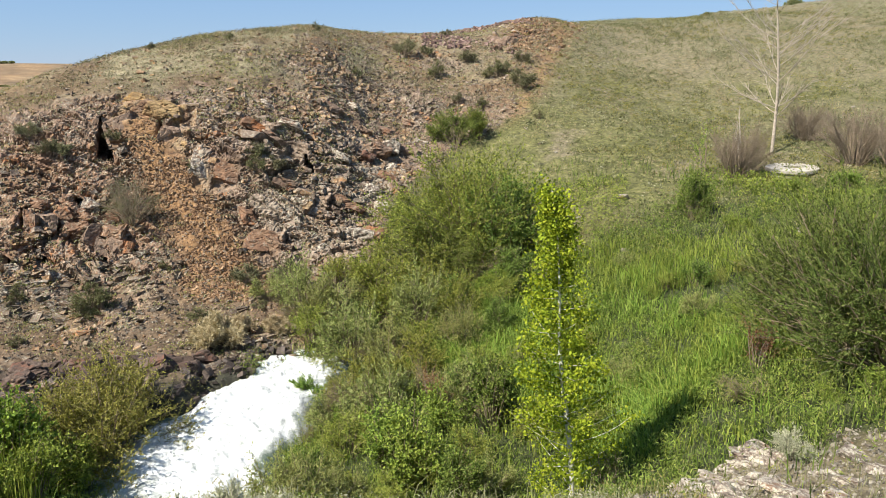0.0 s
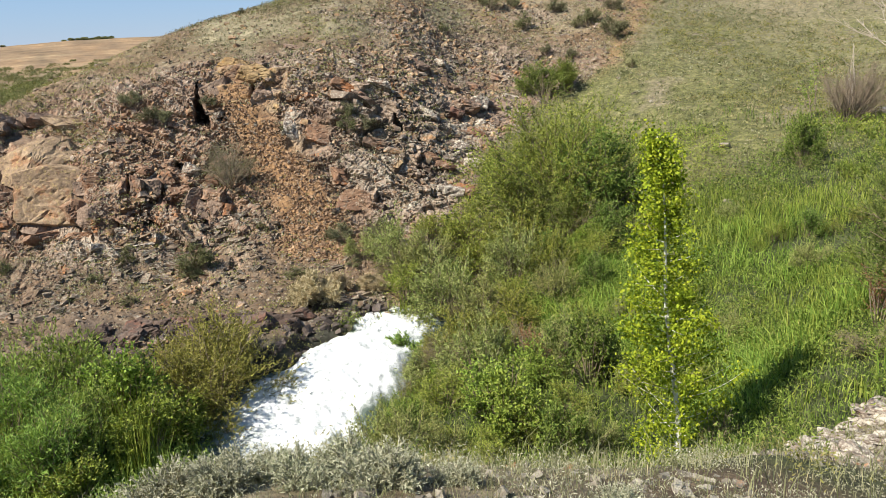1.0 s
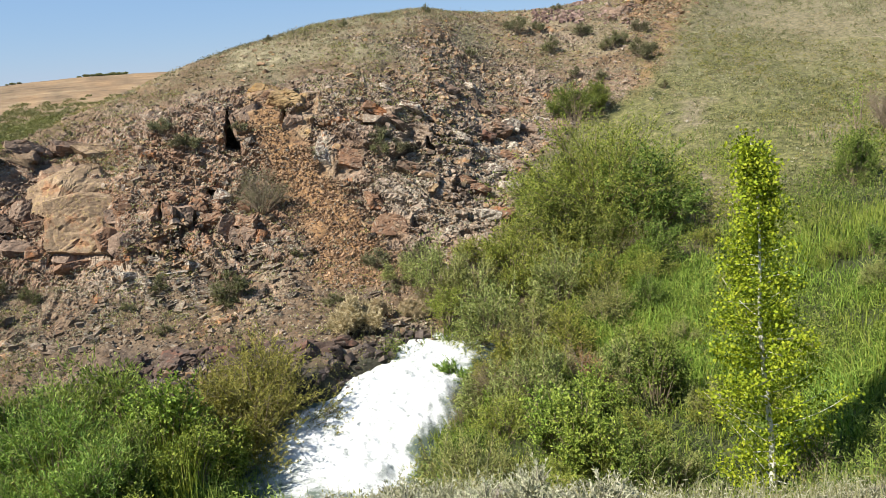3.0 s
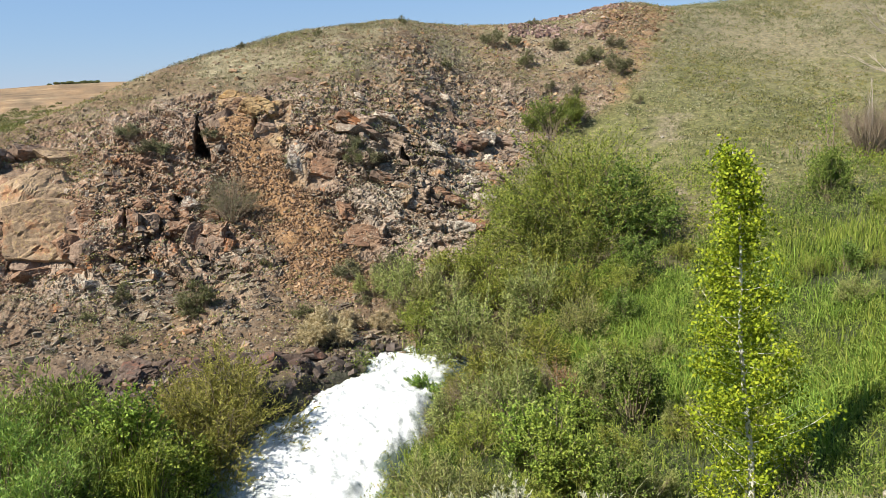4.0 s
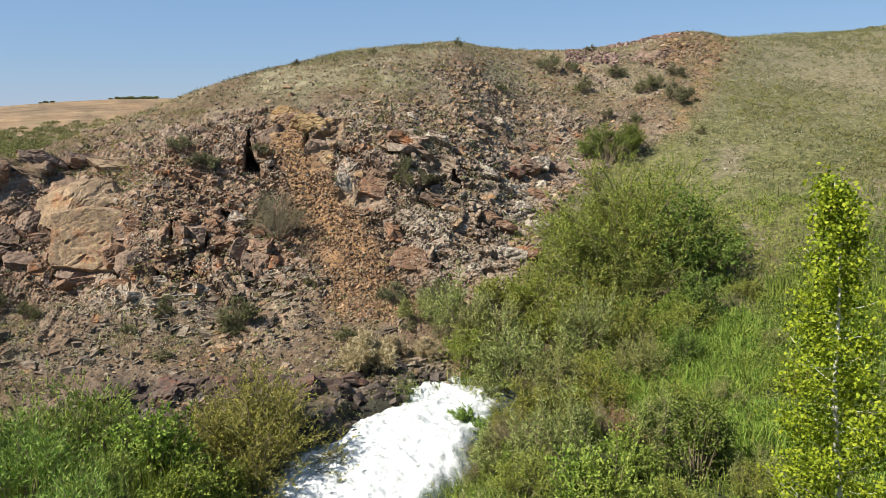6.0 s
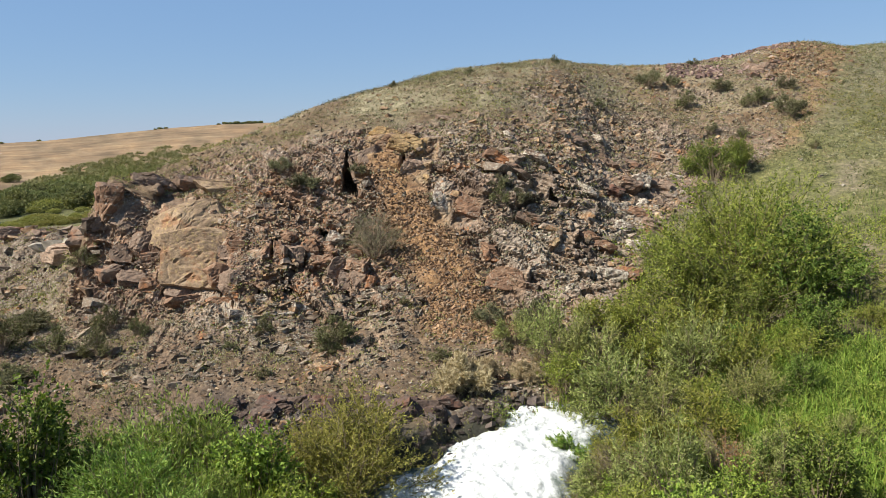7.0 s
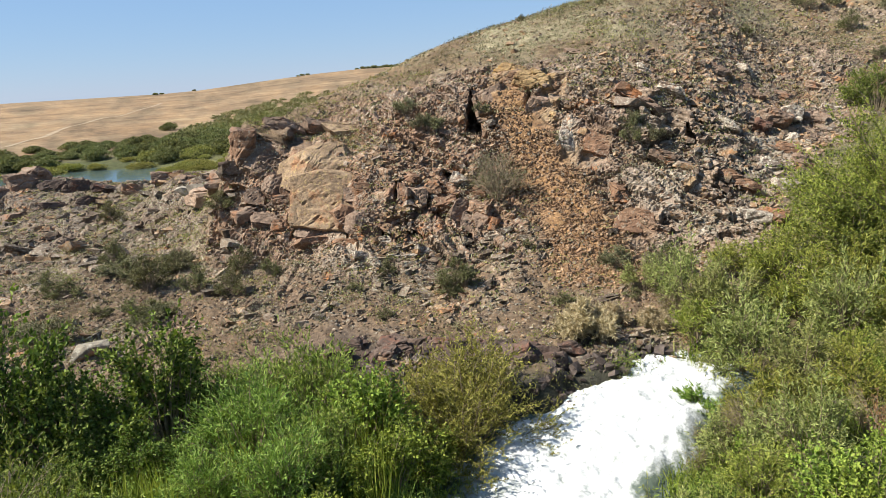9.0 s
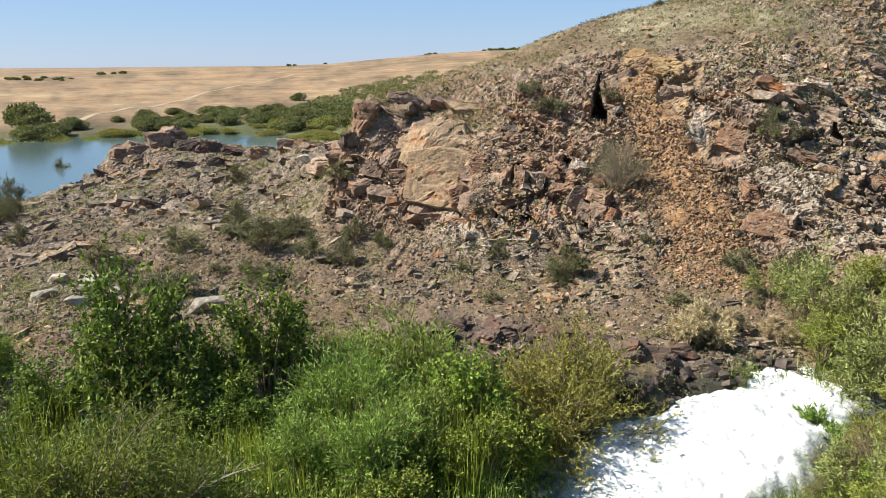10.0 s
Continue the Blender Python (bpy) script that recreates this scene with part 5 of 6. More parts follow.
GROUND_WET = stone_material("wet_rock", (0.03, 0.023, 0.02), (0.06, 0.046, 0.04), (0.11, 0.085, 0.072), False)
GROUND_WET.node_tree.nodes["Principled BSDF"].inputs["Roughness"].default_value = 0.4

# ---- rock: outcrop blocks, boulders, loose stones ----
rng = np.random.default_rng(23)
OUTCROP = "blocks of the rusty outcrop"


def set_rock(mesh, name, label, bearing, distance, up, turn, scale, group, tilt=(0, 0), category="rock"):
    x, y = place(bearing, distance)
    ob = tagged(new(name, mesh), label, category, group)
    ob.matrix_basis = Matrix.LocRotScale((x, y, height(x, y) + up), Euler((radians(tilt[0]), radians(tilt[1]), radians(turn + bearing))), (scale, scale, scale))
    return ob


def rock_face(name, dark, mid, light, stain, lichen, amount):
    """Bare broken rock: mottled ground colour, stains of iron, crusts of lichen."""
    m, nt, b = material(name)
    at = nt.nodes.new("ShaderNodeNewGeometry").outputs["Position"]
    colour = ramp(nt, noise_tex(nt, 1.1, 11, 0.78, at), (0.33, dark), (0.5, mid), (0.67, light))
    colour = mix(nt, maths(nt, "MULTIPLY", step(nt, noise_tex(nt, 0.9, 9, 0.75, at), 0.52, 0.62), 0.8), colour, stain)
    colour = mix(nt, maths(nt, "MULTIPLY", step(nt, noise_tex(nt, 7.0, 9, 0.8, at), 0.60 - 0.14 * amount, 0.70 - 0.14 * amount), 0.3 + 0.55 * amount), colour, lichen)
    grain = ramp(nt, noise_tex(nt, 9.0, 8, 0.8, at), (0.36, (0.62, 0.61, 0.60)), (0.5, (1.0, 1.0, 1.0)), (0.66, (1.35, 1.33, 1.3)))
    colour = mix(nt, 1.0, colour, grain, "MULTIPLY")
    nt.links.new(colour, b.inputs["Base Color"])
    bump(nt, b, noise_tex(nt, 7.0, 10, 0.75, at), 0.7, 0.06)
    return m


PALELICHEN, OCHRELICHEN = (0.387, 0.361, 0.290), (0.370, 0.273, 0.114)
FACES = {
    "tan": rock_face("tan_face", (0.112, 0.076, 0.050), (0.222, 0.154, 0.098), (0.318, 0.236, 0.155), (0.235, 0.115, 0.058), OCHRELICHEN, 0.6),
    "rust": rock_face("rust_face", (0.081, 0.047, 0.032), (0.175, 0.099, 0.060), (0.258, 0.160, 0.099), (0.285, 0.116, 0.045), PALELICHEN, 0.5),
    "brown": rock_face("brown_face", (0.082, 0.055, 0.041), (0.178, 0.122, 0.088), (0.275, 0.200, 0.148), (0.25, 0.120, 0.062), PALELICHEN, 0.4),
    "pale": rock_face("pale_face", (0.156, 0.106, 0.076), (0.285, 0.198, 0.139), (0.386, 0.304, 0.232), (0.258, 0.150, 0.090), PALELICHEN, 0.4),
    "yellow": rock_face("yellow_face", (0.120, 0.075, 0.039), (0.253, 0.167, 0.084), (0.350, 0.251, 0.129), (0.331, 0.198, 0.073), OCHRELICHEN, 0.6),
    "lichen": rock_face("lichen_face", (0.083, 0.062, 0.050), (0.170, 0.132, 0.105), (0.267, 0.216, 0.172), (0.202, 0.110, 0.065), (0.460, 0.418, 0.340), 1.0),
    "dark": rock_face("dark_face", (0.034, 0.024, 0.019), (0.076, 0.052, 0.041), (0.140, 0.102, 0.080), (0.135, 0.062, 0.040), (0.25, 0.222, 0.18), 0.35),
}


def crag_mesh(seed, wide, deep, tall, mat, rounded=0.1, n=20, rough=0.55):
    """A jointed rock: a block cut by planes, its faces broken into small steps."""
    r = np.random.default_rng(seed)
    u = np.linspace(-1, 1, n + 1)
    a, b = np.meshgrid(u, u, indexing="ij")
    one = np.ones_like(a)
    v = np.concatenate([np.stack(t, -1).reshape(-1, 3) for t in ((a, b, one), (b, a, -one), (one, a, b), (-one, b, a), (b, one, a), (a, -one, b))])
    v, weld = np.unique(np.round(v, 6), axis=0, return_inverse=True)
    v = v * (1 - rounded) + v / np.linalg.norm(v, axis=1, keepdims=True) * 1.25 * rounded
    for axis in np.concatenate([np.eye(3), -np.eye(3), np.eye(3), -np.eye(3)]):
        way = unit(axis + 0.3 * r.normal(size=3))
        v = v - np.clip(v @ way - r.uniform(0.68, 0.98), 0, None)[:, None] * way
    for _ in range(9):
        way = unit(r.normal(size=3))
        v = v - np.clip(v @ way - r.uniform(0.78, 1.15), 0, None)[:, None] * way
    v = v * np.array([wide, deep, tall]) * 0.5
    way = unit(v)
    q = v + r.uniform(-50, 50, 3)
    step_h, joint = facets(q, (0.75, 0.7, 0.42), 0.7, seed)
    chip, seam = facets(q, (0.26, 0.24, 0.16), 0.9, seed + 3)
    v = v + way * (rough * (0.09 * step_h + 0.022 * chip - 0.09 * np.exp(-((joint / 0.05) ** 2)) - 0.03 * np.exp(-((seam / 0.08) ** 2))))[:, None]
    idx = weld.reshape(6, n + 1, n + 1)
    f = np.stack([idx[:, :-1, :-1], idx[:, 1:, :-1], idx[:, 1:, 1:], idx[:, :-1, 1:]], -1).reshape(-1, 4)
    return mesh_of("rock_block", v, f, mat=mat)


def crag(label, group, face, bearing, distance, z, wide, tall, deep, dip=0.0, lean=-14.0, turn=0.0, rounded=0.1, n=20, rough=0.55):
    """Sets a crag into the hillside: bearing, distance and height of its front."""
    seed = int(abs(bearing * 100 + distance * 10 + 3000))
    ob = tagged(new("rock_block", crag_mesh(seed, wide, deep, tall, FACES[face], rounded, n, rough)), label, "rock", group)
    x, y = place(bearing, distance + 0.38 * deep)
    ob.matrix_basis = Matrix.LocRotScale((x, y, z), Euler((radians(lean), radians(dip), radians(bearing + turn))), (1, 1, 1))
    return ob


# the dome and the walls beside it
crag("large smooth tan rock dome with yellow lichen", OUTCROP, "tan", 34.3, 31.7, 3.35, 3.5, 2.5, 2.6, -8, -30, 6, 0.9, 30, 0.4)
crag("large smooth rust-stained rock dome", OUTCROP, "tan", 34.0, 30.6, 1.95, 3.9, 2.7, 2.6, 6, -30, -4, 0.9, 30, 0.4)
crag("smooth grey-brown leaning rock slab", OUTCROP, "brown", 31.7, 29.5, 1.62, 1.75, 1.35, 1.3, 14, -30, 4, 0.2, 22, 0.4)
crag("flat brown rock wall with upright joints", OUTCROP, "brown", 37.9, 33.3, 3.7, 2.3, 2.3, 1.8, 2, -6, -6, 0.05, 24)
crag("upright brown rock pillar", OUTCROP, "brown", 37.6, 32.4, 2.85, 1.35, 1.5, 1.4, 0, -5, 5, 0.05)
crag("upright brown rock pillar at the end of the outcrop", OUTCROP, "rust", 39.7, 33.6, 4.3, 1.3, 1.7, 1.6, 4, -6, -10, 0.05)
crag("low brown rock ledge at the end of the outcrop", OUTCROP, "brown", 40.9, 34.6, 2.9, 1.9, 1.2, 1.6, 8)
crag("pale rock shoulder at the foot of the wall", OUTCROP, "pale", 42.3, 37.4, 1.9, 2.6, 1.2, 1.6, 10, -22, 0, 0.25)
crag("rust-brown rock between dome and wall", OUTCROP, "rust", 36.4, 32.0, 2.2, 1.3, 1.9, 1.5, -6, -10)
crag("long rust-brown ledge above the dome", OUTCROP, "tan", 31.8, 34.1, 4.7, 3.0, 1.0, 1.6, 5, -26, 0, 0.15, 24)
crag("rust-brown ledge above the dome", OUTCROP, "rust", 29.9, 33.3, 4.35, 1.6, 0.8, 1.3, 12, -24)
crag("brown ledge on the top of the outcrop", OUTCROP, "brown", 36.9, 34.9, 4.9, 2.4, 0.9, 1.6, 6, -20, 0, 0.1, 24)
crag("brown ledge on the top of the outcrop", OUTCROP, "brown", 34.4, 35.0, 4.95, 1.9, 0.8, 1.4, 9, -24)
for b, d, z, w, h, face, dip in ((31.4, 30.3, 2.8, 1.1, 0.75, "rust", 10), (30.2, 30.4, 2.75, 1.0, 0.7, "brown", -8), (29.7, 29.7, 2.15, 1.15, 1.1, "rust", 8), (28.6, 29.6, 2.45, 0.75, 1.25, "brown", 4), (27.6, 29.8, 2.45, 0.95, 1.2, "brown", -5), (26.7, 30.0, 2.7, 0.8, 0.9, "rust", 8), (25.9, 29.7, 2.15, 1.2, 1.0, "rust", 12), (24.9, 29.4, 1.95, 0.75, 0.9, "brown", 18), (24.3, 28.8, 1.5, 0.7, 1.0, "brown", 6), (23.1, 28.6, 1.65, 0.75, 1.0, "brown", -4), (22.4, 28.5, 1.5, 0.6, 0.7, "rust", 10), (27.0, 29.2, 1.45, 0.9, 0.5, "rust", 10), (28.4, 31.2, 3.4, 1.1, 0.6, "brown", 10), (33.2, 29.3, 1.0, 1.3, 0.5, "rust", 8), (35.3, 29.9, 1.0, 1.6, 0.6, "rust", 4), (30.2, 28.9, 1.05, 0.9, 0.5, "lichen", 10), (28.2, 30.4, 3.1, 0.9, 0.6, "rust", 5), (24.8, 30.5, 2.9, 1.0, 0.7, "lichen", 12), (23.2, 29.9, 2.5, 0.8, 0.6, "rust", 15)):
    crag("angular %s block of the outcrop" % ("rust-red" if face == "rust" else "lichen-grey" if face == "lichen" else "dark brown"), OUTCROP, face, b, d, z, w, h, 1.2, dip, -14, (b * 53) % 24 - 12, 0.04, 14, 0.5)
for b, d, z, w, h, face, dip in ((39.0, 32.6, 2.6, 1.3, 1.0, "brown", 8), (38.6, 31.6, 1.7, 1.4, 0.8, "brown", 12), (37.2, 31.2, 1.5, 1.3, 0.9, "rust", 6), (36.0, 30.8, 1.2, 1.1, 0.7, "brown", 10), (40.0, 32.4, 1.9, 1.2, 0.8, "brown", 4), (36.9, 31.9, 2.3, 1.2, 1.0, "brown", -6), (33.0, 30.0, 1.9, 1.2, 1.0, "rust", 10), (32.3, 30.6, 2.6, 1.2, 0.9, "brown", 8), (33.1, 31.5, 3.2, 1.0, 0.9, "rust", 6), (31.0, 31.2, 3.4, 1.2, 0.6, "lichen", 10), (39.4, 34.4, 5.0, 1.4, 0.6, "brown", 8), (40.4, 33.6, 3.6, 1.2, 0.9, "brown", 0), (38.8, 33.2, 3.0, 1.0, 1.1, "rust", 4)):
    crag("angular %s block of the outcrop's wall" % ("rust-red" if face == "rust" else "lichen-grey" if face == "lichen" else "dark brown"), OUTCROP, face, b, d, z, w, h, 1.1, dip, -20, (b * 53) % 24 - 12, 0.04, 14, 0.5)
# round the cleft and down the gully
GULLY = "rock faces beside the gully"
crag("brown rock wall beside the dark cleft", GULLY, "brown", 22.3, 33.0, 5.75, 1.5, 1.6, 1.5, -10, -8)
crag("brown rock wall before the dark cleft", GULLY, "brown", 24.6, 33.6, 5.6, 1.3, 1.5, 1.5, 6, -8)
crag("long ochre ledge above the gully", GULLY, "yellow", 20.8, 34.3, 6.7, 1.9, 0.9, 1.5, 14, -24, 0, 0.1, 24)
crag("yellow-ochre rock face above the gully", GULLY, "yellow", 19.1, 33.4, 6.4, 2.1, 1.1, 1.4, 16, -24, 0, 0.15, 24, 0.7)
crag("pinkish rock block above the scree", GULLY, "pale", 19.0, 32.2, 5.45, 1.1, 0.95, 1.1, 6)
crag("ochre rock step above the scree", GULLY, "yellow", 20.8, 32.4, 5.2, 1.4, 0.8, 1.2, 8)
crag("whitish lichen-covered rock beside the scree", GULLY, "lichen", 17.0, 31.0, 4.35, 0.95, 1.7, 1.0, 6, -24, 0, 0.2)
crag("reddish bare rock face beside the scree", GULLY, "rust", 14.9, 30.6, 4.0, 1.7, 1.3, 1.1, 14, -34, 0, 0.2, 22, 0.6)
crag("rust-orange rock face at the foot of the gully", GULLY, "rust", 12.3, 27.9, 1.6, 1.7, 1.2, 1.2, 8, -34)
crag("rust-red rock above the gully's foot", GULLY, "rust", 13.6, 28.9, 2.5, 0.8, 0.8, 0.9, 20)
for b, d, z, w, h, face, dip in ((12.9, 32.0, 5.9, 1.6, 0.6, "rust", 24), (11.4, 31.6, 5.4, 1.3, 0.55, "brown", 26), (10.2, 32.6, 5.9, 1.3, 0.5, "lichen", 24), (8.6, 33.0, 5.2, 1.5, 0.6, "lichen", 26), (6.8, 30.4, 3.0, 1.6, 0.7, "rust", 20), (5.6, 30.2, 2.6, 1.4, 0.6, "rust", 18), (8.2, 29.4, 2.5, 1.3, 0.7, "lichen", 16), (5.4, 28.7, 1.75, 1.6, 0.9, "lichen", 10), (3.9, 28.8, 1.75, 1.2, 0.8, "rust", 12), (3.6, 34.8, 4.6, 1.3, 1.1, "brown", 14), (4.4, 34.2, 4.3, 1.0, 0.9, "dark", 20), (2.6, 35.4, 4.7, 1.2, 0.8, "lichen", 22), (9.8, 28.4, 1.9, 1.3, 0.7, "lichen", 14), (7.0, 28.2, 1.4, 1.2, 0.6, "lichen", 14), (10.6, 30.0, 3.6, 1.2, 0.6, "brown", 24), (14.2, 34.2, 6.9, 1.3, 0.5, "brown", 20), (16.4, 35.4, 7.5, 1.2, 0.5, "brown", 18), (11.8, 34.0, 6.6, 1.2, 0.5, "lichen", 24), (6.4, 32.6, 4.5, 1.3, 0.6, "lichen", 24), (31.6, 28.2, 0.75, 1.2, 0.6, "lichen", 8), (29.2, 27.8, 0.7, 1.3, 0.5, "lichen", 10), (27.6, 28.0, 0.85, 0.9, 0.45, "lichen", 12)):
    crag("%s rock dipping with the beds of the hillside" % ("pale lichen-covered" if face == "lichen" else "rusty" if face == "rust" else "dark brown"), "bedded rocks of the hillside", face, b, d, z - 0.08, w, h * 0.85, 1.1, dip, -24, (b * 53) % 24 - 12, 0.06, 13, 0.6)
for b, d, w, h in ((-5.2, 50.6, 1.4, 0.9), (-4.6, 51.4, 1.2, 0.8), (-5.9, 51.0, 1.3, 0.9), (-6.4, 52.0, 1.0, 0.7), (-5.0, 49.4, 1.1, 0.6), (-6.0, 49.6, 1.0, 0.6)):
    crag("grey-brown weathered rock of the knoll", "rocks of the knoll", "brown", b, d, height(*place(b, d)) + 0.05, 0.8 * w, 0.8 * h, 0.9, 14, -20, (b * 53) % 24 - 12, 0.08, 12)
ledge = np.random.default_rng(43)
for k in range(34):
    b, d = ledge.uniform(-40, -25.5), ledge.uniform(9.6, 12.6)
    if cover("bank", *place(b, d)) > 0.5:
        w = ledge.uniform(0.3, 0.9)
        crag("pale rough rock breaking out of the near bank", "pale rocks of the near bank", "lichen", b, d, height(*place(b, d)) - 0.02, w, 0.34 * w, 0.7 * w, ledge.uniform(-12, 12), -12, ledge.uniform(-40, 40), 0.06, 12, 0.5)
for b, d, w, face in ((1.6, 36.0, 1.3, "brown"), (0.4, 37.0, 1.1, "lichen"), (2.2, 34.4, 1.4, "lichen"), (4.8, 36.4, 1.2, "brown"), (5.6, 37.8, 1.1, "lichen"), (1.2, 38.6, 1.0, "brown"), (3.2, 37.6, 1.3, "brown"), (2.9, 33.2, 1.3, "rust"), (4.0, 32.0, 1.4, "lichen"), (1.8, 32.6, 1.1, "brown"), (3.0, 31.0, 1.3, "lichen"), (7.2, 36.0, 1.2, "brown")):
    crag("%s rock breaking out of the slope" % ("pale lichen-covered" if face == "lichen" else "rusty" if face == "rust" else "dark brown"), "bedded rocks of the hillside", face, b, d, height(*place(b, d)) + 0.05, w, 0.55 * w, 1.0, 22, -18, (b * 53) % 24 - 12, 0.06, 13, 0.6)
# dark rocks along the brink above the pool and on the spit
crag("big smooth dark grey boulder at the water's edge", "dark rocks above the pool", "dark", 25.2, 21.0, -1.0, 1.7, 1.1, 1.4, 10, -30, 0, 0.5, 22, 0.4)
brink = np.random.default_rng(41)
for b in np.arange(17.5, 34.5, 0.75):
    d = np.interp(b, (17, 20, 25, 30, 34), (20.4, 20.1, 21.2, 21.7, 22.2)) + brink.uniform(-0.1, 0.9)
    w = brink.uniform(0.4, 1.05)
    crag("dark red-brown angular rock above the pool", "dark rocks above the pool", "dark", float(b), float(d), height(*place(b, d)) + 0.02, w, w * brink.uniform(0.5, 0.9), 0.8, brink.uniform(-14, 14), -6, brink.uniform(-25, 25), 0.06, 9)
for b, d, w, h in ((56.6, 54.2, 1.6, 1.2), (55.4, 54.6, 2.2, 1.4), (54.2, 55.0, 2.0, 1.6), (53.2, 56.0, 2.2, 1.3), (52.0, 54.6, 2.4, 1.2), (50.8, 54.0, 2.0, 1.2), (49.4, 53.0, 1.8, 1.0), (50.2, 50.4, 1.8, 0.8), (52.6, 51.6, 2.0, 0.8), (47.2, 50.0, 1.8, 0.8), (54.8, 51.0, 1.6, 0.7), (45.2, 46.2, 1.8, 0.9), (43.8, 44.6, 1.6, 0.8)):
    crag("dark weathered rock on the low spit", "rocks of the spit", "brown" if b > 53 or b < 48 else "dark", b, d, height(*place(b, d)) + 0.12 * h, w, h, 1.4, 10, -8, (b * 53) % 30 - 15, 0.1, 14, 0.9)
knoll_meshes = [boulder_mesh(rng, "rock_block", d, KNOLL, 18) for d in ((1.3, 1.0, 0.8), (1.0, 0.8, 0.7), (1.5, 1.0, 0.6), (0.8, 0.7, 0.6))]
for bearing, distance, up, kind, scale in ((-5.9, 51.6, 0.1, 0, 0.9), (-5.3, 51.2, 0.1, 2, 1.0), (-4.9, 52.4, 0.1, 3, 1.0), (-6.2, 53.0, 0.1, 1, 0.8), (-4.4, 51.4, 0.0, 2, 0.7), (9.4, 30.2, 0.0, 2, 0.8), (6.6, 31.6, 0.0, 0, 0.7), (12.8, 31.9, 0.1, 2, 0.9), (11.8, 31.6, 0.1, 3, 0.7), (4.2, 33.4, 0.0, 2, 0.8), (8.2, 33.8, 0.0, 3, 0.7)):
    set_rock(knoll_meshes[kind], "rock_block", "grey-brown weathered block on the hillside", bearing, distance, up - 0.15, rng.uniform(-30, 30), scale, "weathered blocks on the hillside", (rng.uniform(-10, 10), rng.uniform(8, 28)))

boulder_meshes = [boulder_mesh(rng, "boulder", d, CLIFF, 14) for d in ((0.9, 0.7, 0.55), (0.7, 0.6, 0.6), (1.1, 0.6, 0.5), (0.6, 0.5, 0.35))]
spots, gi, gj = scatter(rng, 900, (2, 62), (21.0, 44))
keep = (COVER["hill"][gi, gj] > 0.5) & (COVER["scree"][gi, gj] < 0.3)
for p in spots[keep][:46]:
    ob = tagged(new("boulder", boulder_meshes[rng.integers(0, 4)]), "weathered lichen-spotted boulder on the hillside", "boulder", "boulders on the hillside")
    s = rng.uniform(0.3, 0.75)
    ob.matrix_basis = Matrix.LocRotScale((p[0], p[1], p[2] - 0.02 * s), Euler(rng.uniform(-0.35, 0.35, 2).tolist() + [rng.uniform(0, 6.28)]), (s, s, s))
pale_mesh = boulder_mesh(rng, "boulder", (0.8, 0.6, 0.5), PALESTONE, 24)
for b, d, s in ((-15.9, 30.0, 0.75), (-16.8, 25.6, 0.6), (-34.0, 30.6, 0.9), (58.0, 30.2, 1.5), (60.0, 31.2, 1.2), (61.6, 34.8, 0.8), (50.6, 26.2, 1.6), (56.8, 29.0, 1.1), (61.0, 29.8, 1.2), (59.0, 28.6, 1.0), (43.0, 39.8, 1.7), (43.8, 40.6, 1.5), (42.2, 39.4, 1.2)):
    set_rock(pale_mesh, "boulder", "pale weathered boulder among the stones", b, d, 0.06 * s, b * 71, s, "pale boulders")


def patchy(i, j, seed, size, low=-0.15, high=0.2):
    """Where plants or stones lie in patches."""
    return smooth(fractal(np.stack([XG[i, j], YG[i, j], 0 * XG[i, j]], 1), size, 3, seed), low, high)


def stones(name, label, count, az, rad, low, high, mat, accept, power=2.5, **shape):
    p, i, j = scatter(rng, count, az, rad)
    ok = rng.uniform(size=count) < accept(i, j) * (COVER["cleft"][i, j] < 0.12)
    p = p[ok]
    size = low + (high - low) * rng.uniform(size=len(p)) ** power
    v, f = stone_arrays(rng, p, size, **shape)
    return tagged(new(name, mesh_of(name, v, f, mat=mat)), label, "stones", kind="stuff")


def on_cliff(i, j):
    return COVER["hill"][i, j] * np.clip(1.3 * COVER["steep"][i, j], 0, 1) * (1 - COVER["scree"][i, j]) * (COVER["cleft"][i, j] < 0.12)


stones("cliff_rubble", "angular broken rock of the steep hillside", 1700, (-3, 42), (26.5, 42), 0.10, 0.36, CLIFF, on_cliff, 3.4, flat=0.6, sink=0.62, tilt=0.3, bed=(0.5, -0.5))
stones("cliff_rubble", "small angular rubble of the steep hillside", 17000, (-4, 44), (26, 46), 0.035, 0.16, CLIFF, on_cliff, 2.2, flat=0.55, sink=0.5, tilt=0.4, bed=(0.5, -0.4))
stones("cliff_rubble", "dark rubble where the rocks meet the grass", 5200, (-3, 9), (29, 42), 0.05, 0.3, CLIFF, lambda i, j: COVER["hill"][i, j] * (1 - COVER["scree"][i, j]), 2.4, flat=0.6, sink=0.45, tilt=0.35, bed=(0.5, -0.4))
stones("platform_gravel", "brown gravel on the flat rock shelf", 20000, (8, 66), (20.8, 34), 0.025, 0.13, SHELFSTONE, lambda i, j: COVER["hill"][i, j] * (1 - COVER["wet"][i, j]), 2.5, flat=0.5, sink=0.35)
stones("shelf_slabs", "flat brown slabs breaking out of the rock shelf", 2800, (7, 42), (20.8, 28.5), 0.10, 0.46, SHELFSTONE, lambda i, j: COVER["hill"][i, j] * (1 - COVER["scree"][i, j]) * patchy(i, j, 581, 1.8, -0.2, 0.2), 2.6, flat=0.34, sink=0.55, tilt=0.24, bed=(0.5, -0.15))
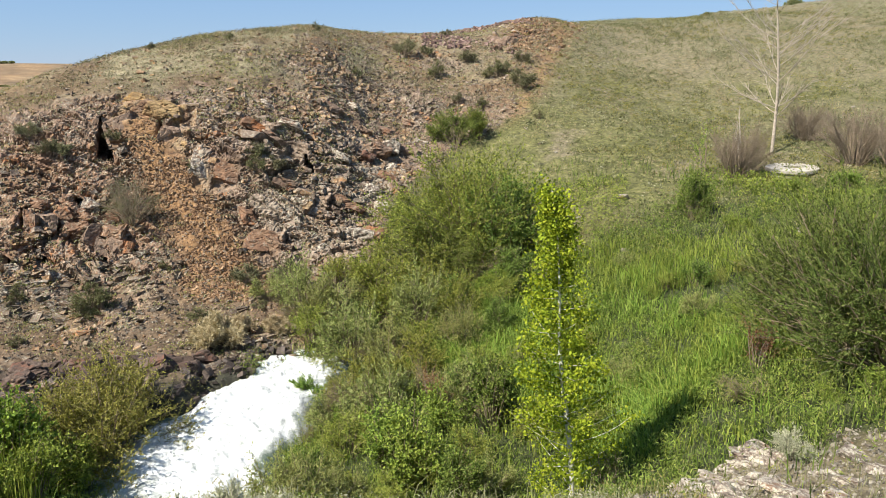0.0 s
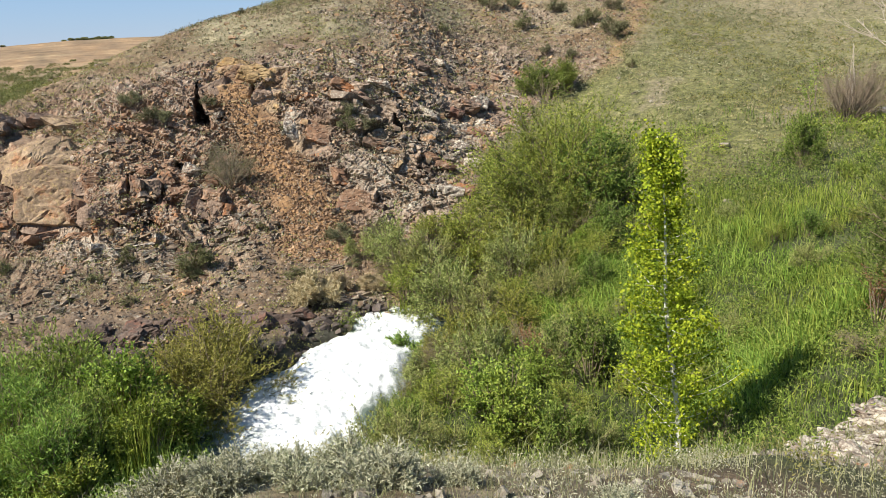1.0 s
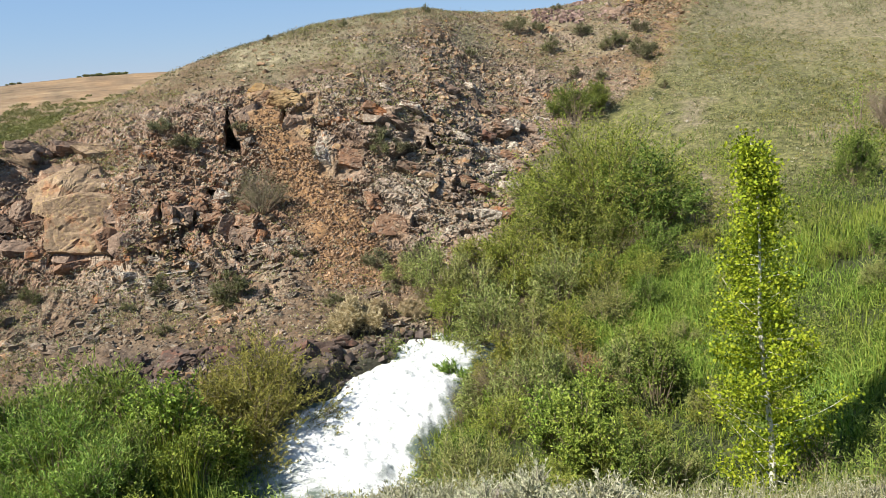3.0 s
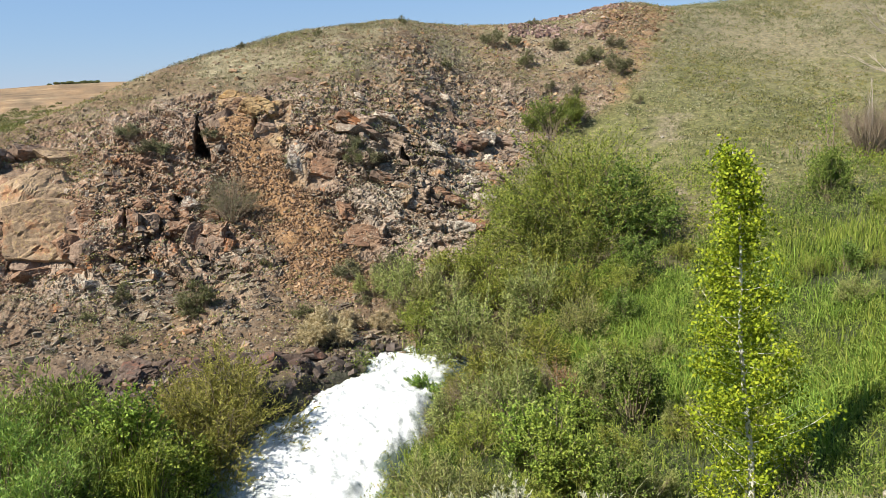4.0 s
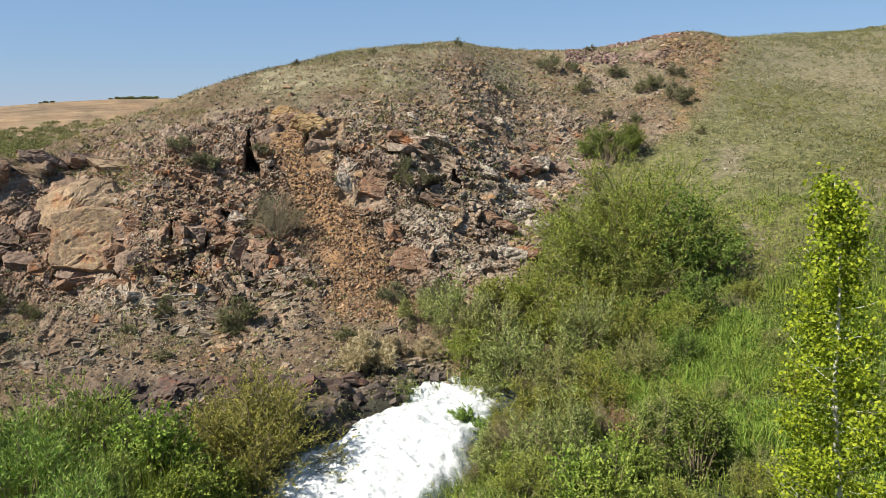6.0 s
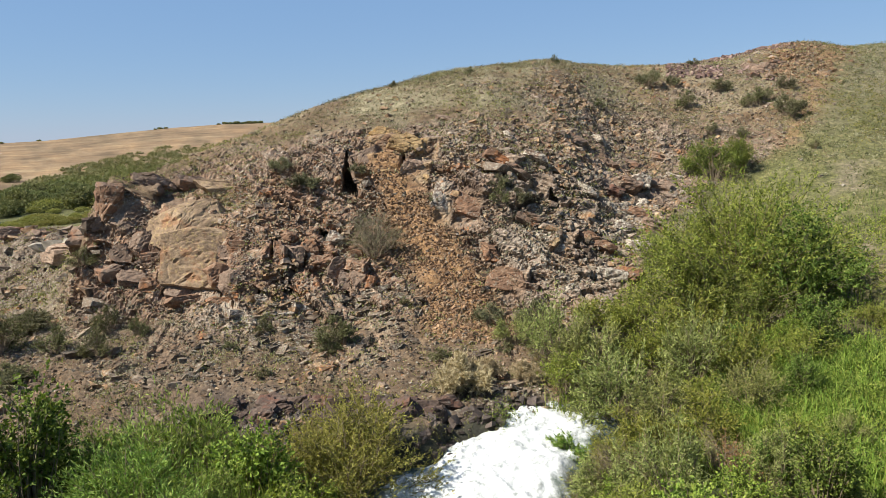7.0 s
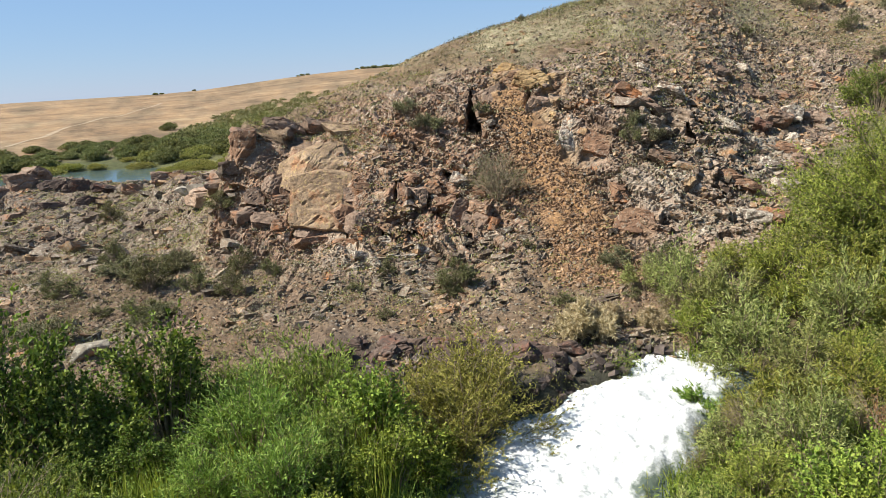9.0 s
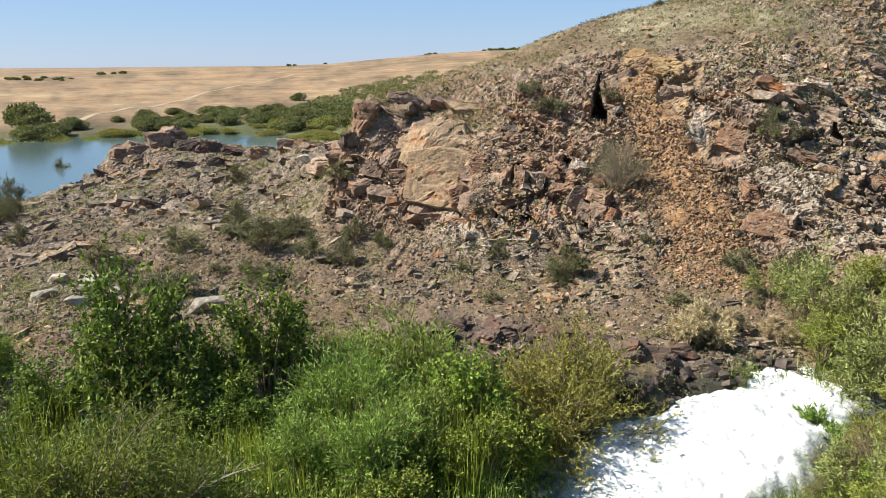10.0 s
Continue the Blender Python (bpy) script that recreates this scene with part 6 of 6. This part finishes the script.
stones("shelf_slabs", "flat dark slabs breaking out of the low spit", 2600, (40, 66), (25, 56), 0.15, 0.9, SHELFSTONE, lambda i, j: COVER["hill"][i, j] * patchy(i, j, 591, 2.6, -0.1, 0.25), 2.6, flat=0.36, sink=0.52, tilt=0.24, bed=(0.9, -0.15))
stones("spit_rubble", "broken dark rock of the low spit", 2600, (40, 66), (34, 68), 0.05, 0.34, SHELFSTONE, lambda i, j: COVER["hill"][i, j] * (COVER["rock"][i, j] > 0.3), 3.0, flat=0.5, sink=0.42, tilt=0.3, bed=(0.9, -0.3))
stones("hill_stones", "loose brown-grey stones over the hillside", 27000, (-9, 66), (20.6, 62), 0.035, 0.2, STONE, lambda i, j: COVER["hill"][i, j] * (1 - 0.8 * COVER["scree"][i, j]) * (1 - 0.5 * COVER["wet"][i, j]), 3.5)
stones("scree_stones", "loose ochre scree of the gully", 28000, (10, 27), (25, 34.5), 0.03, 0.12, IRONSTONE, lambda i, j: COVER["scree"][i, j], 2.2, flat=0.6, sink=0.3)
stones("scree_stones", "loose reddish scree high on the hill", 22000, (-13, 10), (39, 64), 0.04, 0.2, KNOLL, lambda i, j: np.clip(COVER["hill"][i, j] * 0.7, 0, 1))
stones("scree_stones", "strip of loose ochre scree beside the grass", 5000, (-13, -4), (38, 64), 0.04, 0.15, IRONSTONE, lambda i, j: COVER["scree"][i, j] * (COVER["scree"][i, j] > 0.35))
stones("knoll_stones", "purple-red broken stones on the knoll", 2600, (-7.5, 0.5), (49, 58), 0.06, 0.34, REDSTONE, lambda i, j: COVER["hill"][i, j] * patchy(i, j, 541, 2.6, -0.25, 0.15), 2.5, flat=0.6)
stones("knoll_stones", "pale ochre stones on the crown of the knoll", 2600, (-11, -6), (50, 60), 0.05, 0.26, IRONSTONE, lambda i, j: COVER["hill"][i, j], 2.8)
stones("bank_stones", "pale stones on the near bank", 12000, (-120, 110), (0.9, 7.5), 0.012, 0.11, PALESTONE, lambda i, j: patchy(i, j, 521, 1.1, -0.1, 0.3) * (1 - smooth(np.abs(RADG[i, j] - 3.2), 0.8, 3.6)) * (1 - smooth(np.abs(AZG[i, j] + 8), 50, 110)), 4)
stones("bank_stones", "pale stones lower on the near bank", 15000, (-45, -20), (8, 14.5), 0.012, 0.08, PALESTONE, lambda i, j: 0.7 * COVER["bank"][i, j] * (0.25 + 0.75 * patchy(i, j, 531, 1.3, -0.2, 0.2)), 3.0, flat=0.7, tilt=0.6)
stones("wet_rocks", "dark wet rocks along the white water", 1500, (9, 36), (19.6, 22.6), 0.05, 0.3, GROUND_WET, lambda i, j: COVER["wet"][i, j], 2.0, flat=0.6, sink=0.4)

# ---- grass ----
def field(name, label, count, az, rad, tall, wide, mat, accept, lean=0.35, per=4, spread=0.08):
    p, i, j = scatter(rng, count, az, rad)
    p[:, 2] += 0.07 * COVER["hill"][i, j] * COVER["steep"][i, j]
    p = p[rng.uniform(size=count) < accept(i, j) * (COVER["cleft"][i, j] < 0.12)]
    return blades(name, label, "grass", rng, p, tall, wide, mat, lean, spread, per)


def herbs(name, label, count, az, rad, tall, leaf, mat, accept, per=14):
    """Broad-leaved weeds: small clouds of leaves over the ground."""
    p, i, j = scatter(rng, count, az, rad)
    p = p[rng.uniform(size=count) < accept(i, j) * (COVER["cleft"][i, j] < 0.12)]
    h = tall * np.clip(0.9 + 0.9 * fractal(p, 2.2, 3, 33), 0.3, 1.6) * rng.uniform(0.6, 1.3, len(p))
    n = len(p) * per
    u = rng.uniform(0, 1, (n, 1))
    at = np.repeat(p, per, 0) + rng.normal(size=(n, 3)) * np.array([0.11, 0.11, 0.03]) + np.array([0, 0, 1.0]) * u * np.repeat(h, per)[:, None]
    v, f = leaf_arrays(rng, at, rng.normal(size=(n, 3)) + np.array([0, 0, 0.6]), *leaf)
    return tagged(new(name, mesh_of(name, v, f, mat=mat)), label, "weeds", kind="stuff")


herbs("weeds", "fresh green broad-leaved weeds on the valley floor", 7000, (-40, 14), (10.5, 31), 0.5, (0.10, 0.022), REED, lambda i, j: COVER["lush"][i, j] * patchy(i, j, 301, 3.0), 16)
herbs("weeds", "olive-brown flowering weeds on the valley floor", 5500, (-40, 26), (10, 33), 0.5, (0.085, 0.024), WEED, lambda i, j: COVER["lush"][i, j] * patchy(i, j, 311, 3.5), 16)
herbs("hill_herbs", "olive herbs and moss on the flat shelf", 13000, (8, 66), (20.8, 40), 0.09, (0.06, 0.026), HILLOLIVE, lambda i, j: COVER["hill"][i, j] * (1 - COVER["wet"][i, j]) * (1 - COVER["steep"][i, j]) * patchy(i, j, 511, 1.6, -0.05, 0.25), 11)
herbs("hill_herbs", "olive herbs and moss between the stones", 15000, (-9, 64), (20.8, 56), 0.09, (0.075, 0.032), WEED, lambda i, j: COVER["hill"][i, j] * (1 - COVER["wet"][i, j]) * (1 - 0.8 * COVER["scree"][i, j]) * patchy(i, j, 371, 2.6, -0.05, 0.3), 12)
herbs("hill_herbs", "grey-green wormwood between the stones", 22000, (-9, 64), (20.8, 56), 0.13, (0.07, 0.026), SAGE, lambda i, j: COVER["hill"][i, j] * (1 - COVER["wet"][i, j]) * (1 - 0.8 * COVER["scree"][i, j]) * patchy(i, j, 381, 2.0, -0.1, 0.3), 11)
herbs("hill_herbs", "olive-green herbs in the hollows of the spit", 5200, (38, 66), (26, 56), 0.16, (0.09, 0.035), GREYLEAF, lambda i, j: COVER["hill"][i, j] * patchy(i, j, 551, 3.0, 0.05, 0.3), 12)
herbs("hill_herbs", "grey-green steppe herbs high on the hill", 9000, (-10, 26), (37, 60), 0.15, (0.10, 0.036), DARKSAGE, lambda i, j: COVER["hill"][i, j] * patchy(i, j, 561, 2.4, -0.15, 0.3), 10)
herbs("hill_herbs", "dry straw-coloured herbs high on the hill", 8000, (-10, 36), (36, 60), 0.13, (0.10, 0.03), STRAW, lambda i, j: COVER["hill"][i, j] * patchy(i, j, 571, 2.8, -0.25, 0.3), 9)
herbs("weeds", "dark green weeds in the hollow", 11500, (-40, 14), (9, 31), 0.5, (0.095, 0.026), DEEP, lambda i, j: COVER["lush"][i, j] * patchy(i, j, 321, 2.5, -0.25, 0.2), 16)
herbs("weeds", "small-leaved weeds on the foot of the near bank", 2200, (-40, 28), (5.5, 11), 0.4, (0.06, 0.02), WEED, lambda i, j: COVER["lush"][i, j] * patchy(i, j, 501, 1.5, -0.2, 0.2), 20)
herbs("weeds", "low olive weeds round the large willow", 3200, (-16, 8), (19, 32), 0.28, (0.09, 0.034), WILLOW, lambda i, j: np.clip(COVER["lush"][i, j] + COVER["meadow"][i, j], 0, 1) * (1 - COVER["hill"][i, j]) * 0.9, 14)
herbs("weeds", "green weeds between the willows", 4500, (26, 68), (9, 21), 0.7, (0.12, 0.04), LIGHTLEAF, lambda i, j: COVER["lush"][i, j] * 0.8, 16)
field("reed_grass", "lush tall green grass on the valley floor", 9500, (-40, 12), (12.5, 31), 0.55, 0.026, REED, lambda i, j: COVER["lush"][i, j] * patchy(i, j, 331, 3.5, -0.2, 0.15), 0.5, 6, 0.13)
field("reed_grass", "bright green reed-like grass in the hollow", 4200, (-31, -4), (13.0, 24), 0.62, 0.028, REED, lambda i, j: COVER["lush"][i, j] * patchy(i, j, 337, 1.7, -0.05, 0.2), 0.9, 6, 0.16)
field("weed_grass", "olive weeds and seeding grass in the valley", 6500, (-40, 12), (9.5, 34), 0.42, 0.022, DEEP, lambda i, j: np.maximum(COVER["lush"][i, j], 0.3 * COVER["meadow"][i, j]) * patchy(i, j, 341, 3.0, -0.25, 0.1), 0.45, 6, 0.13)
field("reed_grass", "tall green grass between the willows", 3200, (24, 68), (8, 21), 0.8, 0.02, LIGHTLEAF, lambda i, j: COVER["lush"][i, j], 0.35, 6, 0.12)
field("reeds", "tall light green reeds on the near bank of the stream", 1300, (30, 66), (11, 20), 1.5, 0.024, REED, lambda i, j: COVER["lush"][i, j] * patchy(i, j, 391, 2.4, -0.05, 0.2), 0.22, 7, 0.1)
herbs("weeds", "dark green weeds round the old well", 700, (-35, -20), (28, 32.4), 0.42, (0.12, 0.04), DEEP, lambda i, j: patchy(i, j, 421, 2.0, -0.2, 0.2), 16)
herbs("weeds", "lush green weeds round the old well", 520, (-35, -20), (28.5, 32.4), 0.45, (0.13, 0.045), REED, lambda i, j: patchy(i, j, 431, 2.2, -0.05, 0.2), 16)
field("meadow_grass", "short yellow-green grass on the slope", 15000, (-40, 8), (22, 85), 0.085, 0.026, WEED, lambda i, j: COVER["meadow"][i, j] * (1 - 0.95 * COVER["dry"][i, j]) * patchy(i, j, 351, 4.0, -0.4, 0.15), 0.9, 6, 0.16)
field("meadow_grass", "short straw-coloured grass on the slope", 8000, (-40, 8), (22, 90), 0.085, 0.024, STRAW, lambda i, j: COVER["meadow"][i, j] * 0.8 * patchy(i, j, 361, 4.0, -0.2, 0.25), 0.9, 5, 0.16)
field("dry_tufts", "dry grass tufts over the stony hill", 17000, (-10, 66), (20.6, 60), 0.11, 0.024, STRAW, lambda i, j: COVER["hill"][i, j] * (0.3 + 0.6 * COVER["dry"][i, j]) * (1 - COVER["wet"][i, j]), 1.0, 6, 0.09)
field("grey_tufts", "grey-green wormwood tufts over the stony hill", 16000, (-10, 66), (20.6, 60), 0.11, 0.028, SAGE, lambda i, j: COVER["hill"][i, j] * (0.25 + 0.6 * COVER["dry"][i, j]) * (1 - COVER["wet"][i, j]), 1.1, 7, 0.1)
field("bank_grass", "dry grass on the lip of the near bank", 900, (-70, 60), (1.4, 4.6), 0.09, 0.0035, STRAW, lambda i, j: patchy(i, j, 471, 0.7, -0.2, 0.2), 0.7, 9, 0.035)
field("bank_grass", "dry grass lower on the near bank", 400, (-60, 60), (4.5, 9), 0.16, 0.008, STRAW, lambda i, j: patchy(i, j, 481, 1.2, -0.2, 0.2), 0.6, 7, 0.08)
field("bank_weeds", "grey-green weeds on the near bank", 2200, (-60, 60), (5, 14.5), 0.3, 0.011, BANKLEAF, lambda i, j: 0.7 * (1 - 0.3 * COVER["bank"][i, j]), 0.6, 7, 0.1)
herbs("bank_weeds", "low silvery wormwood on the near bank", 2600, (-50, 45), (1.8, 9), 0.13, (0.035, 0.008), SILVER, lambda i, j: patchy(i, j, 491, 0.9, -0.1, 0.25), 30)

herbs("sage_tufts", "grey wormwood tufts on the grassy slope", 30000, (-40, 6), (26, 92), 0.15, (0.12, 0.05), SAGE, lambda i, j: COVER["meadow"][i, j] * (0.15 + 0.85 * COVER["dry"][i, j]) * patchy(i, j, 441, 5.0, -0.12, 0.22), 10)
herbs("dark_tufts", "dark green weed tufts on the grassy slope", 18000, (-40, 6), (22, 72), 0.13, (0.10, 0.042), DARKSAGE, lambda i, j: COVER["meadow"][i, j] * patchy(i, j, 451, 4.0, -0.05, 0.3), 11)
herbs("olive_tufts", "yellow-green weed tufts on the grassy slope", 26000, (-40, 6), (22, 76), 0.13, (0.10, 0.042), WEED, lambda i, j: COVER["meadow"][i, j] * (1 - 0.8 * COVER["dry"][i, j]) * patchy(i, j, 461, 4.5, -0.15, 0.2), 11)
herbs("slope_tufts", "olive grass clumps on the grassy slope", 15000, (-40, 6), (22, 74), 0.17, (0.12, 0.042), HILLOLIVE, lambda i, j: COVER["meadow"][i, j] * (0.25 + 0.75 * patchy(i, j, 601, 1.6, -0.1, 0.25)), 10)
herbs("slope_tufts", "straw-coloured grass clumps on the grassy slope", 9000, (-40, 6), (24, 80), 0.15, (0.12, 0.036), STRAW, lambda i, j: COVER["meadow"][i, j] * (0.2 + 0.8 * patchy(i, j, 611, 1.8, 0.0, 0.3)), 9)
stones("slope_stones", "scattered pale stones in the grass of the slope", 900, (-40, 4), (24, 85), 0.04, 0.22, PALESTONE, lambda i, j: COVER["meadow"][i, j] * 0.8, 4.0)

field("bank_weeds", "grey-green weeds on the lip of the near bank", 1300, (-70, 60), (1.8, 5.0), 0.12, 0.004, BANKLEAF, lambda i, j: 0.8 + 0 * i, 0.6, 9, 0.04)

# ---- fallen branches ----
def fallen_branch(label, bearing, distance, up, turn, rise, length, thick=0.028):
    r = np.random.default_rng(int(bearing * 10 + 900))
    a, b = np.zeros(3), np.array([length, 0, rise])
    c = (a + b) / 2 + np.array([0, 0.15 * length, 0.12 * length])
    line = bend(a[None], c[None], b[None], 9)
    v, f = tube_arrays(line, np.linspace(thick, 0.3 * thick, 9)[None], 6)
    s = r.uniform(0.25, 0.95, 9)[:, None]
    b0 = (1 - s) ** 2 * a + 2 * s * (1 - s) * c + s * s * b
    b1 = b0 + unit(b - a + r.normal(size=(9, 3)) * 1.2 * length) * r.uniform(0.2, 0.7, (9, 1))
    tv, tf = tube_arrays(bend(b0, (b0 + b1) / 2 + r.normal(size=(9, 3)) * 0.05, b1, 4), np.tile([[0.010, 0.008, 0.006, 0.003]], (9, 1)), 4)
    ob = tagged(new("fallen_branch", mesh_of("fallen_branch", np.concatenate([v, tv]), np.concatenate([f, tf + len(v)]), mat=DEADWOOD, smooth_shade=True)), label, "branch", "dead branches by the stream")
    x, y = place(bearing, distance)
    ob.matrix_basis = Matrix.LocRotScale((x, y, height(x, y) + up), Euler((0, 0, radians(turn))), (1, 1, 1))
    return ob


fallen_branch("long bleached branch lying in the bushes", 35.6, 19.4, 0.45, -20, 0.7, 2.6)
fallen_branch("bleached branch under the big willow", -1.2, 25.0, 0.25, 160, 0.3, 2.4)
fallen_branch("grey dead branch at the willow's foot", -5.6, 25.4, 0.3, 15, 0.4, 2.8)
fallen_branch("grey dead branches drooping under the willow", -34.6, 15.4, 0.9, 8, -0.35, 1.7)
fallen_branch("grey dead branch drooping from the willow", -33.6, 15.8, 1.9, 40, -0.9, 1.4, 0.02)
fallen_branch("bleached branch in the near willow", 54.0, 14.4, 0.4, 60, 0.9, 1.8)

# ---- spray thrown up along the head of the white water ----
px, py = rng.uniform(-6.6, -3.6, 1400), rng.uniform(20.2, 22.9, 1400)
near_top = np.exp(-(((px + 4.9) ** 2 + (py - 22.0) ** 2) / 0.9))
drops = np.stack([px, py, -1.05 + 0.32 * rng.uniform(0, 1, 1400) ** 2 * near_top], 1)[rng.uniform(size=1400) < near_top]
v, f = stone_arrays(rng, drops, rng.uniform(0.015, 0.05, len(drops)), flat=0.8, tilt=1.0)
SPRAY, _, spray_shader = material("spray")
spray_shader.inputs["Base Color"].default_value = (0.8, 0.82, 0.82, 1)
tagged(new("spray", mesh_of("spray", v, f, mat=SPRAY)), "white spray above the rushing water", "water", kind="stuff")

# ---- far shore ----
rng = np.random.default_rng(31)
far_kind = dome_bush(rng, "far_bush", "dull green bush on the far lake shore", "bush", 2.4, 4.2, FARLEAF, 11, 240, (0.26, 0.2), "bushes on the far shore")
stand(far_kind, 62.6, 113, 0, 1.5, stretch=1.15)
light_kind = dome_bush(rng, "far_bush", "light green reeds and shrubs at the far waterline", "bush", 1.5, 4.5, WEED, 11, 200, (0.26, 0.12), "bushes on the far shore")
stand(light_kind, 43.4, 101.5)


def far_scrub(label, mat, count, seed, low, high, tall, per, leaf):
    """A thicket that climbs from the far shore: low domes of leaves, uncounted. low, high: its share of the way up."""
    r = np.random.default_rng(seed)
    b, u = r.uniform(29.5, 46.5, count), r.uniform(low, high, count)
    end = np.interp(b, (30, 35.8, 38.3, 40.8, 44, 46.5), (300, 262, 240, 200, 160, 118)) * r.uniform(0.92, 1.0, count)
    d = 1 / ((1 - u) / 101 + u / end)
    x, y = HUB[0] - d * np.sin(np.radians(b)), HUB[1] + d * np.cos(np.radians(b))
    z, _, _ = lookup(x, y)
    size = np.repeat(tall * r.uniform(0.5, 1.25, count) * (0.8 + d / 400), per)[:, None]
    out = unit(r.normal(size=(count * per, 3)))
    out[:, 2] = np.abs(out[:, 2]) * 0.6
    at = np.repeat(np.stack([x, y, z], 1), per, 0) + out * size * r.uniform(0.6, 1.0, (count * per, 1)) * np.array([1.3, 1.3, 1.0])
    v, f = leaf_arrays(r, at, r.normal(size=(count * per, 3)), *leaf)
    return tagged(new("far_scrub", mesh_of("far_scrub", v, f, mat=mat)), label, "scrub", kind="stuff")


far_scrub("dense green scrub above the far shore", SCRUB, 420, 91, 0.0, 0.75, 1.7, 190, (0.34, 0.26))
far_scrub("low olive-brown scrub higher up the far slope", DRYSCRUB, 560, 92, 0.35, 1.0, 1.0, 110, (0.42, 0.3))
for k in range(40):
    stand_copy(far_kind, rng.uniform(36.5, 46.5), rng.uniform(100, 122), rng.uniform(0, 360), rng.uniform(0.6, 1.15), stretch=rng.uniform(0.7, 1.1))
for b, d, s in ((45.2, 156, 0.75), (55.5, 119, 0.85), (55.2, 117, 0.6), (57.3, 119, 0.45), (47.4, 122, 0.8), (48.0, 124, 0.6), (46.6, 128, 0.7)):
    stand_copy(far_kind, b, d, b * 77, s)
for k in range(18):
    stand_copy(far_kind, rng.uniform(49, 54.4), rng.uniform(113, 134), rng.uniform(0, 360), rng.uniform(0.5, 0.95), stretch=0.75)
for k in range(12):
    stand_copy(far_kind, rng.uniform(46, 56), rng.uniform(105, 112), rng.uniform(0, 360), rng.uniform(0.45, 1.0))
for k in range(16):
    stand_copy(far_kind, rng.uniform(60.0, 68), rng.uniform(103, 112), rng.uniform(0, 360), rng.uniform(0.6, 1.1))
for k in range(30):
    stand_copy(light_kind, rng.uniform(39, 47.5), rng.uniform(88, 103), rng.uniform(0, 360), rng.uniform(0.35, 0.8))
for k in range(44):
    stand_copy(light_kind, rng.uniform(37, 66), rng.uniform(102.0, 105), rng.uniform(0, 360), rng.uniform(0.4, 0.9))
sky_kind = dome_bush(rng, "far_tree", "dark trees on the far skyline", "tree", 1.9, 5.0, FARLEAF, 9, 120, (0.5, 0.4), "trees on the skyline")
stand(sky_kind, 31.9, 556, 0, 0.6)
for b, d, s in ((31.5, 556, 0.8), (31.1, 557, 0.7), (30.7, 558, 0.9), (30.2, 558, 0.6), (29.8, 560, 0.9), (29.4, 562, 0.8), (29.0, 565, 0.8), (35.5, 532, 0.5), (35.9, 530, 0.6), (36.2, 528, 0.4), (43.4, 446, 0.4), (45.6, 420, 0.4), (46.0, 418, 0.5), (57.0, 326, 0.5), (57.6, 322, 0.4), (58.4, 316, 0.5), (-19.4, 83, 0.28), (-20.2, 83, 0.24), (-24.6, 88, 0.3)):
    stand_copy(sky_kind, b, d, b * 77, s * 1.25)
for k in range(26):
    stand_copy(sky_kind, rng.uniform(60, 67), rng.uniform(262, 285), rng.uniform(0, 360), rng.uniform(0.25, 0.5))

def dirt_track():
    bear = np.linspace(62, 45.6, 90)
    dist = curve(-bear, (-62, -59.6, -54.4, -48.6, -45, -41.5), (119, 126, 157, 226, 320, 455)) * (1 + 0.03 * np.sin(bear * 0.9) + 0.012 * np.sin(bear * 2.7))
    x, y = HUB[0] - dist * np.sin(np.radians(bear)), HUB[1] + dist * np.cos(np.radians(bear))
    way = unit(np.stack([np.gradient(x), np.gradient(y)], 1))
    side = np.stack([-way[:, 1], way[:, 0]], 1)
    across = np.linspace(-0.6, 0.6, 5)
    px, py = x[:, None] + side[:, :1] * across * (0.7 + 0.3 * np.sin(bear * 1.7))[:, None], y[:, None] + side[:, 1:] * across
    z, _, _ = lookup(px.ravel(), py.ravel())
    v = np.stack([px.ravel(), py.ravel(), z + 0.05], 1)
    idx = np.arange(len(v)).reshape(px.shape)
    f = np.stack([idx[:-1, :-1], idx[1:, :-1], idx[1:, 1:], idx[:-1, 1:]], -1).reshape(-1, 4)
    m, nt, b = material("pale_dust")
    nt.links.new(ramp(nt, noise_tex(nt, 0.4, 5), (0.3, (0.22, 0.16, 0.10)), (0.7, (0.32, 0.25, 0.165))), b.inputs["Base Color"])
    return tagged(new("road", mesh_of("road", v, f, mat=m)), "pale dirt track winding up the steppe", "road", kind="structure")


dirt_track()
